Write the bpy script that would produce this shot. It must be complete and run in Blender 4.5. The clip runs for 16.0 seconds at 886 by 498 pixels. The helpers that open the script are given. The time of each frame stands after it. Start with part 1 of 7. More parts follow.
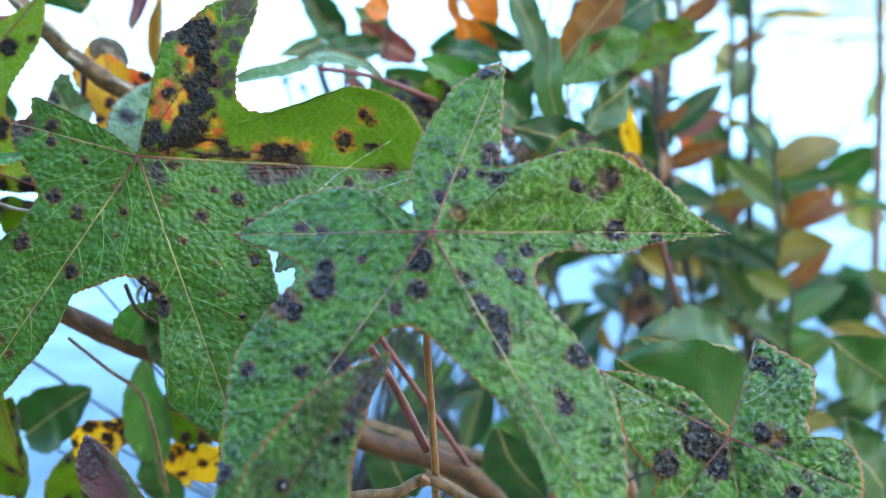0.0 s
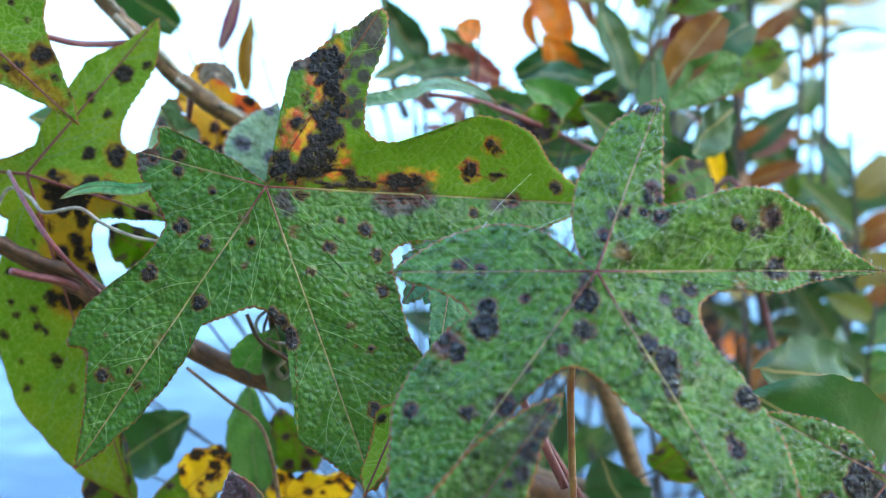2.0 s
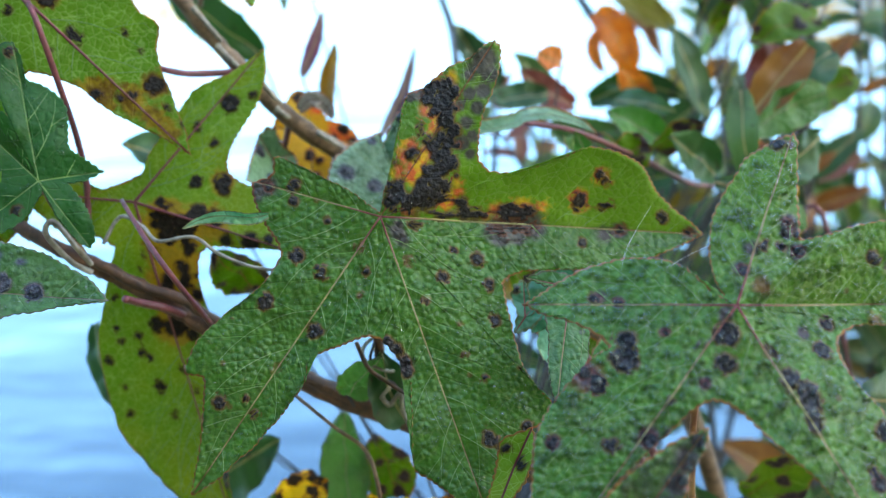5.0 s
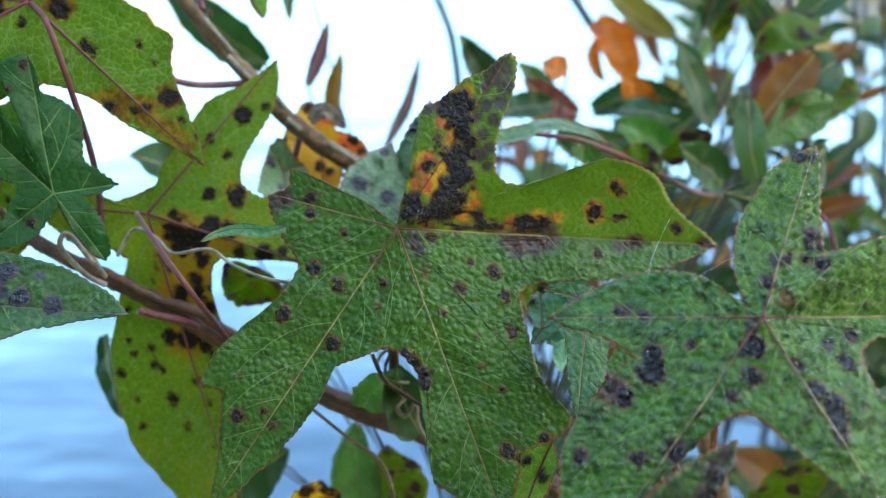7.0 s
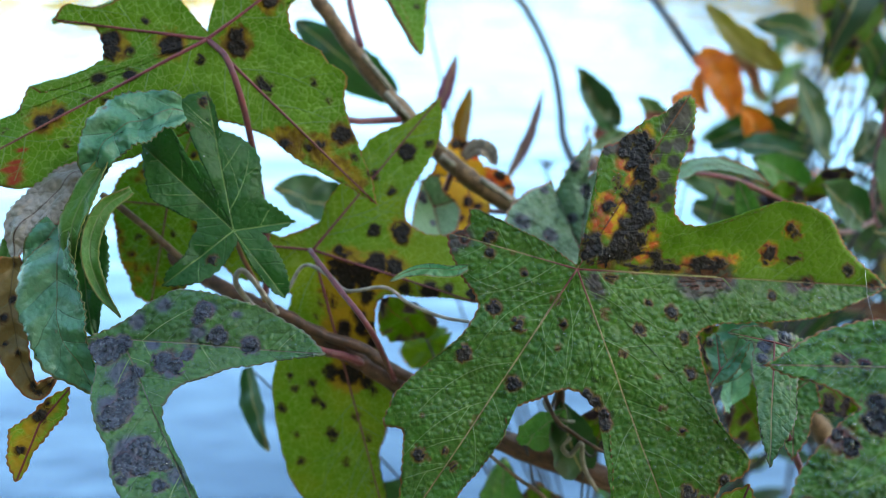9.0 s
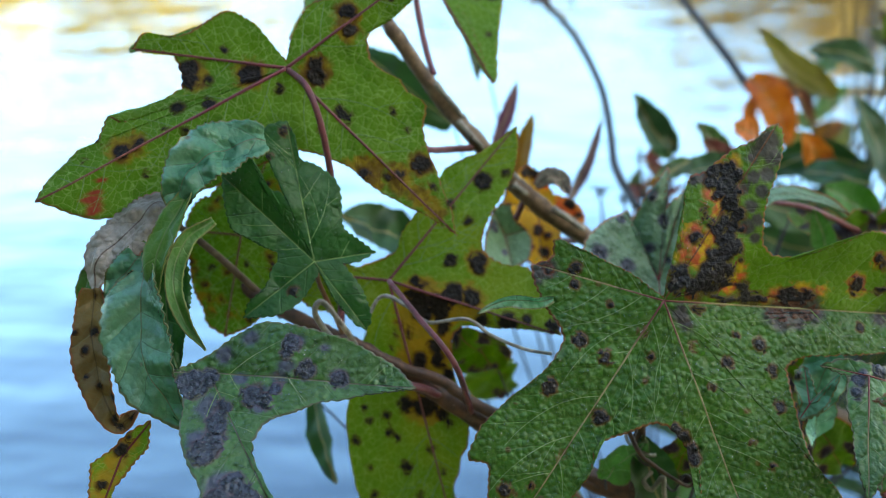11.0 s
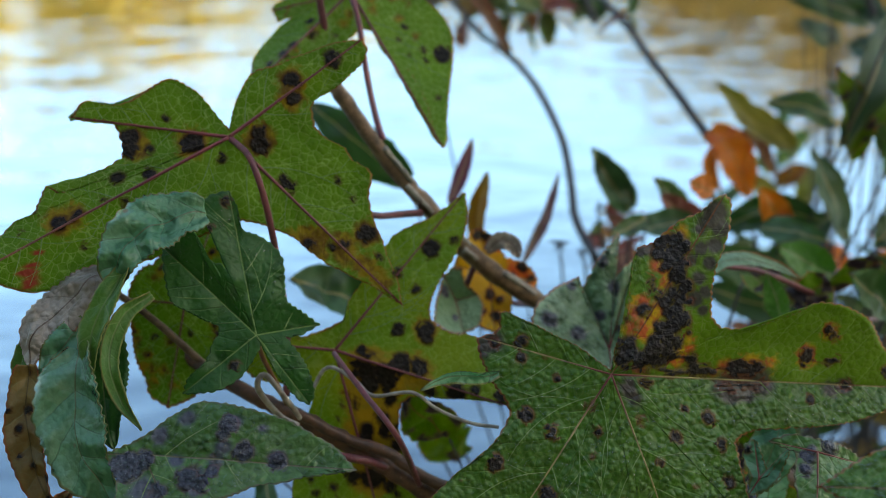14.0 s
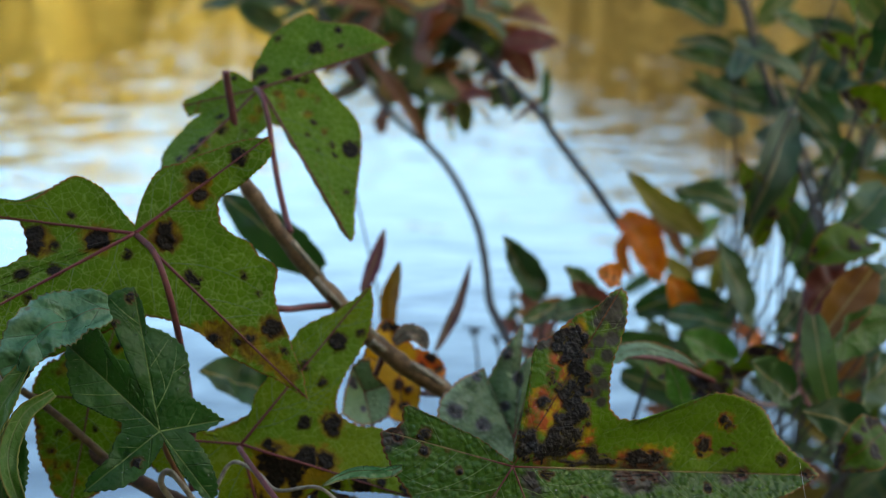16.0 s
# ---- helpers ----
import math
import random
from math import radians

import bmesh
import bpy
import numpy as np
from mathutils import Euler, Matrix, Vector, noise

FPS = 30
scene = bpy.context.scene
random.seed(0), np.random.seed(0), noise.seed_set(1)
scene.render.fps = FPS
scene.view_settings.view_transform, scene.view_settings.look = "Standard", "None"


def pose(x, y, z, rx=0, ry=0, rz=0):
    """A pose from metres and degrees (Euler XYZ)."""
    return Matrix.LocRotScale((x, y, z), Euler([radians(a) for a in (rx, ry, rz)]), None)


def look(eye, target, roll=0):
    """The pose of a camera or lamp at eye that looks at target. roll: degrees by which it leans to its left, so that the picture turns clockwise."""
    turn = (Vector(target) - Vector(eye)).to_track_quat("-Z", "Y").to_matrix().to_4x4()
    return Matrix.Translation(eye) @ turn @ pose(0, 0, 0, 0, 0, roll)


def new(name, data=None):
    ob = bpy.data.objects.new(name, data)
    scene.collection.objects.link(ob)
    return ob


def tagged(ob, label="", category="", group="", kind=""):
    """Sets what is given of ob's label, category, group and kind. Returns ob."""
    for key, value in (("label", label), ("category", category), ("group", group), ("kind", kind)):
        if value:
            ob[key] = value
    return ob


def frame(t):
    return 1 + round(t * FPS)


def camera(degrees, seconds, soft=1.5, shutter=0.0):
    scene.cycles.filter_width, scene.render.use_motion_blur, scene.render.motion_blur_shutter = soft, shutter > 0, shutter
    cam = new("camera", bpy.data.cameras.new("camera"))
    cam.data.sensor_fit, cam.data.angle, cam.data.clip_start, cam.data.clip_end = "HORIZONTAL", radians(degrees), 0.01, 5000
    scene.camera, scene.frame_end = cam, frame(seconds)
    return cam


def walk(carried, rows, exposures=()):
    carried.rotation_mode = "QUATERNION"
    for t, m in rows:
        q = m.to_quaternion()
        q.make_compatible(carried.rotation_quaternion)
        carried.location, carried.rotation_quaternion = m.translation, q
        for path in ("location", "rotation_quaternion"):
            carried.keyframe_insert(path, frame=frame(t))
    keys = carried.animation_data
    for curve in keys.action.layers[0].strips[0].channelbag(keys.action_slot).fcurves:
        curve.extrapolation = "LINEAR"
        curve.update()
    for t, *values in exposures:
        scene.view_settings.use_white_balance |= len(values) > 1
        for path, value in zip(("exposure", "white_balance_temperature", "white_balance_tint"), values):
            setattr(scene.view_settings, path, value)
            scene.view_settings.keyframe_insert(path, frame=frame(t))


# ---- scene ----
cam = camera(40, 16.0, soft=0.7)
cam.data.dof.use_dof = True
cam.data.dof.focus_distance = 0.307
cam.data.dof.aperture_fstop = 12.0

PATH = [
    (0.0, pose(0.0000, -0.0000, 1.5000, 60.00, -0.00, -0.00)),
    (0.5, pose(-0.0073, 0.0027, 1.5028, 59.78, -0.01, -0.09)),
    (1.0, pose(-0.0172, 0.0040, 1.5023, 59.82, 0.03, 0.07)),
    (1.5, pose(-0.0259, 0.0061, 1.5031, 59.92, -0.09, 0.22)),
    (2.0, pose(-0.0332, 0.0065, 1.5045, 60.26, 0.03, 0.47)),
    (2.5, pose(-0.0426, 0.0043, 1.5074, 60.65, -0.10, 0.44)),
    (3.0, pose(-0.0512, 0.0025, 1.5075, 60.86, -0.01, 0.81)),
    (3.5, pose(-0.0587, 0.0041, 1.5062, 60.71, -0.05, 0.90)),
    (4.0, pose(-0.0601, 0.0038, 1.5079, 60.60, 0.17, 1.15)),
    (4.2, pose(-0.0612, 0.0039, 1.5080, 60.78, 0.14, 1.18)),
    (6.3, pose(-0.0612, 0.0068, 1.5119, 61.16, 0.01, 0.42)),
    (6.5, pose(-0.0637, 0.0063, 1.5112, 61.20, -0.05, 0.33)),
    (7.0, pose(-0.0706, 0.0056, 1.5111, 61.28, -0.11, 0.24)),
    (7.5, pose(-0.0751, 0.0039, 1.5116, 61.52, -0.12, 0.52)),
    (8.0, pose(-0.0890, 0.0032, 1.5131, 61.81, -0.13, 0.55)),
    (8.5, pose(-0.1028, 0.0050, 1.5152, 61.89, -0.23, 0.99)),
    (9.0, pose(-0.1169, 0.0074, 1.5168, 62.10, -0.32, 1.05)),
    (9.5, pose(-0.1288, 0.0099, 1.5166, 62.41, -0.18, 1.30)),
    (9.7, pose(-0.1307, 0.0114, 1.5169, 62.21, -0.02, 1.44)),
    (11.8, pose(-0.1382, 0.0130, 1.5167, 63.59, -0.10, 1.51)),
    (12.0, pose(-0.1372, 0.0150, 1.5170, 63.51, 0.01, 1.51)),
    (12.5, pose(-0.1364, 0.0148, 1.5158, 63.71, -0.02, 1.49)),
    (13.0, pose(-0.1387, 0.0173, 1.5168, 63.67, -0.25, 1.27)),
    (13.5, pose(-0.1363, 0.0211, 1.5218, 63.74, -0.43, 0.99)),
    (14.0, pose(-0.1285, 0.0224, 1.5253, 64.48, -0.45, 0.48)),
    (14.5, pose(-0.1251, 0.0213, 1.5288, 65.42, -0.63, -0.44)),
    (15.0, pose(-0.1230, 0.0207, 1.5302, 66.61, -0.88, -1.56)),
    (15.5, pose(-0.1231, 0.0189, 1.5316, 67.61, -1.32, -2.44)),
    (16.0, pose(-0.1207, 0.0187, 1.5325, 68.14, -1.49, -2.56)),
]

walk(cam, PATH, [(0.0, 3.38, 5900, -8), (4.0, 3.13, 6200, -8), (8.0, 2.8, 6450, -8), (12.0, 2.28, 6750, -6), (16.0, 1.72, 7500, -2)])

# ---- daylight: bright hazy sky over the pond, the sun low behind the viewer's shoulder, blocked by unseen trees added on the near shore ----
world = bpy.data.worlds.new("sky")
scene.world = world
world.use_nodes = True
wn = world.node_tree
sky = wn.nodes.new("ShaderNodeTexSky")
sky.sky_type = "NISHITA"
sky.sun_disc = False
sky.sun_elevation = radians(28)
sky.sun_rotation = radians(125)
sky.air_density, sky.dust_density, sky.ozone_density = 1.0, 4.0, 1.2
wn.links.new(sky.outputs["Color"], wn.nodes["Background"].inputs["Color"])
wn.nodes["Background"].inputs["Strength"].default_value = 0.15

sun = new("sun", bpy.data.lights.new("sun", "SUN"))
sun.data.energy, sun.data.angle, sun.data.color = 2.6, radians(1.0), (1.0, 0.92, 0.78)
sun.matrix_world = look((0, 0, 0), (-0.723, 0.506, -0.469))


# ---- materials ----
class Nodes:
    """Short hand for a material's node tree."""

    def __init__(self, name):
        self.mat = bpy.data.materials.new(name)
        self.mat.use_nodes = True
        self.tree = self.mat.node_tree
        self.tree.nodes.clear()

    def add(self, kind, **sockets):
        node = self.tree.nodes.new("ShaderNode" + kind)
        for key, value in sockets.items():
            self.feed(node, key.replace("_", " "), value)
        return node

    def feed(self, node, key, value):
        socket = node.inputs[int(key[1:]) if key[0] == "i" and key[1:].isdigit() else key]
        if isinstance(value, bpy.types.NodeSocket):
            self.tree.links.new(value, socket)
        elif isinstance(value, tuple) and len(value) == 3 and socket.type == "RGBA":
            socket.default_value = (*value, 1)
        else:
            socket.default_value = value

    def math(self, op, a, b=0.0, c=0.0, clamp=False):
        node = self.tree.nodes.new("ShaderNodeMath")
        node.operation, node.use_clamp = op, clamp
        for key, value in zip(("i0", "i1", "i2"), (a, b, c)):
            self.feed(node, key, value)
        return node.outputs[0]

    def mix(self, fac, a, b):
        node = self.tree.nodes.new("ShaderNodeMix")
        node.data_type = "RGBA"
        for key, value in (("i0", fac), ("i6", a), ("i7", b)):
            self.feed(node, key, value)
        return node.outputs[2]

    def ramp(self, value, low, high):
        node = self.tree.nodes.new("ShaderNodeMapRange")
        node.interpolation_type = "SMOOTHSTEP"
        for key, v in (("i0", value), ("i1", low), ("i2", high)):
            self.feed(node, key, v)
        return node.outputs[0]

    def attr(self, name):
        node = self.tree.nodes.new("ShaderNodeAttribute")
        node.attribute_name = name
        return node.outputs["Fac"]

    def noise(self, at, scale, detail=3.0, rough=0.55):
        return self.add("TexNoise", Vector=at, Scale=scale, Detail=detail, Roughness=rough).outputs["Fac"]

    def bump(self, height, strength, distance, normal=None):
        node = self.add("Bump", Height=height, Strength=strength, Distance=distance)
        if normal is not None:
            self.feed(node, "Normal", normal)
        return node.outputs[0]

    def done(self, shader):
        out = self.tree.nodes.new("ShaderNodeOutputMaterial")
        self.tree.links.new(shader, out.inputs[0])
        return self.mat


def leaf_material(name, green, green_b, vein, rib, halo=(0.10, 0.03, 0.015), spot=(0.010, 0.009, 0.011), patch=(0.55, 0.25, 0.03),
                  patch_b=(0.6, 0.16, 0.05), edge=(0.26, 0.085, 0.035), yellow=(0.125, 0.245, 0.008), dew=1.0, rough=0.36, glow=0.3, vein_width=0.16, quilt=0.0, mesh=0.16, sides=0.65, pebble=0.0, net=0.07, bruise_sheen_tone=(0.055, 0.030, 0.050)):
    """A blade: two greens in clouds, ribs and side veins along each lobe, a pale net, blotches, a coloured margin and a coat of dew."""
    n = Nodes(name)
    at = n.add("TexCoord").outputs["Object"]
    info = n.add("ObjectInfo").outputs["Random"]
    cloud = n.noise(at, 45.0, 3.0)
    grain = n.noise(at, 900.0, 3.0)
    young = n.attr("yellowed")
    colour = n.mix(n.ramp(cloud, 0.35, 0.65), green, green_b)
    colour = n.mix(young, colour, yellow)
    dark = n.add("HueSaturation", Color=colour, Value=0.55).outputs[0]
    colour = n.mix(n.math("MULTIPLY", n.ramp(grain, 0.50, 0.75), 0.15), colour, dark)
    # two nets of fine veins between the side veins
    warp = n.add("VectorMath")
    warp.operation = "MULTIPLY_ADD"
    n.feed(warp, "i0", n.add("TexNoise", Vector=at, Scale=300.0, Detail=2.0).outputs["Color"])
    n.feed(warp, "i1", (0.0007, 0.0007, 0.0007))
    n.feed(warp, "i2", at)
    wat = warp.outputs[0]
    cells = n.add("TexVoronoi", Vector=wat, Scale=400.0, Randomness=0.9)
    cells.feature = "DISTANCE_TO_EDGE"
    fine = n.add("TexVoronoi", Vector=wat, Scale=800.0)
    fine.feature = "DISTANCE_TO_EDGE"
    lace = n.math("SUBTRACT", 1.0, n.ramp(cells.outputs["Distance"], 0.015, net))
    net_b = n.math("SUBTRACT", 1.0, n.ramp(fine.outputs["Distance"], 0.0, 0.12))
    # ribs and side veins, in millimetres along and across each lobe
    along, across, inside = n.attr("along"), n.attr("across"), n.attr("inside")
    slow = n.noise(at, 110.0, 2.0)
    phase = n.math("ADD", n.math("MULTIPLY", n.math("SUBTRACT", along, n.math("MULTIPLY", n.math("ABSOLUTE", across), 0.8)), 0.115), n.math("MULTIPLY", slow, 0.32))
    side = n.math("ABSOLUTE", n.math("SUBTRACT", n.math("FRACT", phase), 0.5))
    quilted = n.ramp(side, 0.0, 0.5)
    side = n.math("SUBTRACT", 1.0, n.ramp(side, 0.010, 0.040))
    side = n.math("MULTIPLY", side, n.math("ADD", 0.25, n.math("MULTIPLY", n.ramp(n.noise(at, 70.0, 2.0), 0.44, 0.58), 0.75)))
    mid = n.math("SUBTRACT", 1.0, n.ramp(n.math("ABSOLUTE", across), vein_width * 0.8, vein_width * 1.8))
    colour = n.mix(n.math("MULTIPLY", net_b, 0.10), colour, vein)
    colour = n.mix(n.math("MULTIPLY", lace, n.math("ADD", mesh, n.math("MULTIPLY", young, 0.35))), colour, vein)
    colour = n.mix(n.math("MULTIPLY", side, sides), colour, vein)
    # blotches with angular edges
    ragged = n.math("MULTIPLY", n.math("SUBTRACT", n.noise(at, 420.0, 4.0, 0.65), 0.5), 2.4)
    patchwork = n.add("TexVoronoi", Vector=wat, Scale=520.0)
    blocky = n.add("SeparateColor", Color=patchwork.outputs["Color"]).outputs[0]
    ragged = n.math("ADD", n.math("MULTIPLY", ragged, 0.6), n.math("MULTIPLY", n.math("SUBTRACT", blocky, 0.5), 1.1))
    spotty = n.math("ADD", n.attr("spot"), ragged)
    patchy = n.math("ADD", n.attr("patch"), n.math("MULTIPLY", ragged, 1.6))
    tone = n.mix(n.ramp(n.noise(at, 240.0, 3.0), 0.42, 0.58), patch, patch_b)
    colour = n.mix(n.math("MULTIPLY", n.math("SUBTRACT", 1.0, n.ramp(patchy, -1.1, 1.5)), 0.92), colour, tone)
    mottle = n.math("MULTIPLY", n.attr("bruise_sheen"), n.math("ADD", 0.35, n.math("MULTIPLY", n.noise(at, 130.0, 3.0), 1.3)))
    sore = n.ramp(n.math("ADD", mottle, n.math("MULTIPLY", ragged, 0.12)), 0.08, 0.75)
    colour = n.mix(n.math("MULTIPLY", sore, 0.9), colour, bruise_sheen_tone)
    colour = n.mix(n.math("MULTIPLY", n.math("SUBTRACT", 1.0, n.ramp(spotty, 0.0, 1.05)), 0.7), colour, halo)
    core = n.math("SUBTRACT", 1.0, n.ramp(spotty, -0.5, 0.3))
    tarry = n.mix(n.ramp(grain, 0.40, 0.65), spot, tuple(1.9 * c + 0.004 for c in spot))
    # scattered freckles
    freckle = n.add("TexVoronoi", Vector=wat, Scale=130.0)
    few = n.math("MULTIPLY", n.math("SUBTRACT", 1.0, n.ramp(freckle.outputs["Distance"], 0.06, 0.15)), n.math("GREATER_THAN", n.noise(at, 60.0, 1.0), 0.60))
    colour = n.mix(n.math("MULTIPLY", few, 0.5), colour, halo)
    colour = n.mix(n.math("MULTIPLY", mid, 0.9), colour, rib)
    rim = n.math("SUBTRACT", 1.0, n.ramp(inside, 0.15, 0.55))
    colour = n.mix(n.math("MULTIPLY", rim, 0.8), colour, edge)
    colour = n.mix(n.math("MULTIPLY", core, 0.97), colour, tarry)
    shade = n.math("ADD", 0.88, n.math("MULTIPLY", info, 0.24))
    tint = n.add("HueSaturation", Color=colour, Value=shade).outputs[0]
    # relief of the blade: sunken veins, pockets between them, blistered blotches
    pillow = n.ramp(cells.outputs["Distance"], 0.0, 0.40)
    relief = n.math("SUBTRACT", n.math("MULTIPLY", pillow, 0.5), n.math("MULTIPLY", n.math("MAXIMUM", side, mid), 0.7))
    normal = n.bump(relief, 0.6, 0.00035)
    if pebble:
        blister = n.add("TexVoronoi", Vector=wat, Scale=540.0, Randomness=0.95)
        blister.feature = "SMOOTH_F1"
        n.feed(blister, "Smoothness", 0.25)
        domes = n.math("SUBTRACT", 1.0, n.ramp(blister.outputs["Distance"], 0.05, 0.75))
        domes = n.math("MULTIPLY", domes, n.math("ADD", 0.45, n.math("MULTIPLY", n.noise(at, 260.0, 2.0), 1.1)))
        domes = n.math("MULTIPLY", domes, n.math("SUBTRACT", 1.0, n.math("MULTIPLY", young, 0.8)))
        normal = n.bump(domes, 1.0, pebble, normal)
    normal = n.bump(n.math("MULTIPLY", core, n.noise(at, 620.0, 2.0)), 0.9, 0.0012, normal)
    if quilt:
        normal = n.bump(quilted, 1.0, quilt, normal)
    # dew: beads of two sizes that run together, with their own gloss
    large = n.add("TexVoronoi", Vector=wat, Scale=560.0)
    large.feature = "SMOOTH_F1"
    n.feed(large, "Smoothness", 0.35)
    small = n.add("TexVoronoi", Vector=at, Scale=1150.0)
    bead = n.math("SUBTRACT", 1.0, n.ramp(large.outputs["Distance"], 0.10, 0.52))
    bead = n.math("MULTIPLY", bead, n.ramp(n.noise(at, 220.0, 3.0), 0.34, 0.52))
    tiny = n.math("SUBTRACT", 1.0, n.ramp(small.outputs["Distance"], 0.10, 0.55))
    wet = n.math("ADD", bead, n.math("MULTIPLY", tiny, 0.42))
    gloss = n.math("ADD", rough, n.math("MULTIPLY", n.math("SUBTRACT", grain, 0.5), 0.25))
    skin = n.add("BsdfPrincipled", Base_Color=tint, Roughness=gloss, Normal=normal)
    skin.inputs["Specular IOR Level"].default_value = 0.15
    film = n.math("MULTIPLY", n.math("SUBTRACT", 1.0, n.math("MULTIPLY", young, 0.6)), min(0.95, dew))
    film = n.math("MAXIMUM", film, n.math("MULTIPLY", core, 0.3))
    n.feed(skin, "Coat Weight", film)
    skin.inputs["Coat Roughness"].default_value = 0.06 if dew > 0.3 else 0.3
    skin.inputs["Coat IOR"].default_value = 1.5
    n.feed(skin, "Coat Normal", n.bump(wet, 1.0, 0.0003 * dew + 0.00005, normal))
    thin = n.add("BsdfTranslucent", Color=n.add("HueSaturation", Color=tint, Hue=0.485, Saturation=1.2, Value=1.5).outputs[0])
    both = n.add("MixShader", i0=glow)
    n.tree.links.new(skin.outputs[0], both.inputs[1])
    n.tree.links.new(thin.outputs[0], both.inputs[2])
    return n.done(both.outputs[0])


def rib_material(name, red, pale, reach):
    """A rib that is red near the leaf's stalk and pale further out."""
    n = Nodes(name)
    at = n.add("TexCoord").outputs["Object"]
    away = n.add("VectorMath", i0=at)
    away.operation = "LENGTH"
    far = n.math("ADD", away.outputs["Value"], n.math("MULTIPLY", n.math("SUBTRACT", n.noise(at, 120.0, 2.0), 0.5), 0.5 * reach))
    colour = n.mix(n.ramp(far, 0.15 * reach, reach), red, pale)
    skin = n.add("BsdfPrincipled", Base_Color=colour, Roughness=0.4)
    return n.done(skin.outputs[0])


def bark_material(name, light, dark, fleck, rough=0.6, scale=1.0):
    n = Nodes(name)
    at = n.add("TexCoord").outputs["Object"]
    long = n.add("Mapping", Vector=at, Scale=(260.0 * scale, 260.0 * scale, 260.0 * scale)).outputs[0]
    wood = n.noise(long, 1.0, 5.0, 0.65)
    colour = n.mix(n.ramp(wood, 0.3, 0.7), dark, light)
    dots = n.add("TexVoronoi", Vector=at, Scale=500.0 * scale)
    lent = n.math("SUBTRACT", 1.0, n.ramp(dots.outputs["Distance"], 0.1, 0.2))
    lent = n.math("MULTIPLY", lent, n.math("GREATER_THAN", n.noise(at, 300.0 * scale, 1.0), 0.5))
    colour = n.mix(n.math("MULTIPLY", lent, 0.6), colour, fleck)
    normal = n.bump(wood, 0.6, 0.0008 / scale)
    skin = n.add("BsdfPrincipled", Base_Color=colour, Roughness=rough, Normal=normal)
    return n.done(skin.outputs[0])


def shrub_leaf_material(name, colours, glow=0.3, rough=0.45):
    """Leaves of the shrubs behind: one colour a leaf out of a few, with a pale midrib and brown flecks."""
    n = Nodes(name)
    at = n.add("TexCoord").outputs["Object"]
    ramp = n.add("ValToRGB", Fac=n.add("ObjectInfo").outputs["Random"])
    ramp.color_ramp.interpolation = "CONSTANT"
    while len(ramp.color_ramp.elements) < len(colours):
        ramp.color_ramp.elements.new(0.5)
    for k, (e, c) in enumerate(zip(ramp.color_ramp.elements, colours)):
        e.position, e.color = k / len(colours), (*c, 1)
    base = ramp.outputs[0]
    cloud = n.noise(at, 60.0, 3.0)
    colour = n.mix(n.math("MULTIPLY", n.ramp(cloud, 0.45, 0.65), 0.6), base, n.add("HueSaturation", Color=base, Hue=0.47, Value=0.6).outputs[0])
    mid = n.math("SUBTRACT", 1.0, n.ramp(n.math("ABSOLUTE", n.attr("across")), 0.25, 0.6))
    colour = n.mix(n.math("MULTIPLY", mid, 0.6), colour, (0.28, 0.22, 0.10))
    spot = n.ramp(n.noise(at, 190.0, 3.0), 0.66, 0.72)
    colour = n.mix(n.math("MULTIPLY", spot, 0.8), colour, (0.03, 0.015, 0.012))
    normal = n.bump(n.noise(at, 500.0, 3.0), 0.4, 0.0006)
    skin = n.add("BsdfPrincipled", Base_Color=colour, Roughness=rough, Normal=normal)
    thin = n.add("BsdfTranslucent", Color=n.add("HueSaturation", Color=colour, Saturation=1.15, Value=1.6).outputs[0])
    both = n.add("MixShader", i0=glow)
    n.tree.links.new(skin.outputs[0], both.inputs[1])
    n.tree.links.new(thin.outputs[0], both.inputs[2])
    return n.done(both.outputs[0])


def water_material():
    n = Nodes("pond_water")
    at = n.add("TexCoord").outputs["Object"]
    flat = n.add("Mapping", Vector=at, Scale=(1.0, 2.2, 1.0)).outputs[0]
    swell = n.noise(flat, 1.6, 3.0)
    ripple = n.noise(flat, 2.8, 2.0)
    normal = n.bump(swell, 0.08, 0.05)
    normal = n.bump(ripple, 0.45, 0.02, normal)
    deep = n.add("BsdfDiffuse", Color=(0.026, 0.054, 0.115))
    mirror = n.add("BsdfGlossy", Color=(0.82, 0.92, 1.0), Roughness=0.03, Normal=normal)
    sheen = n.add("Fresnel", IOR=1.33, Normal=normal).outputs[0]
    both = n.add("MixShader", i0=n.math("MULTIPLY_ADD", sheen, 10.6, -0.15, True))
    n.tree.links.new(deep.outputs[0], both.inputs[1])
    n.tree.links.new(mirror.outputs[0], both.inputs[2])
    return n.done(both.outputs[0])


def foliage_material(name, light, dark):
    n = Nodes(name)
    at = n.add("TexCoord").outputs["Object"]
    pick = n.add("NewGeometry").outputs["Random Per Island"]
    colour = n.mix(pick, dark, light)
    colour = n.mix(n.math("MULTIPLY", n.ramp(n.noise(at, 0.5, 3.0), 0.4, 0.6), 0.5), colour, tuple(0.6 * c for c in light))
    skin = n.add("BsdfPrincipled", Base_Color=colour, Roughness=0.6)
    thin = n.add("BsdfTranslucent", Color=colour)
    both = n.add("MixShader", i0=0.65)
    n.tree.links.new(skin.outputs[0], both.inputs[1])
    n.tree.links.new(thin.outputs[0], both.inputs[2])
    return n.done(both.outputs[0])


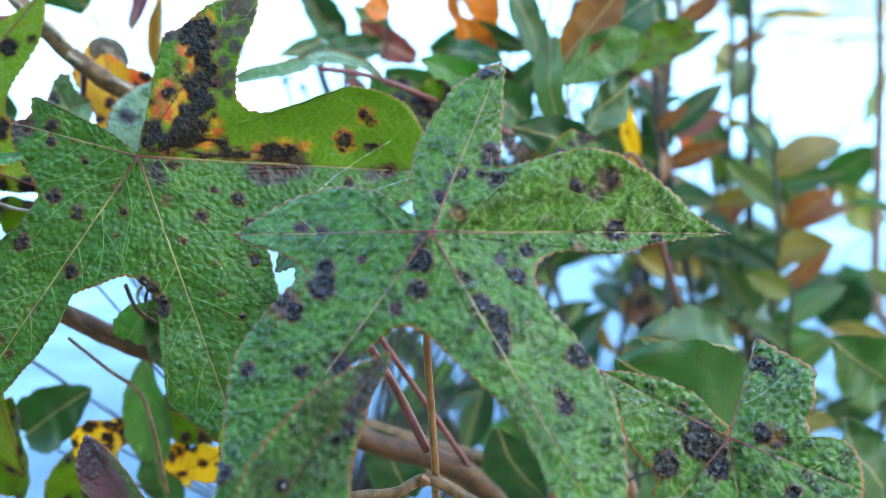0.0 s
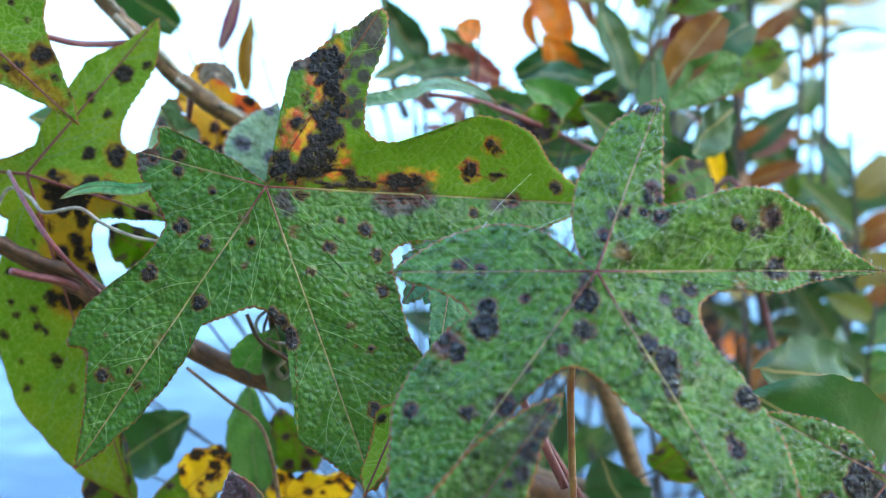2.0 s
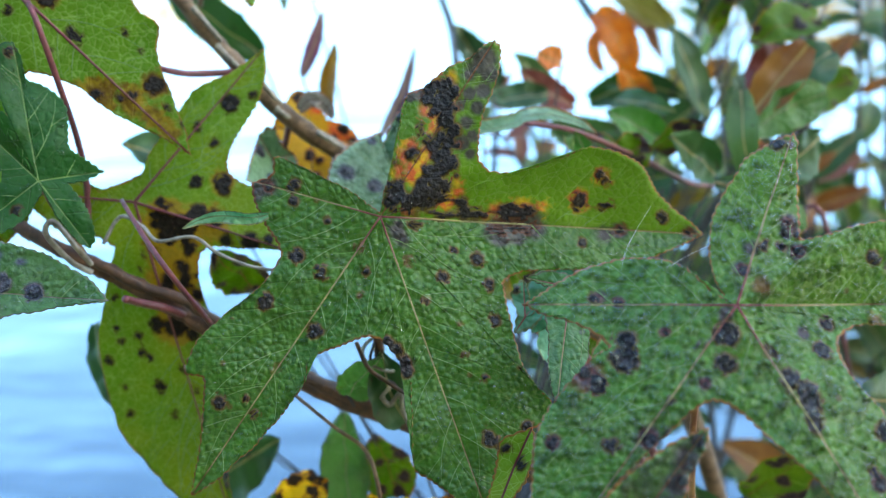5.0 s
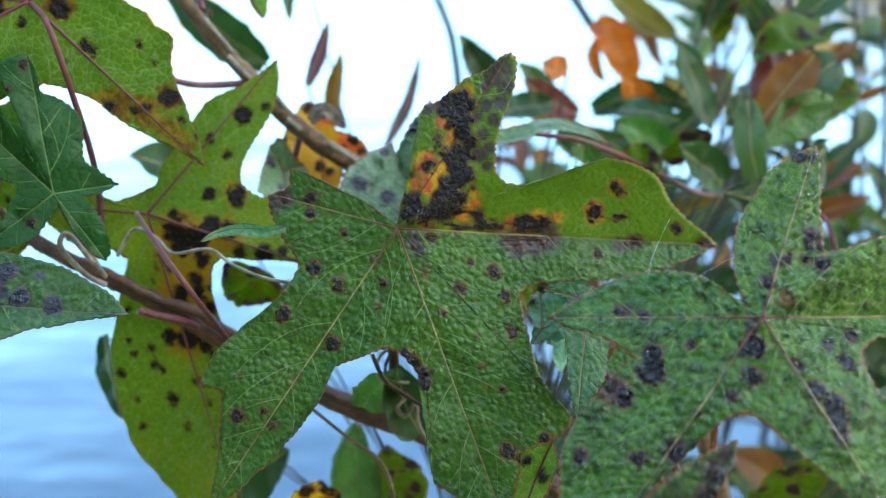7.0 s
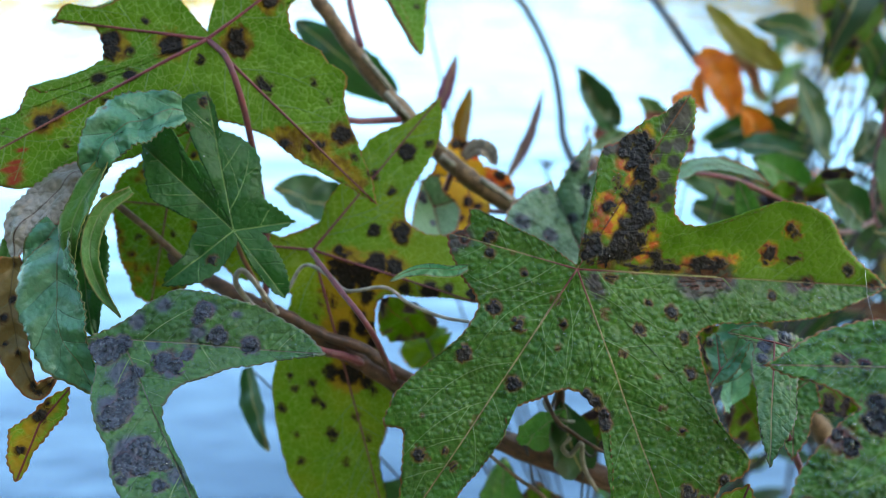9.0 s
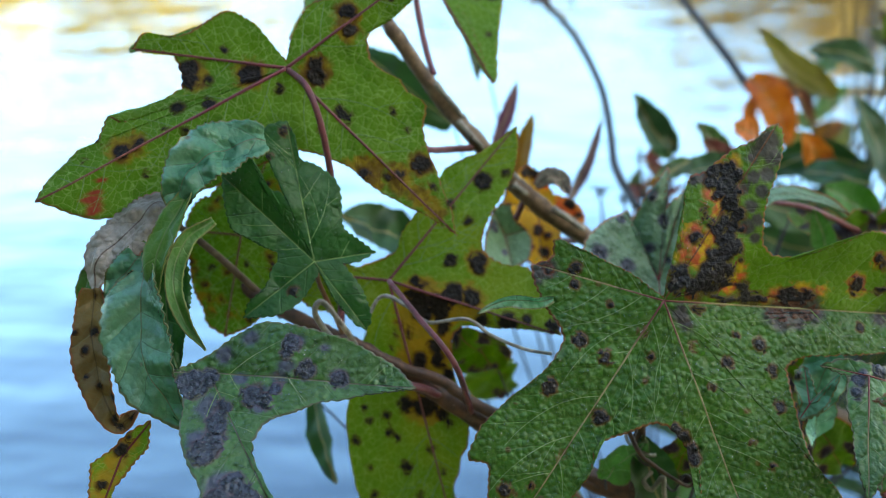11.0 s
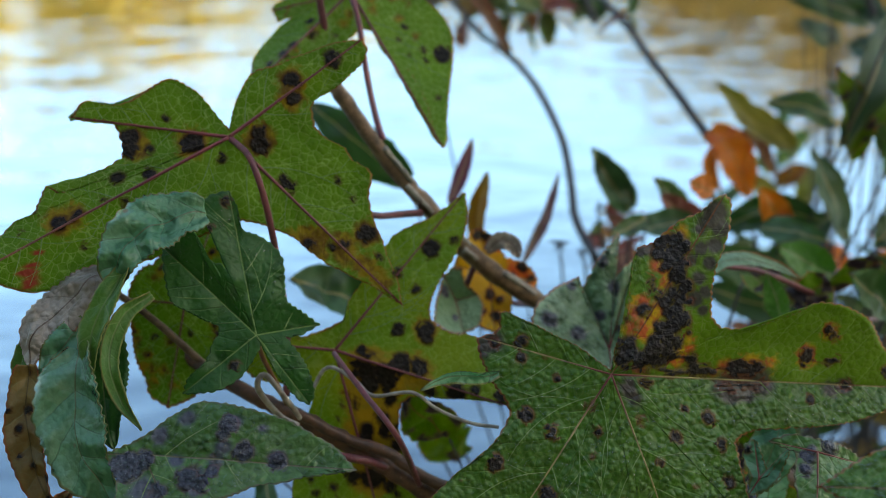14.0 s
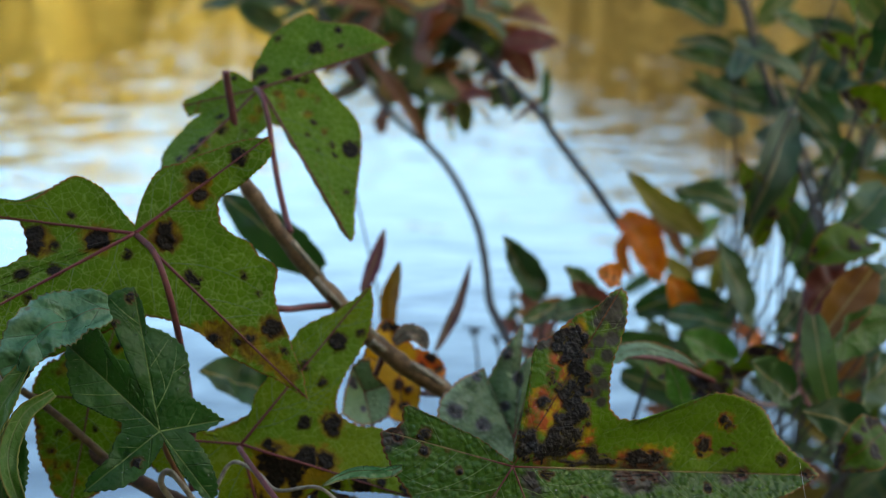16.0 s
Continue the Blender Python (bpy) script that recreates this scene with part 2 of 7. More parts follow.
def plain_material(name, a, b, scale, rough=0.6, relief=0.0005):
    n = Nodes(name)
    at = n.add("TexCoord").outputs["Object"]
    grain = n.noise(at, scale, 5.0, 0.6)
    skin = n.add("BsdfPrincipled", Base_Color=n.mix(n.ramp(grain, 0.3, 0.7), a, b), Roughness=rough, Normal=n.bump(grain, 0.5, relief))
    return n.done(skin.outputs[0])


PALE_VEIN = (0.2, 0.288, 0.08)
M_DEWY = leaf_material("dewy_leaf", (0.055, 0.150, 0.016), (0.071, 0.180, 0.020), (0.27, 0.37, 0.13), (0.176, 0.096, 0.04), dew=0.75, glow=0.28, patch=(0.16, 0.096, 0.028), patch_b=(0.12, 0.06, 0.024), spot=(0.0096, 0.0088, 0.0184), mesh=0.24, net=0.05, sides=0.12, pebble=0.00045, halo=(0.11, 0.03, 0.03))
M_SECOND = leaf_material("dewy_leaf_patched", (0.036, 0.118, 0.007), (0.052, 0.148, 0.008), PALE_VEIN, (0.16, 0.072, 0.032), dew=0.6, glow=0.28, halo=(0.136, 0.04, 0.016), spot=(0.009, 0.007, 0.010), mesh=0.2, net=0.05, sides=0.12, pebble=0.0004, bruise_sheen_tone=(0.062, 0.041, 0.050), patch=(0.576, 0.352, 0.016), patch_b=(0.60, 0.13, 0.04))
M_UNDER = leaf_material("leaf_underside", (0.092, 0.208, 0.0095), (0.128, 0.250, 0.0115), (0.42, 0.52, 0.20), (0.176, 0.044, 0.048), dew=0.08, rough=0.5, glow=0.45,
                        patch=(0.288, 0.2, 0.012), patch_b=(0.16, 0.088, 0.012), spot=(0.008, 0.0048, 0.004), halo=(0.072, 0.028, 0.0096), vein_width=0.25, mesh=0.34, net=0.06, sides=0.15, pebble=0.00015, bruise_sheen_tone=(0.34, 0.055, 0.040))
M_YELLOW = leaf_material("leaf_underside_yellowed", (0.14, 0.2744, 0.0112), (0.2184, 0.308, 0.01344), (0.42, 0.50, 0.18), (0.16, 0.04, 0.048), dew=0.05, rough=0.5, glow=0.42,
                         patch=(0.4, 0.264, 0.016), patch_b=(0.336, 0.24, 0.024), spot=(0.008, 0.0048, 0.004), halo=(0.08, 0.032, 0.008), vein_width=0.22, mesh=0.32, net=0.06, sides=0.15, pebble=0.00015)
M_DARK = leaf_material("dark_green_leaf", (0.02099, 0.08942, 0.014), (0.028, 0.1073, 0.0171), (0.05184, 0.1152, 0.0288), (0.0864, 0.144, 0.04032), dew=0.22, rough=0.3, mesh=0.2, edge=(0.04, 0.10, 0.025))
M_PALE = leaf_material("pale_wet_leaf", (0.048, 0.135, 0.026), (0.075, 0.170, 0.044), (0.112, 0.208, 0.08), (0.16, 0.16, 0.096), dew=0.9, rough=0.38, edge=(0.10, 0.09, 0.05), pebble=0.0003, bruise_sheen_tone=(0.072, 0.072, 0.125),
                       patch=(0.048, 0.052, 0.08), patch_b=(0.088, 0.06, 0.056), spot=(0.035, 0.038, 0.062), halo=(0.095, 0.065, 0.09))
# the grey-green sheen of the dewy blade is put into its light base colours
M_PALE_SHEEN = leaf_material("wet_leaf_pale_sheen", (0.14, 0.24, 0.12), (0.21, 0.31, 0.19), (0.144, 0.24, 0.112), (0.176, 0.192, 0.12), dew=1.0, rough=0.34, pebble=0.0004, bruise_sheen_tone=(0.055, 0.050, 0.085),
                        patch=(0.08, 0.08, 0.12), patch_b=(0.096, 0.08, 0.112), spot=(0.0176, 0.0192, 0.0304), halo=(0.08, 0.072, 0.088))
# sky highlights on the wet ridges are partly put into the paler greens
M_TEAL = leaf_material("teal_leaf_pale_highlights", (0.075, 0.210, 0.105), (0.150, 0.300, 0.185), (0.084, 0.168, 0.096), (0.096, 0.156, 0.078), dew=0.9, rough=0.22, edge=(0.12, 0.12, 0.036), quilt=0.0012, pebble=0.0003)
M_EMBER = leaf_material("yellow_orange_leaf", (0.576, 0.368, 0.016), (0.624, 0.416, 0.032), (0.48, 0.336, 0.064), (0.32, 0.144, 0.04), dew=0.1, rough=0.5, glow=0.45,
                        patch=(0.6, 0.144, 0.048), patch_b=(0.576, 0.224, 0.04), spot=(0.0096, 0.0064, 0.0048), halo=(0.24, 0.048, 0.016))
M_WITHER = leaf_material("withered_leaf", (0.34, 0.30, 0.27), (0.13, 0.10, 0.07), (0.208, 0.176, 0.152), (0.112, 0.072, 0.056), dew=0.3, rough=0.5, glow=0.15, quilt=0.001, pebble=0.0006, halo=(0.048, 0.036, 0.028), spot=(0.024, 0.0192, 0.016), mesh=0.35)
M_SCORCH = leaf_material("scorched_leaf", (0.19, 0.13, 0.050), (0.22, 0.15, 0.028), (0.192, 0.16, 0.072), (0.112, 0.08, 0.032), dew=0.2, rough=0.55, glow=0.25, quilt=0.002, halo=(0.072, 0.028, 0.0096), mesh=0.35)
M_CURL = leaf_material("light_green_blade", (0.0624, 0.1584, 0.024), (0.0912, 0.192, 0.0336), (0.144, 0.24, 0.072), (0.128, 0.2, 0.064), dew=0.3, rough=0.35, glow=0.3, edge=(0.176, 0.176, 0.048), mesh=0.3)
M_VEIN = plain_material("pale_vein", (0.21, 0.31, 0.09), (0.15, 0.25, 0.06), 400.0, 0.45, 0.0001)
M_VEIN_TOP = plain_material("green_vein", (0.21, 0.33, 0.085), (0.15, 0.26, 0.06), 400.0, 0.45, 0.0001)
M_DULL = leaf_material("dull_spotted_leaf", (0.048, 0.100, 0.010), (0.075, 0.125, 0.012), (0.16, 0.22, 0.06), (0.12, 0.06, 0.03), dew=0.05, rough=0.45, glow=0.35, patch=(0.4, 0.264, 0.016), spot=(0.012, 0.006, 0.008), halo=(0.08, 0.03, 0.03), mesh=0.25)
M_PURPLE = leaf_material("purple_tipped_leaf", (0.055, 0.150, 0.030), (0.080, 0.185, 0.045), (0.14, 0.24, 0.09), (0.16, 0.16, 0.09), dew=0.8, rough=0.35, spot=(0.06, 0.03, 0.05), halo=(0.14, 0.05, 0.09), bruise_sheen_tone=(0.15, 0.05, 0.10), pebble=0.0003)
M_BARK = bark_material("brown_bark", (0.20, 0.12, 0.065), (0.056, 0.0304, 0.016), (0.288, 0.224, 0.16))
M_REDBARK = bark_material("red_brown_bark", (0.115, 0.048, 0.022), (0.036, 0.0176, 0.012), (0.176, 0.12, 0.088))
M_PETIOLE = bark_material("red_petiole", (0.168, 0.04, 0.052), (0.096, 0.024, 0.036), (0.24, 0.112, 0.064), rough=0.4)
M_PETIOLE_G = bark_material("green_red_petiole", (0.224, 0.128, 0.04), (0.16, 0.048, 0.024), (0.32, 0.224, 0.096), rough=0.4)
M_RIB = rib_material("leaf_rib", (0.16, 0.032, 0.028), (0.31, 0.27, 0.10), 0.022)
M_RIB_RED = rib_material("red_leaf_rib", (0.16, 0.032, 0.04), (0.192, 0.08, 0.04), 0.09)
M_TENDRIL = bark_material("dry_tendril", (0.336, 0.304, 0.264), (0.136, 0.112, 0.092), (0.4, 0.336, 0.272), rough=0.55)
M_DARKTWIG = bark_material("dark_twig", (0.048, 0.04, 0.048), (0.024, 0.02, 0.024), (0.096, 0.08, 0.08), rough=0.6)
M_SHRUB = shrub_leaf_material("shrub_leaf", [(0.0224, 0.06, 0.0144), (0.036, 0.084, 0.0176), (0.0176, 0.052, 0.0176), (0.06, 0.1, 0.0192), (0.024, 0.064, 0.02), (0.16, 0.12, 0.02), (0.16, 0.06, 0.016), (0.032, 0.072, 0.016)], glow=0.3)
M_SHRUB_RED = shrub_leaf_material("turning_shrub_leaf", [(0.208, 0.072, 0.032), (0.16, 0.04, 0.032), (0.256, 0.144, 0.032), (0.08, 0.12, 0.032), (0.176, 0.072, 0.056), (0.048, 0.096, 0.024)])
M_SHRUB_YELLOW = shrub_leaf_material("yellowing_shrub_leaf", [(0.128, 0.144, 0.028), (0.088, 0.136, 0.032), (0.16, 0.136, 0.032), (0.056, 0.112, 0.032), (0.176, 0.08, 0.024), (0.08, 0.136, 0.04)], glow=0.42)
M_SPRIG = shrub_leaf_material("sprig_leaf", [(0.024, 0.068, 0.016), (0.036, 0.088, 0.02), (0.0192, 0.0576, 0.0192), (0.0288, 0.0736, 0.0224)], glow=0.25)
M_RUST = shrub_leaf_material("rust_leaf", [(0.176, 0.072, 0.04), (0.176, 0.072, 0.04)], glow=0.3)
M_VIOLET = shrub_leaf_material("violet_leaf", [(0.136, 0.048, 0.08), (0.104, 0.056, 0.072)], glow=0.35)
M_ORANGE = shrub_leaf_material("orange_leaf", [(0.594, 0.1728, 0.0324), (0.4968, 0.1296, 0.027)])
M_WATER = water_material()
M_GOLD = foliage_material("golden_foliage", (0.62, 0.46, 0.11), (0.46, 0.34, 0.08))
M_TAN = foliage_material("russet_foliage", (0.38, 0.265, 0.085), (0.27, 0.19, 0.06))
M_NEARTREE = foliage_material("near_tree_foliage", (0.09, 0.13, 0.03), (0.05, 0.08, 0.02))
M_TRUNK = plain_material("tree_trunk", (0.12, 0.09, 0.07), (0.06, 0.045, 0.035), 6.0, 0.9, 0.02)
M_BANK = plain_material("far_bank_grass", (0.12, 0.12, 0.05), (0.20, 0.16, 0.07), 0.8, 0.9, 0.05)
M_SILK = plain_material("spider_silk", (0.8, 0.82, 0.85), (0.7, 0.72, 0.75), 500.0, 0.3, 0.0001)
M_BUD = plain_material("bud_scale", (0.16, 0.08, 0.04), (0.08, 0.04, 0.02), 900.0, 0.4, 0.0003)


def dew_material():
    """Clear water on a leaf: seen through, with the sky mirrored at its rims."""
    n = Nodes("dew_water")
    clear = n.add("BsdfTransparent", Color=(0.97, 1.0, 0.98))
    shine = n.add("BsdfGlossy", Color=(1.0, 1.0, 1.0), Roughness=0.03)
    both = n.add("MixShader", i0=n.add("Fresnel", IOR=1.45).outputs[0])
    n.tree.links.new(clear.outputs[0], both.inputs[1])
    n.tree.links.new(shine.outputs[0], both.inputs[2])
    return n.done(both.outputs[0])


M_DEW = dew_material()


# ---- builders ----
def part(name, bm, material, parent, label=""):
    """Link a bmesh as one mesh object under a thing or a part."""
    mesh = bpy.data.meshes.new(name)
    bm.to_mesh(mesh)
    bm.free()
    mesh.materials.append(material)
    mesh.shade_smooth()
    ob = new(name, mesh)
    if parent is not None:
        ob.parent = parent
    return tagged(ob, label)


def thing(name, label, category, at=None, group="", kind=""):
    root = new(name)
    root.empty_display_size = 0.01
    if at is not None:
        root.matrix_world = at
    return tagged(root, label, category, group, kind)


def spline(points, steps):
    """A smooth line through the points (Catmull-Rom), as an array."""
    p = np.array(points, float)
    if len(p) == 2:
        return p[0] + np.linspace(0, 1, steps + 1)[:, None] * (p[1] - p[0])
    p = np.vstack([2 * p[0] - p[1], p, 2 * p[-1] - p[-2]])
    out = []
    for a, b, c, d in zip(p, p[1:], p[2:], p[3:]):
        for t in np.linspace(0, 1, steps, endpoint=False):
            out.append(0.5 * (2 * b + (c - a) * t + (2 * a - 5 * b + 4 * c - d) * t * t + (3 * b - a - 3 * c + d) * t**3))
    out.append(p[-2])
    return np.array(out)


def tube_bm(points, radius, tip=None, steps=6, sides=8, rough=0.0):
    """A round stem through the points, from radius to tip, with knobbly variation."""
    line = spline(points, steps)
    n = len(line)
    tip = radius if tip is None else tip
    bm = bmesh.new()
    rings, side = [], Vector((0, 0, 1))
    for k in range(n):
        way = Vector(line[min(k + 1, n - 1)] - line[max(k - 1, 0)]).normalized()
        side = side - way * side.dot(way)
        if side.length < 1e-3:
            side = way.orthogonal()
        side.normalize()
        up = way.cross(side)
        r = radius + (tip - radius) * k / (n - 1)
        ring = []
        for j in range(sides):
            a = 2 * math.pi * j / sides
            d = side * math.cos(a) + up * math.sin(a)
            q = r * (1 + rough * noise.noise(Vector(line[k]) * 400 + d * 1.3))
            ring.append(bm.verts.new(Vector(line[k]) + d * q))
        rings.append(ring)
    for a, b in zip(rings, rings[1:]):
        for j in range(sides):
            bm.faces.new((a[j], a[(j + 1) % sides], b[(j + 1) % sides], b[j]))
    bm.faces.new(list(reversed(rings[0])))
    bm.faces.new(rings[-1])
    return bm


FRACTIONS = (0.2, 0.32, 0.44, 0.56, 0.68, 0.8, 0.91)


def lobed_outline(lobes, sinus, per_side=34):
    """The margin of a lobed blade, clockwise, from each lobe's angle, length and half widths, and the sinus before each lobe."""
    rim, polar = [], lambda a, r: np.array([math.cos(radians(a)), math.sin(radians(a))]) * r
    for k, (angle, length, lift, left, right) in enumerate(lobes):
        axis = polar(angle, 1.0)
        normal = np.array([-axis[1], axis[0]])
        before, after = polar(*sinus[k]), polar(*sinus[(k + 1) % len(sinus)])
        tip = axis * length
        if isinstance(left[0], tuple):
            up = [before] + [axis * length * f + normal * w for f, w in left] + [tip]
            down = [tip] + [axis * length * f - normal * w for f, w in right] + [after]
        else:
            up = [before] + [axis * length * f + normal * w for f, w in zip(FRACTIONS, left) if w] + [tip]
            down = [tip] + [axis * length * f - normal * w for f, w in zip(reversed(FRACTIONS), reversed(right)) if w] + [after]
        for side in (up, down):
            line = spline(side, 24)
            reach = np.r_[0, np.cumsum(np.linalg.norm(np.diff(line, axis=0), axis=1))]
            for s in np.linspace(0, reach[-1], per_side, endpoint=False):
                rim.append([np.interp(s, reach, line[:, 0]), np.interp(s, reach, line[:, 1])])
    return np.array(rim)


def surface_height(x, y, tips):
    """The height of a blade that is creased along its ribs: flat between each two neighbouring ribs."""
    order = sorted(tips, key=lambda q: math.atan2(q[1], q[0]))
    turn = math.atan2(y, x)
    for a, b in zip(order, order[1:] + order[:1]):
        start = math.atan2(a[1], a[0])
        gap = (math.atan2(b[1], b[0]) - start) % (2 * math.pi) or 2 * math.pi
        d = (turn - start) % (2 * math.pi)
        if d <= gap:
            if gap < 2.2:
                det = a[0] * b[1] - a[1] * b[0]
                al, be = (x * b[1] - y * b[0]) / det, (a[0] * y - a[1] * x) / det
                return al * a[2] + be * b[2], d / gap
            sa, sb = a[2] / math.hypot(a[0], a[1]), b[2] / math.hypot(b[0], b[1])
            return math.hypot(x, y) * (sa + (sb - sa) * d / gap), d / gap
    return 0.0, 0.0


def blade_bm(spec, rings=30, per_side=56, sag=0.06, wave=0.8, teeth=0.5, seed=0.0):
    """A lobed blade in metres with attributes in millimetres for its material. Returns the mesh and the ribs' lines."""
    lobes, sinus = spec["lobes"], spec["sinus"]
    rim = lobed_outline(lobes, sinus, per_side)
    n = len(rim)
    if np.sum(rim[:, 0] * np.roll(rim[:, 1], -1) - rim[:, 1] * np.roll(rim[:, 0], -1)) > 0:
        rim = rim[::-1].copy()
    tips = [(math.cos(radians(a)) * r, math.sin(radians(a)) * r, h) for a, r, h, *_ in lobes]
    out = np.roll(rim, -1, 0) - np.roll(rim, 1, 0)
    out = np.stack([-out[:, 1], out[:, 0]], 1) / (np.linalg.norm(out, axis=1)[:, None] + 1e-9)
    reach = np.cumsum(np.linalg.norm(rim - np.roll(rim, 1, 0), axis=1))
    saw = (reach / 2.2 + 0.6 * np.sin(reach * 0.21 + seed)) % 1.0
    bite = teeth * (np.abs(np.sin(math.pi * saw)) - 0.6) + np.array([0.5 * noise.noise(Vector((r * 0.16 + seed, seed, 0))) for r in reach])
    ss = np.linspace(0, 1, rings + 1)[1:] ** 0.8
    flat = np.vstack([[[0.0, 0.0]]] + [rim * s + out * (bite * s**10)[:, None] for s in ss])

    def height(x, y):
        z, f = surface_height(x, y, tips)
        r = math.hypot(x, y)
        bulge = math.sin(math.pi * min(max(f, 0), 1)) ** 0.7
        ripple = noise.noise(Vector((x * 0.055 + seed, y * 0.055, seed))) + 0.4 * noise.noise(Vector((x * 0.16, y * 0.16 + seed, 3.0)))
        for towards, width, amount in spec.get("tilt", ()):
            turn = (math.degrees(math.atan2(y, x)) - towards + 180) % 360 - 180
            z += amount * r * math.exp(-((turn / width) ** 2))
        return z + sag * r * bulge * spec.get("puff", 1.0) + wave * ripple * min(1.0, r / 12.0)

    high = np.array([height(x, y) for x, y in flat])
    # nearest rib: distances along and across
    best, along, across = np.full(len(flat), 1e9), np.zeros(len(flat)), np.zeros(len(flat))
    for tx, ty, _ in tips:
        length = math.hypot(tx, ty)
        a = (flat[:, 0] * tx + flat[:, 1] * ty) / length
        t = (flat[:, 1] * tx - flat[:, 0] * ty) / length
        d = np.hypot(t, np.minimum(a, 0) + np.maximum(a - length, 0))
        m = d < best
        best[m], along[m], across[m] = d[m], a[m], np.where(a[m] < 0, d[m], np.abs(t[m]))
    def field(blobs):
        f = np.full(len(flat), 9.0)
        for x, y, r in blobs:
            f = np.minimum(f, np.hypot(flat[:, 0] - x, flat[:, 1] - y) - 0.85 * r)
        return f
    yellowed = np.zeros(len(flat))
    for low, high_angle, amount in spec.get("yellowed", ()):
        turn = (np.degrees(np.arctan2(flat[:, 1], flat[:, 0])) - low) % 360
        yellowed = np.maximum(yellowed, amount * (turn < high_angle - low) * np.clip(np.hypot(flat[:, 0], flat[:, 1]) / 14.0, 0, 1))
    bruise_sheen = np.zeros(len(flat))
    for x, y, r in spec.get("bruise_sheen_blobs", ()):
        bruise_sheen = np.maximum(bruise_sheen, np.exp(-((np.hypot(flat[:, 0] - x, flat[:, 1] - y) / r) ** 2)))
    inside = np.r_[9.0, np.concatenate([np.linalg.norm(rim, axis=1) * (1 - s) * 0.6 for s in ss])]
    verts = np.column_stack([flat, high]) / 1000
    faces = [(0, 1 + (j + 1) % n, 1 + j) for j in range(n)]
    for k in range(rings - 1):
        a, b = 1 + k * n, 1 + (k + 1) * n
        faces += [(a + j, a + (j + 1) % n, b + (j + 1) % n, b + j) for j in range(n)]
    mesh = bpy.data.meshes.new("blade")
    mesh.from_pydata(verts.tolist(), [], faces)
    for key, values in (("along", along), ("across", across), ("inside", inside), ("spot", field(spec["spots"])), ("patch", field(spec["patches"])), ("yellowed", yellowed), ("bruise_sheen", bruise_sheen)):
        mesh.attributes.new(key, "FLOAT", "POINT").data.foreach_set("value", values.astype(np.float32))
    mesh.shade_smooth()
    ribs = [[(tx * f / 1000, ty * f / 1000, height(tx * f, ty * f) / 1000) for f in np.linspace(0.0, 0.93, 14)] for tx, ty, _ in tips]
    return mesh, ribs, side_veins(rim, tips, height, seed, np.array(list(spec["spots"]) + list(spec["patches"]) or [(0, 0, 0)]), *spec.get("veins", (12.0, 1)))


def within(x, y, rim):
    """Whether a point lies inside the margin."""
    a, b = rim, np.roll(rim, -1, 0)
    cross = (a[:, 1] > y) != (b[:, 1] > y)
    at_x = a[:, 0] + (y - a[:, 1]) / (b[:, 1] - a[:, 1] + 1e-12) * (b[:, 0] - a[:, 0])
    return np.count_nonzero(cross & (x < at_x)) % 2 == 1


def side_veins(rim, tips, height, seed, blobs, apart, forks):
    """Lines of the veins that leave each rib on both sides, curve towards its tip and fork near the margin."""
    r = random.Random(int(seed * 10))
    lines, coarse = [], rim[::6]
    for k, (tx, ty, _) in enumerate(tips):
        length = math.hypot(tx, ty)
        if length < 14:
            continue
        for hand in (-1, 1):
            reach = r.uniform(5.0, 8.0)
            while reach < length * 0.88:
                todo = [(tx / length * reach, ty / length * reach, math.atan2(ty, tx) + hand * r.uniform(0.75, 1.0), 0)]
                while todo:
                    x, y, turn, fork = todo.pop()
                    line = [(x, y)]
                    for step in range(34):
                        x, y = x + 0.9 * math.cos(turn), y + 0.9 * math.sin(turn)
                        own = abs(x * ty - y * tx) / length
                        if not within(x + 0.9 * math.cos(turn), y + 0.9 * math.sin(turn), coarse):
                            break
                        if any((x * ox + y * oy) > 0 and abs(x * oy - y * ox) / math.hypot(ox, oy) < own * 0.75 for j, (ox, oy, _) in enumerate(tips) if j != k):
                            break
                        if np.any(np.hypot(blobs[:, 0] - x, blobs[:, 1] - y) < blobs[:, 2]):
                            break
                        turn -= hand * r.uniform(0.0, 0.045)
                        line.append((x, y))
                        if fork < forks and step in (5, 11, 18) and r.random() < 0.6:
                            todo.append((x, y, turn + r.choice((-1, 1)) * r.uniform(0.5, 0.8), fork + 1))
                    if len(line) > 3:
                        lines.append((fork, [(px / 1000, py / 1000, height(px, py) / 1000) for px, py in line[::2] + ([line[-1]] if len(line) % 2 == 0 else [])]))
                reach += apart * r.uniform(0.75, 1.25)
    return lines


def vein_mesh(lines, thick):
    """All side veins of a blade as raised threads of three sides, joined into one mesh."""
    verts, faces = [], []
    for fork, line in lines:
        n = len(line)
        for k, p in enumerate(line):
            way = Vector(line[min(k + 1, n - 1)]) - Vector(line[max(k - 1, 0)])
            side = Vector((-way.y, way.x, 0)).normalized()
            w = thick * (1.0, 0.62, 0.45)[fork] * (1 - 0.55 * k / (n - 1))
            q = Vector(p)
            verts += [tuple(q - side * w), tuple(q + Vector((0, 0, 0.9 * w + 0.00003))), tuple(q + side * w)]
            if k:
                b = len(verts) - 6
                faces += [(b, b + 1, b + 4, b + 3), (b + 1, b + 2, b + 5, b + 4)]
    mesh = bpy.data.meshes.new("vein_net")
    mesh.from_pydata(verts, [], faces)
    mesh.shade_smooth()
    return mesh


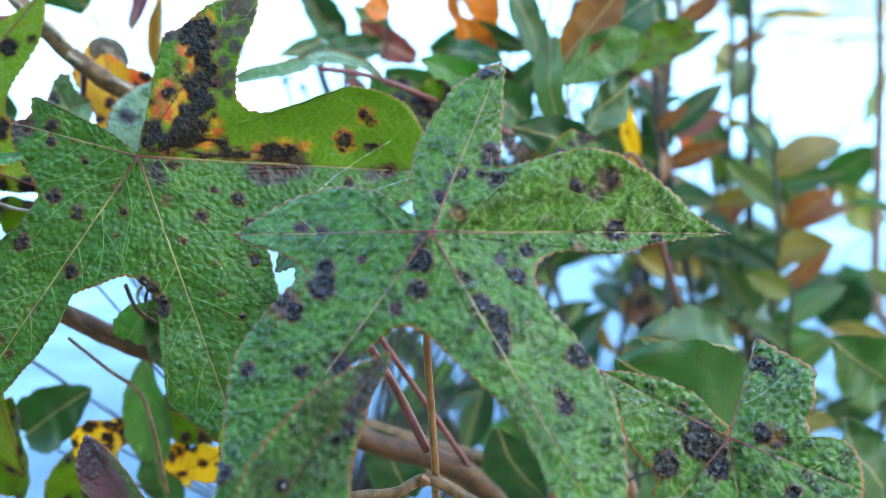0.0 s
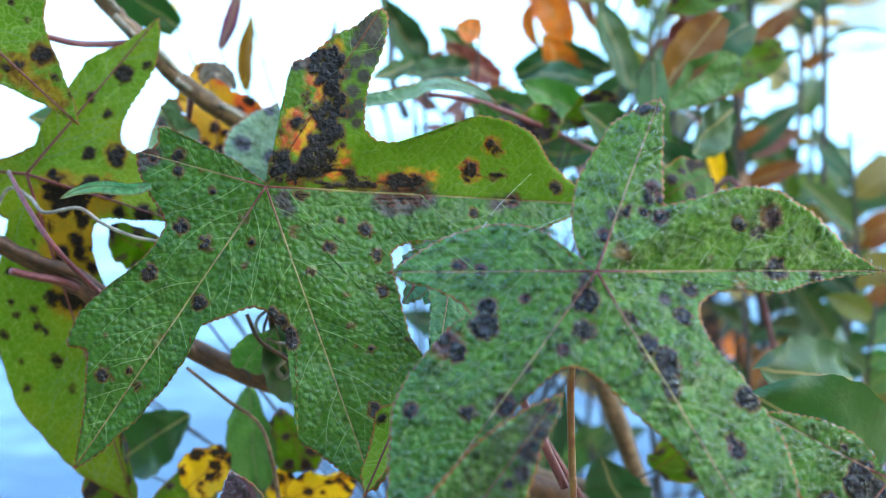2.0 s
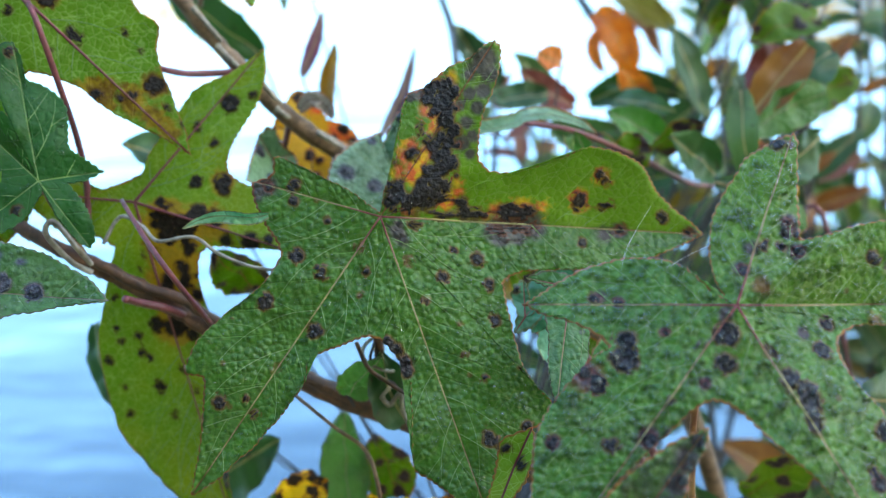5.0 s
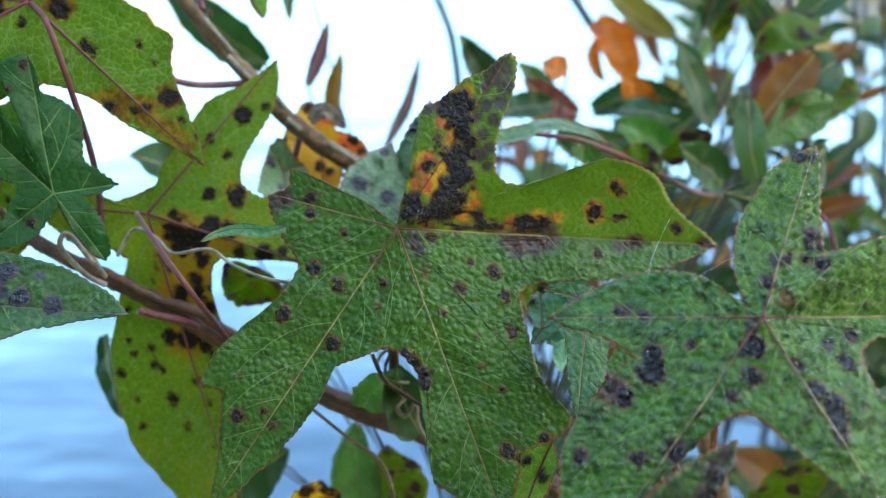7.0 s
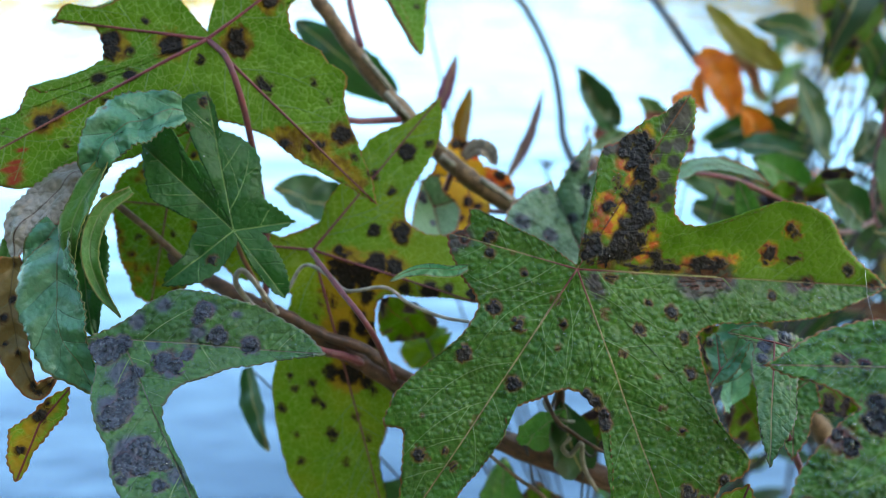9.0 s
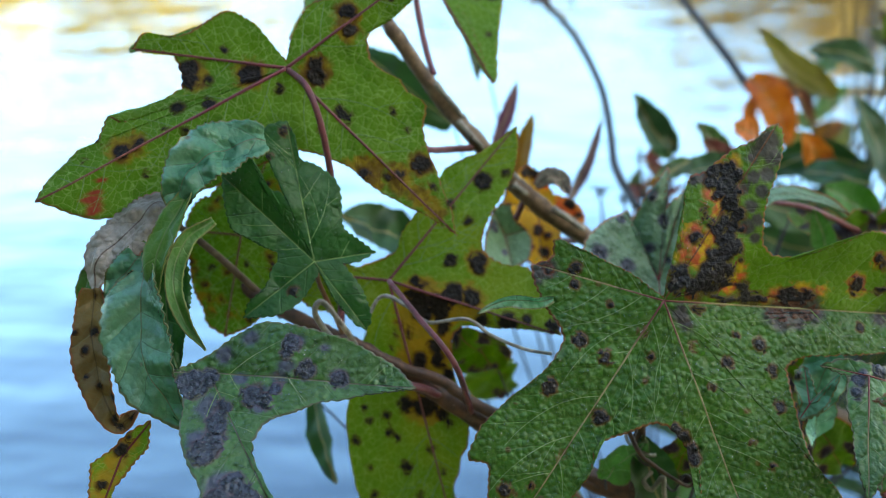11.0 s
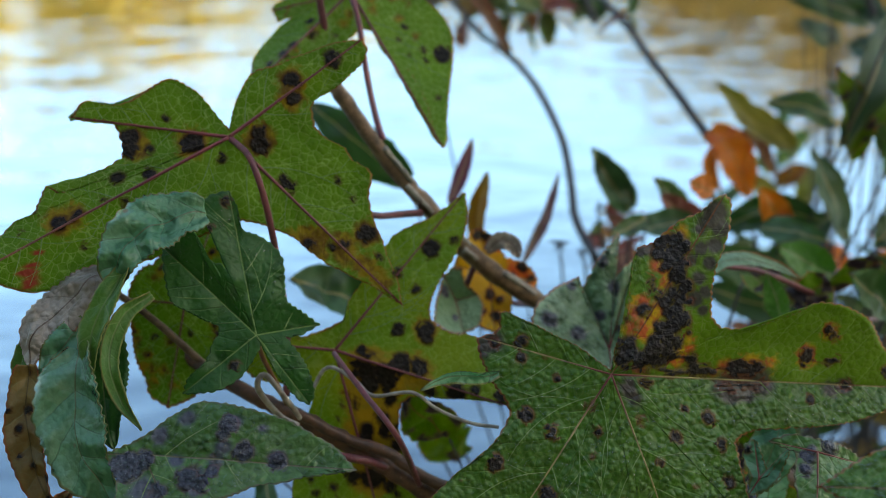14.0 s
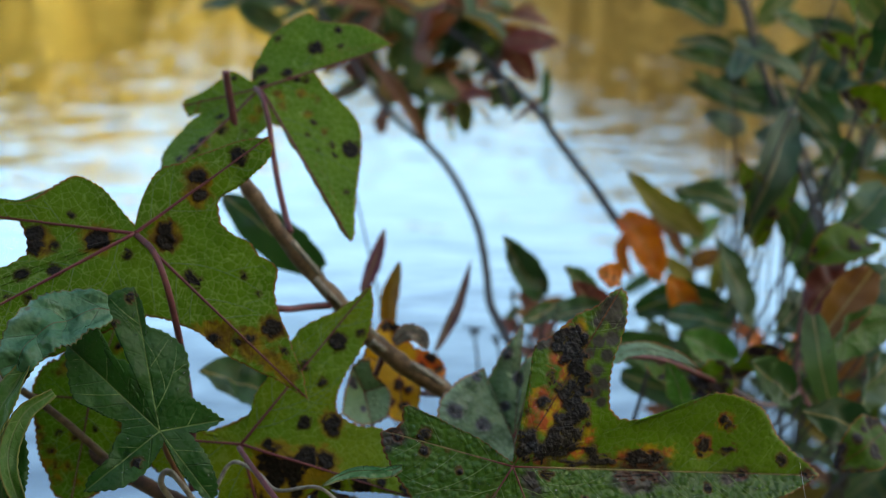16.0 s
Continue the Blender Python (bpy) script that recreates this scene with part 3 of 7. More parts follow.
def lobed_leaf(name, spec, material, label, petiole=None, petiole_material=None, petiole_radius=0.0011, rib_material=None, rib=0.0003, back=None, drops=None, **shape):
    """A whole leaf: blade with a thickness, a raised rib in each lobe and its stalk (given in world metres)."""
    root = thing(name, label, "leaf", pose(*spec["at"]), group="sweetgum leaves")
    mesh, ribs, veins = blade_bm(spec, **shape)
    mesh.materials.append(material)
    mesh.materials.append(back or material)
    blade = new("blade", mesh)
    blade.parent = root
    solid = blade.modifiers.new("thickness", "SOLIDIFY")
    solid.thickness, solid.offset, solid.material_offset = 0.00025, -1.0, 1
    for k, line in enumerate(ribs):
        if len(ribs) > 2 and k not in spec.get("ribless", ()):
            part("midrib", tube_bm(line, rib, rib * 0.3, 3, 6), rib_material or M_RIB, blade)
    if veins and len(ribs) > 2:
        threads = vein_mesh(veins, 0.00012 if rib < 0.0004 else 0.00015)
        threads.materials.append(M_VEIN_TOP if rib < 0.0004 else M_VEIN)
        net = new("vein_net", threads)
        net.parent = blade
        tagged(net, "pale forked side veins", "", "", "stuff")
    if drops:
        dew(blade, blade, *drops)
    if petiole and len(petiole) == 1:
        centre = root.matrix_world @ Vector((0, 0, -0.0006))
        back = root.matrix_world @ Vector((0, -0.004, -0.010))
        petiole = [centre, back, back.lerp(Vector(petiole[0]), 0.5) + Vector((0, 0.004, -0.004)), Vector(petiole[0])]
    if petiole:
        inverse = root.matrix_world.inverted()
        part("petiole", tube_bm([inverse @ Vector(p) for p in petiole], petiole_radius * 0.8, petiole_radius, 8, 8, 0.06), petiole_material or M_PETIOLE, root)
    return root


def dew(root, blade, count, smallest, largest, seed, keep=None):
    """Beads of water on a blade's upper side: flattened domes, joined into one mesh."""
    r = random.Random(seed)
    mesh = blade.data
    depth = np.empty(len(mesh.vertices), np.float32)
    mesh.attributes["inside"].data.foreach_get("value", depth)
    dry = np.empty(len(mesh.vertices), np.float32)
    mesh.attributes["yellowed"].data.foreach_get("value", dry)
    polys = [p for p in mesh.polygons if p.area > 1e-8 and depth[p.vertices[0]] > 0.9 and dry[p.vertices[0]] < 0.6]
    sizes = np.cumsum([p.area for p in polys])
    verts, faces = [], []
    for _ in range(count):
        p = polys[int(np.searchsorted(sizes, r.random() * sizes[-1]))]
        w = [r.random() for _ in p.vertices]
        t = sum(w)
        c = sum((mesh.vertices[v].co * (q / t) for v, q in zip(p.vertices, w)), Vector())
        if keep and noise.noise(c * 60 + Vector((seed, 0, 0))) < keep:
            continue
        n = p.normal
        u = n.orthogonal().normalized()
        v = n.cross(u)
        size = smallest + (largest - smallest) * r.random() ** 2.2
        long, turn = r.uniform(1.0, 1.7), r.uniform(0, math.pi)
        u, v = u * math.cos(turn) + v * math.sin(turn), v * math.cos(turn) - u * math.sin(turn)
        k = len(verts)
        for ring, (rad, high) in enumerate(((1.0, -0.06), (0.88, 0.34), (0.5, 0.58))):
            for j in range(8):
                a = 2 * math.pi * j / 8
                verts.append(c + (u * math.cos(a) * rad * long + v * math.sin(a) * rad + n * high) * size)
        verts.append(c + n * 0.64 * size)
        for ring in range(2):
            for j in range(8):
                a, b = k + ring * 8 + j, k + ring * 8 + (j + 1) % 8
                faces.append((a, b, b + 8, a + 8))
        faces += [(k + 16 + j, k + 16 + (j + 1) % 8, k + 24) for j in range(8)]
    out = bpy.data.meshes.new("dew")
    out.from_pydata([tuple(q) for q in verts], [], faces)
    out.materials.append(M_DEW)
    out.shade_smooth()
    ob = new("dew", out)
    ob.parent = root
    tagged(ob, "clear beads of water", "", "", "stuff")


def strip_mesh(length, width, bend, fold, twist=0.0, wavy=0.0, point=0.75, rows=22, cols=8, seed=0.0):
    """A lance-shaped blade along +y in metres: bend curls it down along its length, fold raises its halves."""
    verts, across, along, inside = [], [], [], []
    y, z, turn = 0.0, 0.0, 0.0
    for r in range(rows + 1):
        f = r / rows
        half = width / 2 * (math.sin(math.pi * min(1.0, f) ** point) ** 0.8) + 0.0002
        for c in range(cols + 1):
            u = 2 * c / cols - 1
            lift = fold * abs(u) * half + wavy * width * noise.noise(Vector((f * 5 + seed, u * 1.5, seed)))
            a = twist * f
            x0, z0 = u * half, lift
            verts.append((x0 * math.cos(a) - z0 * math.sin(a), y - z0 * math.sin(turn), z + (x0 * math.sin(a) + z0 * math.cos(a)) * math.cos(turn)))
            across.append(u * half * 1000), along.append(f * length * 1000), inside.append((1 - abs(u)) * half * 1000)
        turn = -bend * f
        y += math.cos(turn) * length / rows
        z += math.sin(turn) * length / rows
    faces = [(r * (cols + 1) + c, r * (cols + 1) + c + 1, (r + 1) * (cols + 1) + c + 1, (r + 1) * (cols + 1) + c) for r in range(rows) for c in range(cols)]
    mesh = bpy.data.meshes.new("leaf")
    mesh.from_pydata(verts, [], faces)
    for key, values in (("across", across), ("along", along), ("inside", inside), ("spot", [9.0] * len(verts)), ("patch", [9.0] * len(verts))):
        mesh.attributes.new(key, "FLOAT", "POINT").data.foreach_set("value", np.array(values, np.float32))
    mesh.shade_smooth()
    return mesh


def ribbon_mesh(points, width, face, fold, seed=0.0, rows=64, cols=10, blunt=0.02):
    """A curling lobe that follows a line of points: widest before its middle, pointed at both ends, creased along its rib."""
    line = spline(points, 12)
    reach = np.r_[0, np.cumsum(np.linalg.norm(np.diff(line, axis=0), axis=1))]
    verts, across, along, inside = [], [], [], []
    last = None
    for r in range(rows + 1):
        f = r / rows
        p, q = (Vector([np.interp(g * reach[-1], reach, line[:, a]) for a in range(3)]) for g in (f, min(1.0, f + 0.02)))
        o = Vector([np.interp(max(0.0, f - 0.02) * reach[-1], reach, line[:, a]) for a in range(3)])
        way = (q - o).normalized()
        side = way.cross(Vector(face)).normalized()
        up = side.cross(way)
        half = width / 2 * (blunt + (1 - blunt) * math.sin(math.pi * (0.06 + 0.94 * f) ** 0.85) ** 0.75)
        for c in range(cols + 1):
            u = 2 * c / cols - 1
            bite = 1 + 0.05 * math.sin(f * 110 + 2.0 * math.sin(f * 17 + seed)) * (abs(u) > 0.95) + 0.06 * noise.noise(Vector((f * 6, u, seed)))
            lift = fold * abs(u) ** 1.4 * half + 0.16 * width * noise.noise(Vector((f * 5 + seed, u * 1.6, seed)))
            verts.append(tuple(p + side * (u * half * bite) + up * lift))
            across.append(u * half * 1000), along.append(f * reach[-1] * 1000), inside.append((1 - abs(u)) * half * 1000)
    faces = [(r * (cols + 1) + c, r * (cols + 1) + c + 1, (r + 1) * (cols + 1) + c + 1, (r + 1) * (cols + 1) + c) for r in range(rows) for c in range(cols)]
    mesh = bpy.data.meshes.new("lobe")
    mesh.from_pydata(verts, [], faces)
    for key, values in (("across", across), ("along", along), ("inside", inside), ("spot", [9.0] * len(verts)), ("patch", [9.0] * len(verts))):
        mesh.attributes.new(key, "FLOAT", "POINT").data.foreach_set("value", np.array(values, np.float32))
    mesh.shade_smooth()
    return mesh


def along_pose(base, tip, face, scale=1.0):
    """A pose at base whose +y runs to tip and whose +z leans towards face."""
    y = (Vector(tip) - Vector(base)).normalized()
    z = Vector(face) - y * Vector(face).dot(y)
    z = z.normalized() if z.length > 1e-4 else y.orthogonal().normalized()
    x = y.cross(z)
    return Matrix.Translation(base) @ Matrix((x, y, z)).transposed().to_4x4() @ Matrix.Diagonal((scale, scale, scale, 1))


TOWARDS = Vector((0.0, -0.866, 0.5))

# ---- the pond and its far bank ----
def pond():
    bm = bmesh.new()
    xs = [-400, -60, -15, -4, 0, 4, 15, 60, 400]
    ys = [-40, -6, -2, 0, 2, 5, 12, 30, 60, 400]
    grid = [[bm.verts.new((x, y, 0)) for x in xs] for y in ys]
    for a, b in zip(grid, grid[1:]):
        for k in range(len(xs) - 1):
            bm.faces.new((a[k], a[k + 1], b[k + 1], b[k]))
    ob = part("water", bm, M_WATER, None, "still pale pond water with fine ripples reflecting sky and trees")
    tagged(ob, "", "water", "", "structure")


pond()


def near_bank():
    """The shore on which the shrubs stand, just under the viewer."""
    bm = bmesh.new()
    rows = []
    for k in range(41):
        x = -20 + k
        edge = 1.05 + 0.15 * noise.noise(Vector((x * 0.4, 2.0, 0)))
        rows.append([bm.verts.new((x, y, z + (0.05 * noise.noise(Vector((x * 0.7, y, 1.0))) if z > 0 else 0))) for y, z in ((edge, -0.25), (edge - 0.12, 0.02), (edge - 0.5, 0.14), (edge - 1.5, 0.2), (-40, 0.6))])
    for a, b in zip(rows, rows[1:]):
        for k in range(4):
            bm.faces.new((a[k], a[k + 1], b[k + 1], b[k]))
    ob = part("ground", bm, M_BANK, None, "grassy near shore of the pond")
    tagged(ob, "", "bank", "", "structure")


near_bank()


def far_bank():
    bm = bmesh.new()
    rows = []
    for k in range(61):
        x = -300 + 10 * k
        y = 46 + 3 * noise.noise(Vector((x * 0.02, 0, 0)))
        rows.append([bm.verts.new((x, y + d, h + 0.4 * noise.noise(Vector((x * 0.1, d, 0))) * (d > 1))) for d, h in ((0, -0.5), (1.5, 0.25), (6, 0.9), (40, 2.0), (300, 3.0))])
    for a, b in zip(rows, rows[1:]):
        for k in range(4):
            bm.faces.new((a[k], b[k], b[k + 1], a[k + 1]))
    ob = part("ground", bm, M_BANK, None, "grassy far bank of the pond")
    tagged(ob, "", "bank", "", "structure")


far_bank()


def far_tree(x, y, height, spread, material, rng, label):
    root = thing("tree", label, "tree", pose(x, y, 0.8), group="trees on the far bank")
    part("trunk", tube_bm([(0, 0, -0.6), (0.1, 0.1, height * 0.3), (0.0, 0.2, height * 0.75)], 0.22, 0.06, 4, 8), M_TRUNK, root)
    verts, faces = [], []
    for limb in range(48):
        a, h = rng.uniform(0, 2 * math.pi), rng.uniform(0.22, 1.0)
        r = spread * math.sin(math.pi * min(1, h * 0.85 + 0.12)) ** 0.7 * rng.uniform(0.3, 1.0)
        cx, cy, cz = r * math.cos(a), r * math.sin(a), h * height
        for _ in range(32):
            p = Vector((rng.gauss(0, 1), rng.gauss(0, 0.5), rng.gauss(0, 0.7))) * spread * 0.2 + Vector((cx, 0.25 * cy, cz))
            u = Vector((rng.gauss(0, 1), rng.gauss(0, 1), rng.gauss(0, 1))).normalized()
            w = u.orthogonal().normalized()
            s = rng.uniform(0.5, 1.0)
            k = len(verts)
            verts += [tuple(p - u * s), tuple(p + w * s * 0.6), tuple(p + u * s), tuple(p - w * s * 0.6)]
            faces.append((k, k + 1, k + 2, k + 3))
    mesh = bpy.data.meshes.new("crown")
    mesh.from_pydata(verts, [], faces)
    mesh.materials.append(material)
    crown = new("crown", mesh)
    crown.parent = root


rng = random.Random(4)
for k in range(29):
    x = -44 + 3.2 * k + rng.uniform(-0.8, 0.8)
    gold = x < -5
    tall = float(np.interp(x, [-16, -9, -5, 6, 9, 12, 16], [14.0, 12.2, 10.9, 10.2, 12.2, 14.4, 16.2])) - 0.8
    far_tree(x, 50 + rng.uniform(-1, 3), tall * rng.uniform(0.97, 1.05), rng.uniform(3.2, 4.2), M_GOLD if gold else M_TAN, rng,
             "tall tree in golden autumn foliage" if gold else "tall tree in dull brown foliage")

def added_shade_tree(x, y, height, spread, rng):
    """An unseen leafy tree added on the near shore to keep the low sun off the shrubs."""
    root = thing("tree", "unseen dense green tree added to shade the near shrubs", "tree", pose(x, y, 0.2), group="trees on the near shore")
    part("trunk", tube_bm([(0, 0, -0.3), (0.1, 0.05, height * 0.35), (0.0, 0.1, height * 0.8)], 0.18, 0.05, 4, 8), M_TRUNK, root)
    verts, faces = [], []
    for limb in range(60):
        d = Vector((rng.gauss(0, 1), rng.gauss(0, 1), rng.gauss(0, 1))).normalized() * spread * rng.uniform(0.25, 0.95)
        c = Vector((d.x, d.y, height * 0.58 + d.z * 1.15))
        for _ in range(90):
            p = c + Vector((rng.gauss(0, 1), rng.gauss(0, 1), rng.gauss(0, 1))) * spread * 0.17
            u = Vector((rng.gauss(0, 1), rng.gauss(0, 1), rng.gauss(0, 1))).normalized()
            w = u.orthogonal().normalized()
            s = rng.uniform(0.12, 0.24)
            k = len(verts)
            verts += [tuple(p - u * s), tuple(p + w * s * 0.6), tuple(p + u * s), tuple(p - w * s * 0.6)]
            faces.append((k, k + 1, k + 2, k + 3))
    mesh = bpy.data.meshes.new("crown")
    mesh.from_pydata(verts, [], faces)
    mesh.materials.append(M_NEARTREE)
    crown = new("crown", mesh)
    crown.parent = root


for x, y in ((5.6, -3.6), (3.0, -4.6), (7.2, -1.6), (-2.6, -4.6)):
    added_shade_tree(x, y, 6.6, 2.5, rng)
# further unseen trees, added to darken what the leaves mirror from behind the viewer
for x, y in ((-6.2, -5.2), (-0.2, -6.8), (3.4, -7.8), (-4.4, -8.0), (9.0, -5.4), (-8.5, -2.4)):
    added_shade_tree(x, y, 10.5, 3.7, rng)

# ---- sweetgum leaves near by: angles in degrees, lengths in millimetres ----
FRONT = dict(
    at=(-0.0025, 0.2285, 1.3724, 52.7, 2.1, 2.8),
    lobes=[
        (178.5, 44.5, -16.2, ((0.62, 8.0), (0.683, 6.0), (0.742, 4.6), (0.816, 3.4), (0.905, 2.2)), ((0.955, 1.5), (0.885, 3.4), (0.801, 6.1), (0.716, 8.0), (0.631, 9.3), (0.531, 10.5), (0.431, 10.8), (0.317, 10.2), (0.238, 8.7), (0.175, 6.4), (0.122, 3.7))),
        (68.1, 43.3, -7.3, ((0.081, 5.8), (0.192, 8.2), (0.313, 9.6), (0.426, 10.1), (0.548, 9.6), (0.656, 8.7), (0.772, 7.9), (0.873, 4.9), (0.951, 2.5)), ((0.971, 1.4), (0.897, 2.4), (0.795, 3.8), (0.678, 5.3), (0.563, 7.0))),
        (2.6, 71.9, -21.5, ((0.289, 14.9), (0.365, 16.3), (0.441, 17.6), (0.518, 18.2), (0.594, 17.0), (0.65, 15.2), (0.726, 12.3), (0.802, 8.4), (0.878, 4.4), (0.952, 1.3)), ((0.911, 1.0), (0.809, 1.4), (0.706, 3.2), (0.605, 5.1), (0.511, 4.6), (0.417, 4.7), (0.353, 5.7))),
        (-60.6, 74.2, 9.0, ((0.273, 14.6), (0.328, 14.1), (0.391, 14.9), (0.454, 15.7), (0.535, 16.4), (0.612, 16.6), (0.682, 16.1), (0.745, 14.7), (0.817, 12.3), (0.886, 9.6), (0.946, 6.2)), ((0.918, 3.8), (0.822, 5.5), (0.735, 5.0), (0.667, 4.7), (0.595, 4.8), (0.535, 5.6), (0.471, 6.9), (0.392, 8.9), (0.327, 10.2), (0.272, 11.3), (0.228, 13.1))),
        (-126.3, 77.4, -1.8, ((0.295, 5.5), (0.344, 4.2), (0.412, 3.7), (0.491, 2.3), (0.576, 1.4), (0.673, 1.1), (0.775, 1.2), (0.882, 1.6)), ((0.934, 3.2), (0.854, 6.9), (0.786, 9.6), (0.735, 12.4), (0.684, 15.1), (0.628, 17.5), (0.571, 18.7), (0.504, 18.9), (0.441, 18.6), (0.375, 18.3))),
    ],
    sinus=[(-161.1, 28.2), (151.0, 2.4), (44.2, 21.8), (-16.1, 23.9), (-106.6, 21.6)],
    spots=[(-2.5, -6.2, 3.1), (-3.0, -12.5, 2.4), (6.6, -9.8, 1.5), (10.4, -15.9, 2.7), (14.0, -19.5, 3.2), (14.8, -24.6, 2.5), (18.8, -9.4, 2.1), (21.3, -3.6, 1.6), (32.7, 11.8, 1.8), (42.5, 2.2, 3.1), (52.8, 1.1, 1.4), (-22.9, -7.4, 2.7), (-23.4, -11.5, 3.5), (-29.5, -16.7, 2.2), (-32.1, -14.1, 1.5), (-27.0, -29.8, 1.9), (-19.4, -28.5, 2.2), (-39.0, -29.5, 1.3), (31.5, -26.5, 3.1), (28.0, -37.1, 1.8), (14.9, 12.2, 1.3), (11.0, 13.2, 0.9), (7.4, 13.5, 1.0), (14.7, 16.1, 0.9), (-23.7, 1.0, 1.3), (-28.8, 2.1, 1.3), (-44.1, -51.5, 2.9), (-7.6, -16.9, 1.0), (-14.9, -5.8, 0.7), (2.2, 7.7, 1.1)]
    + [(13.1, 19.2, 1.0), (12.7, 37.3, 1.7), (-14.7, -20.7, 0.8), (26.4, -33.8, 0.8)],
    patches=[(40.6, 13.3, 3.1), (33.0, -2.3, 2.2), (5.9, 4.1, 2.0), (-31.4, -15.4, 3.8)],
    bruise_sheen_blobs=[(13.6, 18.6, 2.4), (14.2, 12.2, 2.2), (12.6, 16.6, 1.7), (4.6, 12.9, 1.9), (1.5, 8.4, 1.9), (41.0, 13.3, 2.4), (37.5, 9.8, 1.9), (-27.6, 2.6, 1.7), (-24.0, 1.4, 1.2), (-14.9, -5.7, 1.2), (-7.6, -16.8, 1.7), (-2.2, -1.8, 1.7), (15.1, -5.7, 1.7), (-19.5, -28.4, 2.7), (-14.7, -27.2, 1.7), (-31.5, -15.3, 2.9), (-39.1, -29.5, 1.7), (27.9, -37.3, 2.2), (42.1, 2.2, 1.9), (21.0, -3.5, 1.2), (15.2, 37.1, 1.2), (-7.6, -8.5, 1.1)],
)
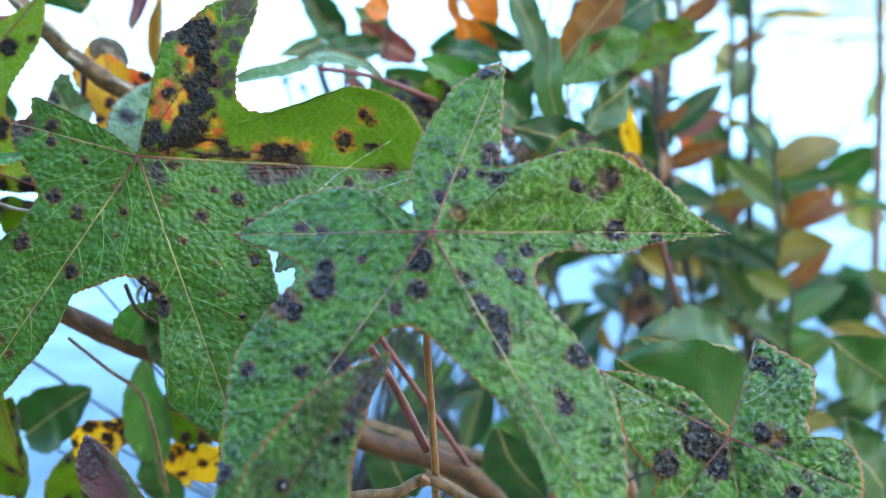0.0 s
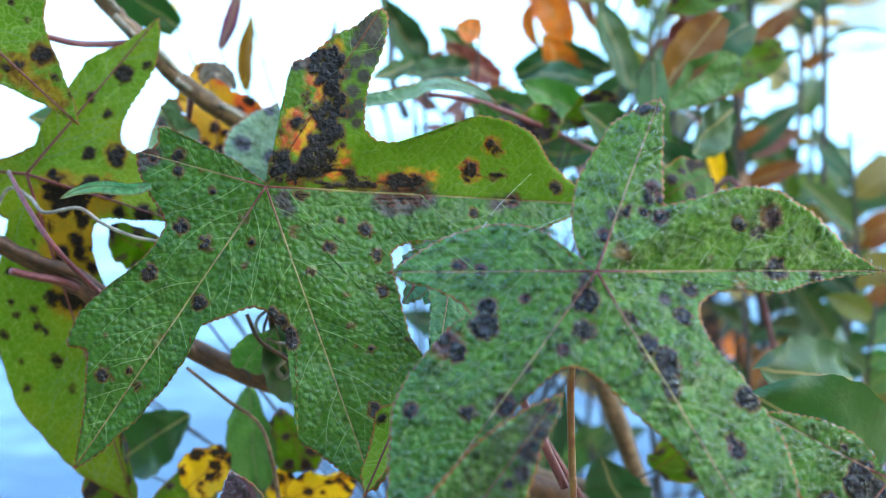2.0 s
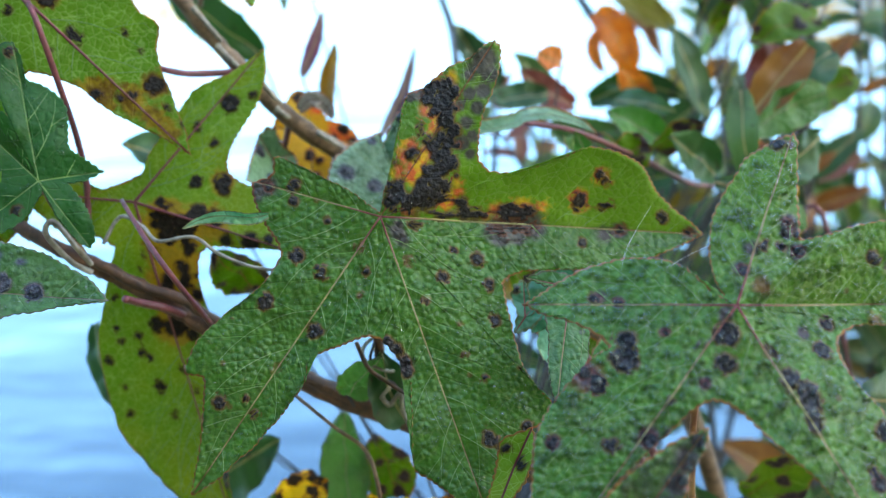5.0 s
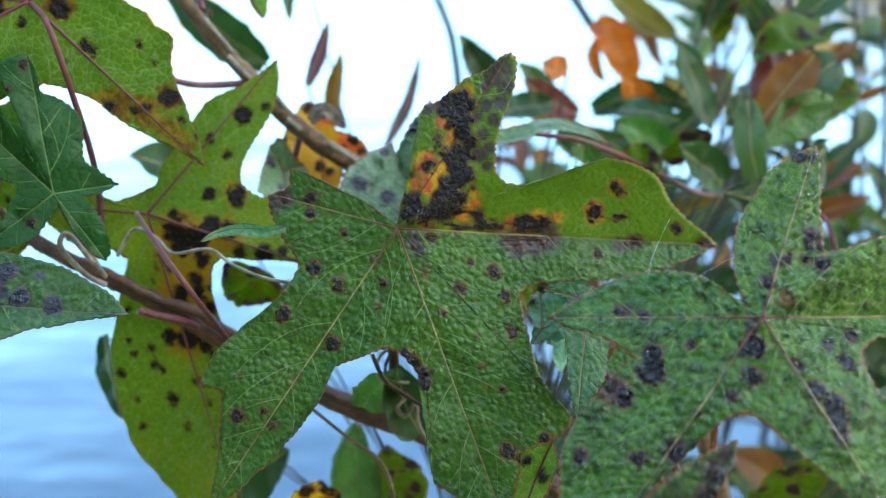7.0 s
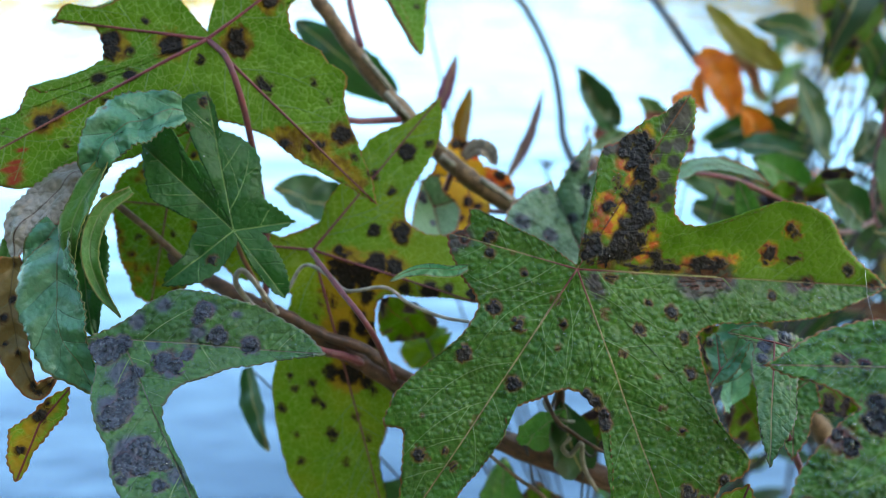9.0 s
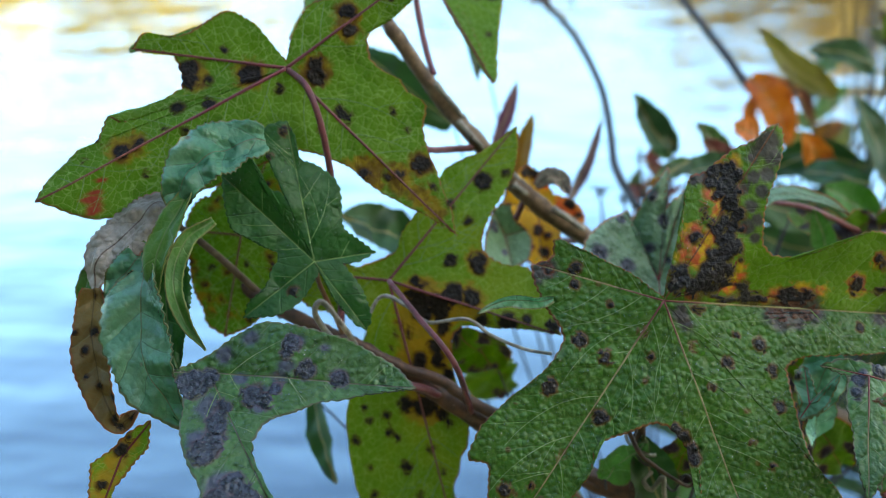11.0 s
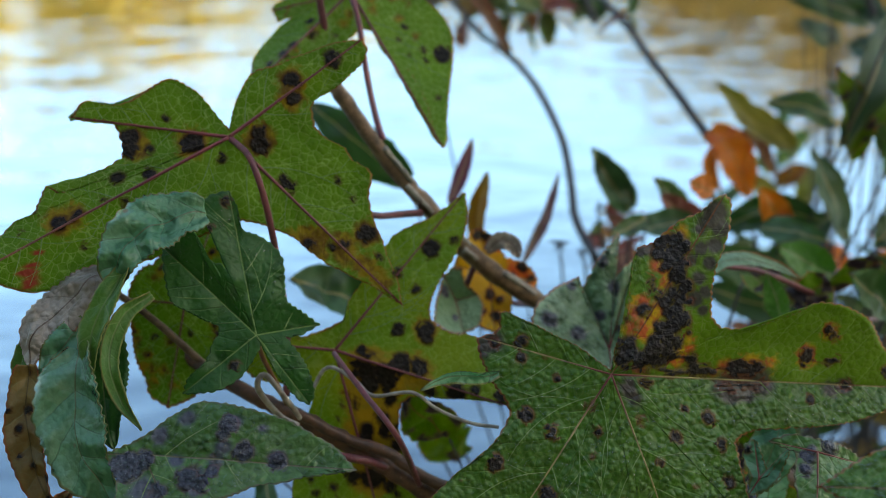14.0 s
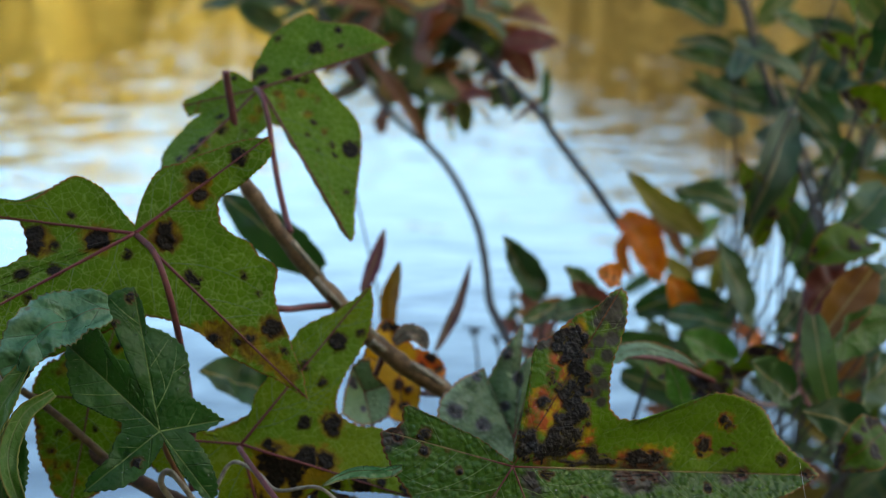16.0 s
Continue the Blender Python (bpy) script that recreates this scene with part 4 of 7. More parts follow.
SECOND = dict(
    at=(-0.0842, 0.3038, 1.3541, 59.1, 2.4, 4.4),
    lobes=[
        (164.2, 36.3, -5.7, ((0.729, 13.8), (0.883, 8.8), (0.975, 4.7), (1.014, 1.1)), ((0.889, 3.1), (0.911, 8.2), (0.745, 7.9), (0.553, 6.5), (0.314, 5.0), (0.124, 2.5))),
        (57.4, 58.7, 1.5, ((0.067, 1.7), (0.13, 3.3), (0.243, 4.7), (0.322, 6.4), (0.407, 9.0), (0.495, 11.3), (0.564, 12.1), (0.607, 10.0), (0.67, 8.6), (0.771, 6.8), (0.875, 3.2), (0.959, 1.7)), ((0.982, 2.5), (0.907, 5.2), (0.799, 7.1), (0.681, 8.2), (0.581, 10.7), (0.488, 14.0))),
        (-2.1, 95.8, -16.0, ((0.382, 13.9), (0.451, 16.2), (0.537, 19.3), (0.616, 22.4), (0.717, 20.6), (0.785, 17.4), (0.834, 11.1), (0.917, 5.4)), ((0.935, 3.0), (0.841, 7.1), (0.748, 10.0), (0.639, 11.8), (0.55, 12.5), (0.461, 13.0), (0.392, 14.7))),
        (-70.1, 87.6, 6.6, ((0.405, 25.0), (0.496, 23.9), (0.589, 23.4), (0.672, 24.9), (0.748, 27.4), (0.787, 24.4), (0.793, 17.0), (0.867, 9.9), (0.957, 5.4)), ((0.935, 4.8), (0.827, 11.1), (0.783, 14.3), (0.715, 13.3), (0.648, 11.1), (0.582, 9.2), (0.514, 7.6), (0.438, 8.8), (0.369, 11.1))),
        (-123.7, 91.6, 1.0, ((0.375, 11.5), (0.436, 7.8), (0.488, 6.3), (0.55, 8.3), (0.652, 8.1), (0.74, 7.1), (0.843, 5.2), (0.928, 3.1)), ((0.963, 1.6), (0.902, 4.2), (0.813, 8.3), (0.741, 12.2), (0.696, 15.4), (0.713, 20.4), (0.633, 22.3), (0.568, 21.7), (0.48, 19.6), (0.4, 17.0), (0.322, 16.2))),
    ],
    sinus=[(-159.0, 29.4), (92.6, 1.2), (23.1, 32.7), (-27.8, 38.9), (-95.7, 33.2)],
    spots=[(31.2, -2.8, 0.9), (34.6, -3.6, 1.1), (38.0, -2.7, 1.2), (41.4, -3.0, 1.1), (44.6, -2.0, 0.9), (35.4, -5.3, 0.6), (38.9, -1.4, 0.8), (33.0, -1.5, 0.8), (82.3, 1.1, 2.1), (90.5, -2.9, 1.6), (69.5, -2.7, 2.1), (27.3, -11.7, 2.1), (17.6, -16.6, 1.9), (30.6, -18.8, 1.8), (31.7, -28.5, 1.8), (-22.9, -11.0, 2.1), (-16.1, -15.5, 2.1), (-31.2, -23.7, 2.5), (-17.8, -31.7, 2.7), (-43.6, -50.8, 2.3), (-4.0, -15.0, 1.2), (-34.0, -54.1, 1.4), (-36.5, -50.1, 1.2), (-5.8, -8.4, 1.4), (-23.8, 8.7, 1.9), (-30.9, 8.3, 1.6), (-24.2, 4.3, 1.4), (2.1, -34.9, 2.1), (4.5, -36.8, 2.1), (6.0, -40.3, 2.5), (7.6, -42.6, 1.9), (29.9, -60.5, 2.8), (40.8, -57.7, 1.9), (34.2, -62.9, 1.9), (35.6, -69.7, 2.7), (38.0, -71.3, 2.1), (21.9, -29.5, 1.0), (23.4, -38.1, 1.0), (28.9, -45.1, 1.0), (7.7, -12.6, 1.4), (-5.7, -21.7, 1.0), (-14.3, -1.3, 1.0), (20.7, -9.0, 1.0), (12.4, -23.3, 1.0), (-28.1, -41.9, 1.0), (13.8, 35.8, 2.5), (17.3, 36.6, 2.8), (19.7, 34.2, 2.5), (13.4, 32.6, 2.5), (16.5, 32.1, 3.2), (19.7, 30.2, 2.1), (14.9, 29.4, 1.7), (18.1, 27.0, 2.8), (19.7, 23.8, 2.4), (16.5, 22.2, 2.4), (18.8, 20.6, 2.4), (14.9, 19.8, 2.4)]
    + [(18.0, 17.7, 2.4), (21.2, 19.8, 1.4), (15.7, 16.6, 2.4), (18.8, 15.0, 2.8), (16.4, 13.4, 2.8), (13.3, 12.6, 2.4), (14.8, 10.2, 2.8), (18.1, 8.7, 2.1), (11.7, 8.6, 2.4), (10.9, 6.3, 2.8), (15.0, 6.3, 2.8), (17.5, 5.6, 1.7), (7.8, 3.9, 2.8), (4.7, 7.9, 2.8), (2.3, 8.2, 1.4), (4.7, 5.5, 2.8), (2.5, 3.9, 1.7), (3.4, 2.3, 1.4), (9.6, 1.6, 1.7), (12.7, 3.2, 2.1), (15.3, 0.9, 1.4), (8.4, 17.1, 2.1), (10.2, 17.1, 1.0), (11.0, 24.6, 1.0), (11.3, 23.0, 0.9), (13.0, 21.2, 1.4), (21.0, 11.4, 1.0), (4.0, 15.0, 0.9), (19.8, 1.0, 1.6), (22.6, 4.2, 2.1), (23.2, 1.8, 2.0), (25.4, 1.1, 2.0), (28.2, 1.3, 2.1), (34.4, 2.3, 2.2), (36.9, 1.9, 2.7), (36.0, 3.6, 1.1), (39.5, 1.0, 1.6), (42.0, 2.0, 2.2), (43.7, 2.2, 1.3), (17.0, 0.2, 1.1), (56.8, 5.6, 2.6), (57.9, 6.4, 1.5), (56.1, 3.5, 1.1), (62.7, 12.8, 1.4), (63.9, 11.4, 1.8), (63.9, 3.8, 1.3), (66.1, 4.5, 1.1), (10.1, -2.0, 1.6), (8.8, -1.5, 0.9), (58.0, -6.6, 1.3)],
    patches=[(9.4, 13.4, 3.4), (11.8, 16.6, 2.9), (7.8, 19.0, 2.5), (6.2, 15.8, 2.0), (5.4, 12.6, 2.0), (8.6, 10.2, 2.0), (4.8, 11.8, 1.5), (12.6, 29.4, 2.2), (14.5, 27.8, 2.0), (14.9, 24.6, 2.0), (15.7, 38.2, 1.7), (19.2, 39.0, 1.2), (8.0, 1.6, 2.0), (20.7, 7.2, 2.0), (19.2, 4.9, 2.0), (17.7, 3.3, 1.7), (20.8, 9.5, 1.7), (29.8, 0.7, 1.5), (32.7, 2.8, 2.5), (40.2, 3.7, 2.3), (46.2, 3.0, 2.0), (56.8, 5.6, 3.2), (63.3, 12.1, 2.4)],
    bruise_sheen_blobs=[(69.5, -2.8, 2.4), (91.4, -3.2, 2.6), (6.8, -40.6, 2.6), (-31.7, 9.1, 3.6), (-34.9, 6.7, 3.0), (29.2, 44.7, 3.3), (30.0, 39.8, 2.9), (28.4, 35.0, 2.4), (26.8, 30.2, 2.1), (25.4, 22.2, 2.1), (24.7, 17.4, 1.7), (22.7, 20.6, 2.6), (22.0, 31.0, 1.9), (26.9, 42.3, 3.4), (24.5, 39.8, 2.2), (24.4, 34.2, 2.1), (23.6, 26.2, 2.1), (32.8, -2.8, 4.0), (37.9, -2.7, 4.5), (43.1, -2.2, 4.1), (34.4, -5.2, 3.0), (38.6, -5.2, 2.5), (4.7, -4.0, 2.4), (5.9, -6.4, 2.4), (5.1, -1.9, 1.7), (64.7, -4.0, 2.6), (10.2, 34.2, 2.1), (8.1, 33.4, 1.7)],
)
UPPER = dict(
    at=(-0.1906, 0.345, 1.4055, 61.4, 2.1, 5.3),
    lobes=[
        (172.9, 44.6, -2.9, ((0.661, 5.2), (0.726, 0.6), (0.838, -0.3), (0.918, 0.5)), ((0.925, 5.0), (0.762, 4.9), (0.657, 6.5), (0.575, 9.4), (0.495, 13.0), (0.409, 14.5), (0.277, 12.6), (0.155, 8.4), (0.081, 5.2))),
        (37.4, 47.2, 0.2, ((0.071, 3.3), (0.145, 6.2), (0.301, 10.1), (0.395, 10.8), (0.501, 8.7), (0.618, 7.3), (0.76, 5.4), (0.894, 3.1)), ((0.97, 3.7), (0.871, 5.6), (0.691, 6.2), (0.533, 6.2))),
        (-43.9, 68.9, -3.2, ((0.291, 19.5), (0.366, 21.1), (0.419, 20.2), (0.514, 21.0), (0.568, 16.6), (0.625, 13.7), (0.688, 11.1), (0.746, 9.4), (0.804, 7.6), (0.894, 4.5), (0.955, 1.8)), ((0.936, 0.6), (0.852, 1.7), (0.752, 4.0), (0.652, 6.2), (0.569, 7.3), (0.478, 7.8), (0.379, 10.0))),
        (-149.6, 78.3, 9.5, ((0.236, 20.7), (0.393, 20.2), (0.535, 18.1), (0.615, 16.7), (0.692, 15.1), (0.76, 13.8), (0.821, 13.2), (0.871, 11.1), (0.919, 7.2), (0.956, 3.4)), ((0.956, 3.1), (0.887, 5.5), (0.798, 7.7), (0.729, 7.2), (0.683, 10.2), (0.645, 12.8), (0.622, 9.3), (0.574, 8.3), (0.508, 9.8), (0.432, 9.3))),
    ],
    sinus=[(-168.8, 30.6), (90.9, 2.4), (8.9, 24.2), (-80.4, 23.8)],
    spots=[(-27.9, 0.1, 2.9), (-27.7, -4.1, 2.8), (-21.8, -3.6, 1.4), (-10.3, -1.8, 3.8), (-30.2, -12.2, 2.2), (-21.5, -11.0, 1.9), (-27.8, -19.2, 1.5), (-45.0, -24.9, 2.8), (-52.4, -21.4, 1.4), (-39.9, -22.5, 1.5), (8.5, 1.3, 2.6), (8.8, -1.9, 3.2), (17.0, -13.6, 1.9), (39.1, -26.5, 3.3), (17.6, 16.5, 2.9), (17.9, 11.6, 2.3), (28.8, 22.7, 2.9), (-2.0, -5.9, 1.4), (30.6, -11.3, 1.1), (32.3, -29.9, 2.0), (29.0, -30.7, 1.6), (52.7, -42.7, 1.3), (47.4, -38.2, 1.1), (55.1, -31.3, 0.0), (15.2, -11.5, 1.3), (22.5, -30.0, 1.9), (-55.7, -28.2, 0.8), (-34.0, -18.3, 1.1), (-17.6, 5.1, 0.8), (-38.2, -31.1, 0.9)]
    + [(35.5, -16.9, 0.8), (9.7, -17.3, 0.8), (42.9, -33.8, 1.1)],
    patches=[(-10.3, -1.8, 5.4), (8.5, -0.3, 5.5), (17.6, 16.0, 4.8), (17.6, 11.6, 4.2), (-26.9, -2.4, 5.4), (-45.0, -24.9, 4.9), (22.5, -30.0, 6.5), (38.8, -36.3, 4.3), (-41.5, -22.5, 4.0), (32.3, -30.7, 4.9), (39.1, -26.5, 4.6), (32.3, -32.3, 4.2), (42.9, -40.3, 3.6), (16.1, -29.3, 2.6), (25.8, -33.2, 3.2)],
    bruise_sheen_blobs=[(-52.0, -40.8, 2.2), (-51.9, -38.7, 1.9), (-51.4, -36.3, 1.4), (-54.2, -38.5, 1.5), (-50.6, -33.2, 1.2), (-53.0, -41.8, 1.5)],
)
SPOTTED = dict(
    at=(-0.1618, 0.3361, 1.3418, 66.2, 0.3, 2.1),
    lobes=[
        (174.4, 36.0, 1.5, (0, 0, -4.2, -5.9, -5.1, -3.2, -1.4), (0, -11.7, -11.4, -11.1, -9.9, -6.2, -2.8)),
        (-75.7, 108.7, -8.0, ((0.316, -21.7), (0.421, -24.6), (0.557, -26.2), (0.671, -24.8), (0.766, -20.0), (0.885, -13.2)), ((0.648, -3.0), (0.578, -6.2), (0.487, -11.6), (0.425, -13.8), (0.356, -12.7), (0.288, -12.0))),
        (-17.0, 53.9, 8.4, ((0.439, -9.6), (0.497, -6.0), (0.648, -4.0), (0.825, -1.2)), ((0.926, -6.9), (0.752, -15.5), (0.608, -15.0), (0.514, -15.6))),
        (50.4, 61.6, -9.9, ((0.462, -13.3), (0.575, -11.1), (0.68, -10.3), (0.796, -8.8), (0.919, -4.9)), ((0.885, -1.4), (0.774, -3.7), (0.637, -7.9), (0.552, -8.1), (0.342, -6.7), (0.234, -6.3), (0.118, -4.3))),
    ],
    sinus=[(162.2, 11.2), (-116.0, 15.5), (-47.4, 27.8), (17.8, 29.8)],
    spots=[(28.6, 30.0, 3.4), (35.5, 32.6, 1.5), (18.6, 23.0, 1.4), (24.0, 18.2, 1.5), (18.7, 6.1, 2.2), (27.0, 5.6, 3.0), (27.5, 3.5, 2.0), (19.8, -4.0, 3.7), (14.8, -6.6, 4.0), (9.7, -6.7, 3.7), (10.5, -10.1, 3.7), (15.6, -9.2, 3.4), (24.9, -4.8, 3.0), (6.3, -4.2, 1.7), (8.0, 0.0, 1.4), (10.5, -1.6, 1.4), (5.9, -6.8, 1.7), (35.7, -12.0, 3.0), (28.2, -11.5, 2.0), (48.9, -13.3, 2.3), (41.5, -11.3, 1.3), (16.4, -14.3, 2.4), (13.9, -20.5, 2.5), (9.6, -24.1, 2.4), (14.8, -24.8, 2.0), (19.8, -22.9, 1.7), (18.2, -29.1, 2.0), (8.8, -27.6, 3.1), (10.5, -39.0, 3.8), (16.5, -41.5, 2.1)]
    + [(5.3, -38.3, 2.8), (13.1, -38.0, 2.4), (5.2, -58.4, 2.1), (0.0, -47.4, 1.2), (-10.4, -50.0, 1.6), (-6.1, -58.1, 1.0), (-0.8, -42.0, 1.4), (-7.7, -40.2, 1.0), (2.8, -13.8, 1.7), (6.2, -16.3, 1.4), (1.1, -20.8, 0.9), (-6.0, -43.8, 0.9), (2.6, -49.1, 1.0), (13.0, -52.3, 1.4), (18.2, -44.9, 1.2), (-4.4, -67.2, 1.4), (9.6, -66.9, 1.7), (16.5, -59.3, 1.2), (-7.6, -29.6, 0.9)],
    patches=[(15.6, -8.3, 8.4), (9.7, -5.9, 8.4), (23.2, -6.5, 6.7), (9.6, -24.1, 8.5), (14.8, -20.4, 7.8), (11.3, -38.1, 7.9), (8.0, -11.9, 6.8), (27.0, 5.6, 4.1), (14.8, -29.2, 5.1)],
)
IVY = dict(
    at=(-0.1805, 0.3111, 1.3609, 57.0, 2.1, 4.8),
    lobes=[
        (136.9, 35.5, -3.5, ((0.257, 5.4), (0.447, 7.4), (0.643, 9.1), (0.809, 5.9)), ((1.032, 4.8), (0.958, 8.9), (0.811, 7.2), (0.704, 5.1))),
        (101.9, 41.2, -2.1, ((0.457, 2.7), (0.581, 0.5), (0.797, 4.1), (0.917, 8.7), (0.986, 4.6)), ((0.894, 1.4), (0.732, 1.7), (0.657, 5.8), (0.497, 11.0), (0.3, 10.1), (0.222, 9.8))),
        (10.7, 17.4, -4.5, ((0.718, 4.8),), ((0.74, 1.9),)),
        (-52.0, 23.8, 0.8, ((0.46, 6.0), (0.762, 5.0), (0.938, 2.7)), ((0.879, 1.7), (0.58, 2.0), (0.318, 1.2))),
        (-140.2, 24.8, 2.1, ((0.329, 6.1), (0.637, 5.8), (0.882, 2.4)), ((0.845, 2.4), (0.585, 3.2))),
    ],
    sinus=[(-169.9, 12.0), (117.6, 22.3), (46.8, 12.4), (-3.9, 8.3), (-61.5, 3.2)],
    spots=[(-5.4, -8.4, 1.4), (-8.7, 37.0, 1.4), (-13.0, 29.7, 0.8)],
    patches=[],
)
DEWY = dict(
    at=(-0.2021, 0.2675, 1.3521, 42.9, -0.1, 1.2),
    lobes=[
        (-4.7, 52.1, 1.0, (13.3, 14.0, 13.0, 12.0, 10.3, 7.7, 4.6), (0, 12.5, 8.7, 6.0, 4.1, 2.4, 1.1)),
        (-61.5, 61.7, 14.7, (0, 0, 1.2, 0.2, 0.3, 1.5, 0.9), (12.0, 13.1, 13.1, 14.4, 13.9, 11.6, 6.7)),
        (180.0, 9.3, -0.0, (0, 0, 0, 0, 4.8, 3.0, 1.3), (0, 3.2, 2.7, 2.2, 1.6, 1.0, 0.5)),
    ],
    sinus=[(115.3, 4.1), (-55.0, 22.5), (-130.6, 8.3)],
    spots=[(20.6, 6.9, 2.6), (24.4, 0.2, 2.9), (33.1, -1.9, 2.6), (19.1, 4.4, 1.4), (-3.8, -3.2, 4.5), (0.2, -1.6, 2.8), (4.9, -9.4, 2.0), (3.5, -18.4, 3.0), (1.2, -21.4, 3.6), (3.5, -13.9, 3.1), (9.1, -28.6, 3.0), (5.7, -32.8, 3.0), (12.2, -31.4, 2.7), (15.2, -33.5, 1.6), (15.1, -38.4, 1.9), (14.6, -7.8, 2.3), (11.5, -6.3, 3.1), (17.0, -4.7, 1.7), (9.9, -34.2, 2.4), (5.7, -37.0, 1.6)],
    patches=[(13.0, -6.3, 4.2), (17.4, -2.3, 2.6), (2.8, -18.4, 4.4), (7.6, -32.1, 5.4)],
    bruise_sheen_blobs=[(10.3, 8.9, 2.4), (3.5, 4.4, 2.4), (19.5, 1.4, 2.2), (32.6, -1.6, 2.2), (22.0, 7.4, 1.9), (1.0, -9.4, 3.7), (6.9, -30.0, 4.3), (13.6, -9.4, 1.7), (-0.4, -18.4, 3.0), (18.4, -35.6, 2.6), (29.0, 5.9, 1.3), (8.0, -1.6, 1.9)],
)
TRUMPET = dict(
    at=(-0.1619, 0.4256, 1.4276, 54.0, 0.6, 0.3),
    lobes=[
        (23.6, 49.4, -7.0, ((-0.003, 7.9), (0.07, 11.8), (0.138, 15.3), (0.251, 19.6), (0.384, 21.9), (0.549, 22.8), (0.576, 19.2), (0.703, 15.8), (0.821, 12.3), (0.921, 7.1)), ((0.853, -2.7), (0.718, -3.6), (0.606, -4.1), (0.491, -3.6))),
        (-60.3, 64.0, 8.1, ((0.116, 20.0), (0.222, 22.1), (0.34, 23.9), (0.425, 23.5), (0.518, 20.9), (0.622, 16.6), (0.748, 11.1), (0.855, 6.5), (0.974, 2.4)), ((0.947, 0.9), (0.857, -1.0), (0.752, -2.7), (0.639, -3.5), (0.536, -3.0), (0.442, -0.4), (0.373, 0.8), (0.282, -0.1))),
        (-128.7, 55.9, 12.5, ((0.203, 11.3), (0.296, 11.0), (0.471, 10.9), (0.675, 9.1), (0.861, 6.6)), ((0.883, 3.1), (0.776, 5.4), (0.703, 8.9), (0.57, 10.7), (0.427, 10.6), (0.342, 10.2))),
        (-167.8, 27.1, -3.3, ((0.79, -0.1), (0.839, 2.9), (0.945, 4.7)), ((0.953, 1.8), (0.715, 4.0), (0.449, 7.2), (0.3, 9.1), (0.178, 5.3))),
    ],
    sinus=[(142.6, 3.6), (25.3, 19.7), (-74.3, 13.5), (-167.6, 18.9)],
    spots=[(18.1, 17.1, 2.8), (25.6, 25.0, 1.6), (26.5, 18.9, 0.9), (5.0, 20.7, 1.4), (-0.2, 7.2, 2.3), (8.8, 6.4, 2.1), (12.0, 4.0, 0.9), (15.2, 4.2, 0.9), (0.8, 1.6, 1.6), (-2.6, 4.3, 1.4), (31.2, -20.7, 3.5), (17.7, -11.3, 1.2), (29.7, -37.2, 0.9), (16.6, -16.5, 0.7), (19.9, -21.9, 0.7), (24.2, -19.6, 0.9), (25.6, -23.1, 0.7), (-17.8, -20.6, 1.4), (-20.4, -24.2, 1.9), (-25.1, -27.8, 1.4), (-11.7, -16.8, 1.6), (-13.1, -10.6, 1.2), (-9.7, 4.4, 0.9), (-4.6, -16.3, 0.7)],
    patches=[(13.5, -0.8, 1.5), (18.7, -1.8, 1.2), (7.5, -6.2, 1.5), (16.3, -8.5, 1.2), (-2.3, -11.2, 1.4), (0.0, -8.2, 1.2), (-11.9, -14.6, 1.4), (-17.5, -22.9, 1.5), (5.9, -1.9, 1.5), (22.2, -15.0, 1.0)],
)
LOW_LEAF = dict(
    at=(0.0651, 0.2184, 1.3243, 53.9, 2.4, 3.3),
    lobes=[
        (153.3, 34.1, 3.6, (-3.7, -5.3, -5.5, -5.1, -4.0, -2.7, -1.2), (0, 0, 0, -12.8, -10.2, -6.5, -2.9)),
        (-132.2, 34.2, 1.8, (0, 0, 0, -6.7, -4.4, -2.8, -1.2), (0, 0, 0, 0, 0, -9.3, -5.8)),
        (-83.0, 33.4, 0.8, (0, 0, 0, 0, 0, -6.2, -2.8), (0, 0, 0, 0, 0, -11.2, -5.7)),
        (-21.7, 32.3, 2.9, (0, 0, 0, 0, 0, -10.2, -6.4), (0, 0, 0, -7.2, -9.0, -8.8, -6.1)),
        (67.3, 24.9, -7.1, (0, 0, -15.7, -15.6, -15.5, -14.7, -13.5), (0.1, 0.8, 1.1, 1.0, 0.9, 0.6, 0.3)),
    ],
    sinus=[(130.3, 1.2), (-160.3, 20.0), (-110.6, 24.7), (-46.7, 26.8), (9.5, 18.6)],
    spots=[(-15.5, -5.5, 3.5), (-8.1, -1.2, 3.8), (-4.1, -3.1, 4.0), (-2.9, -6.9, 2.9), (-6.1, 0.7, 2.7), (7.8, 1.2, 2.3), (9.5, 17.4, 1.6), (11.3, 15.4, 1.2), (13.6, -11.7, 1.8), (16.9, -8.5, 1.0), (-10.5, 7.1, 1.1), (11.0, -1.9, 1.1), (-6.7, 2.0, 3.0), (19.7, 18.5, 1.1)],
    patches=[(10.6, -0.0, 2.7)],
)
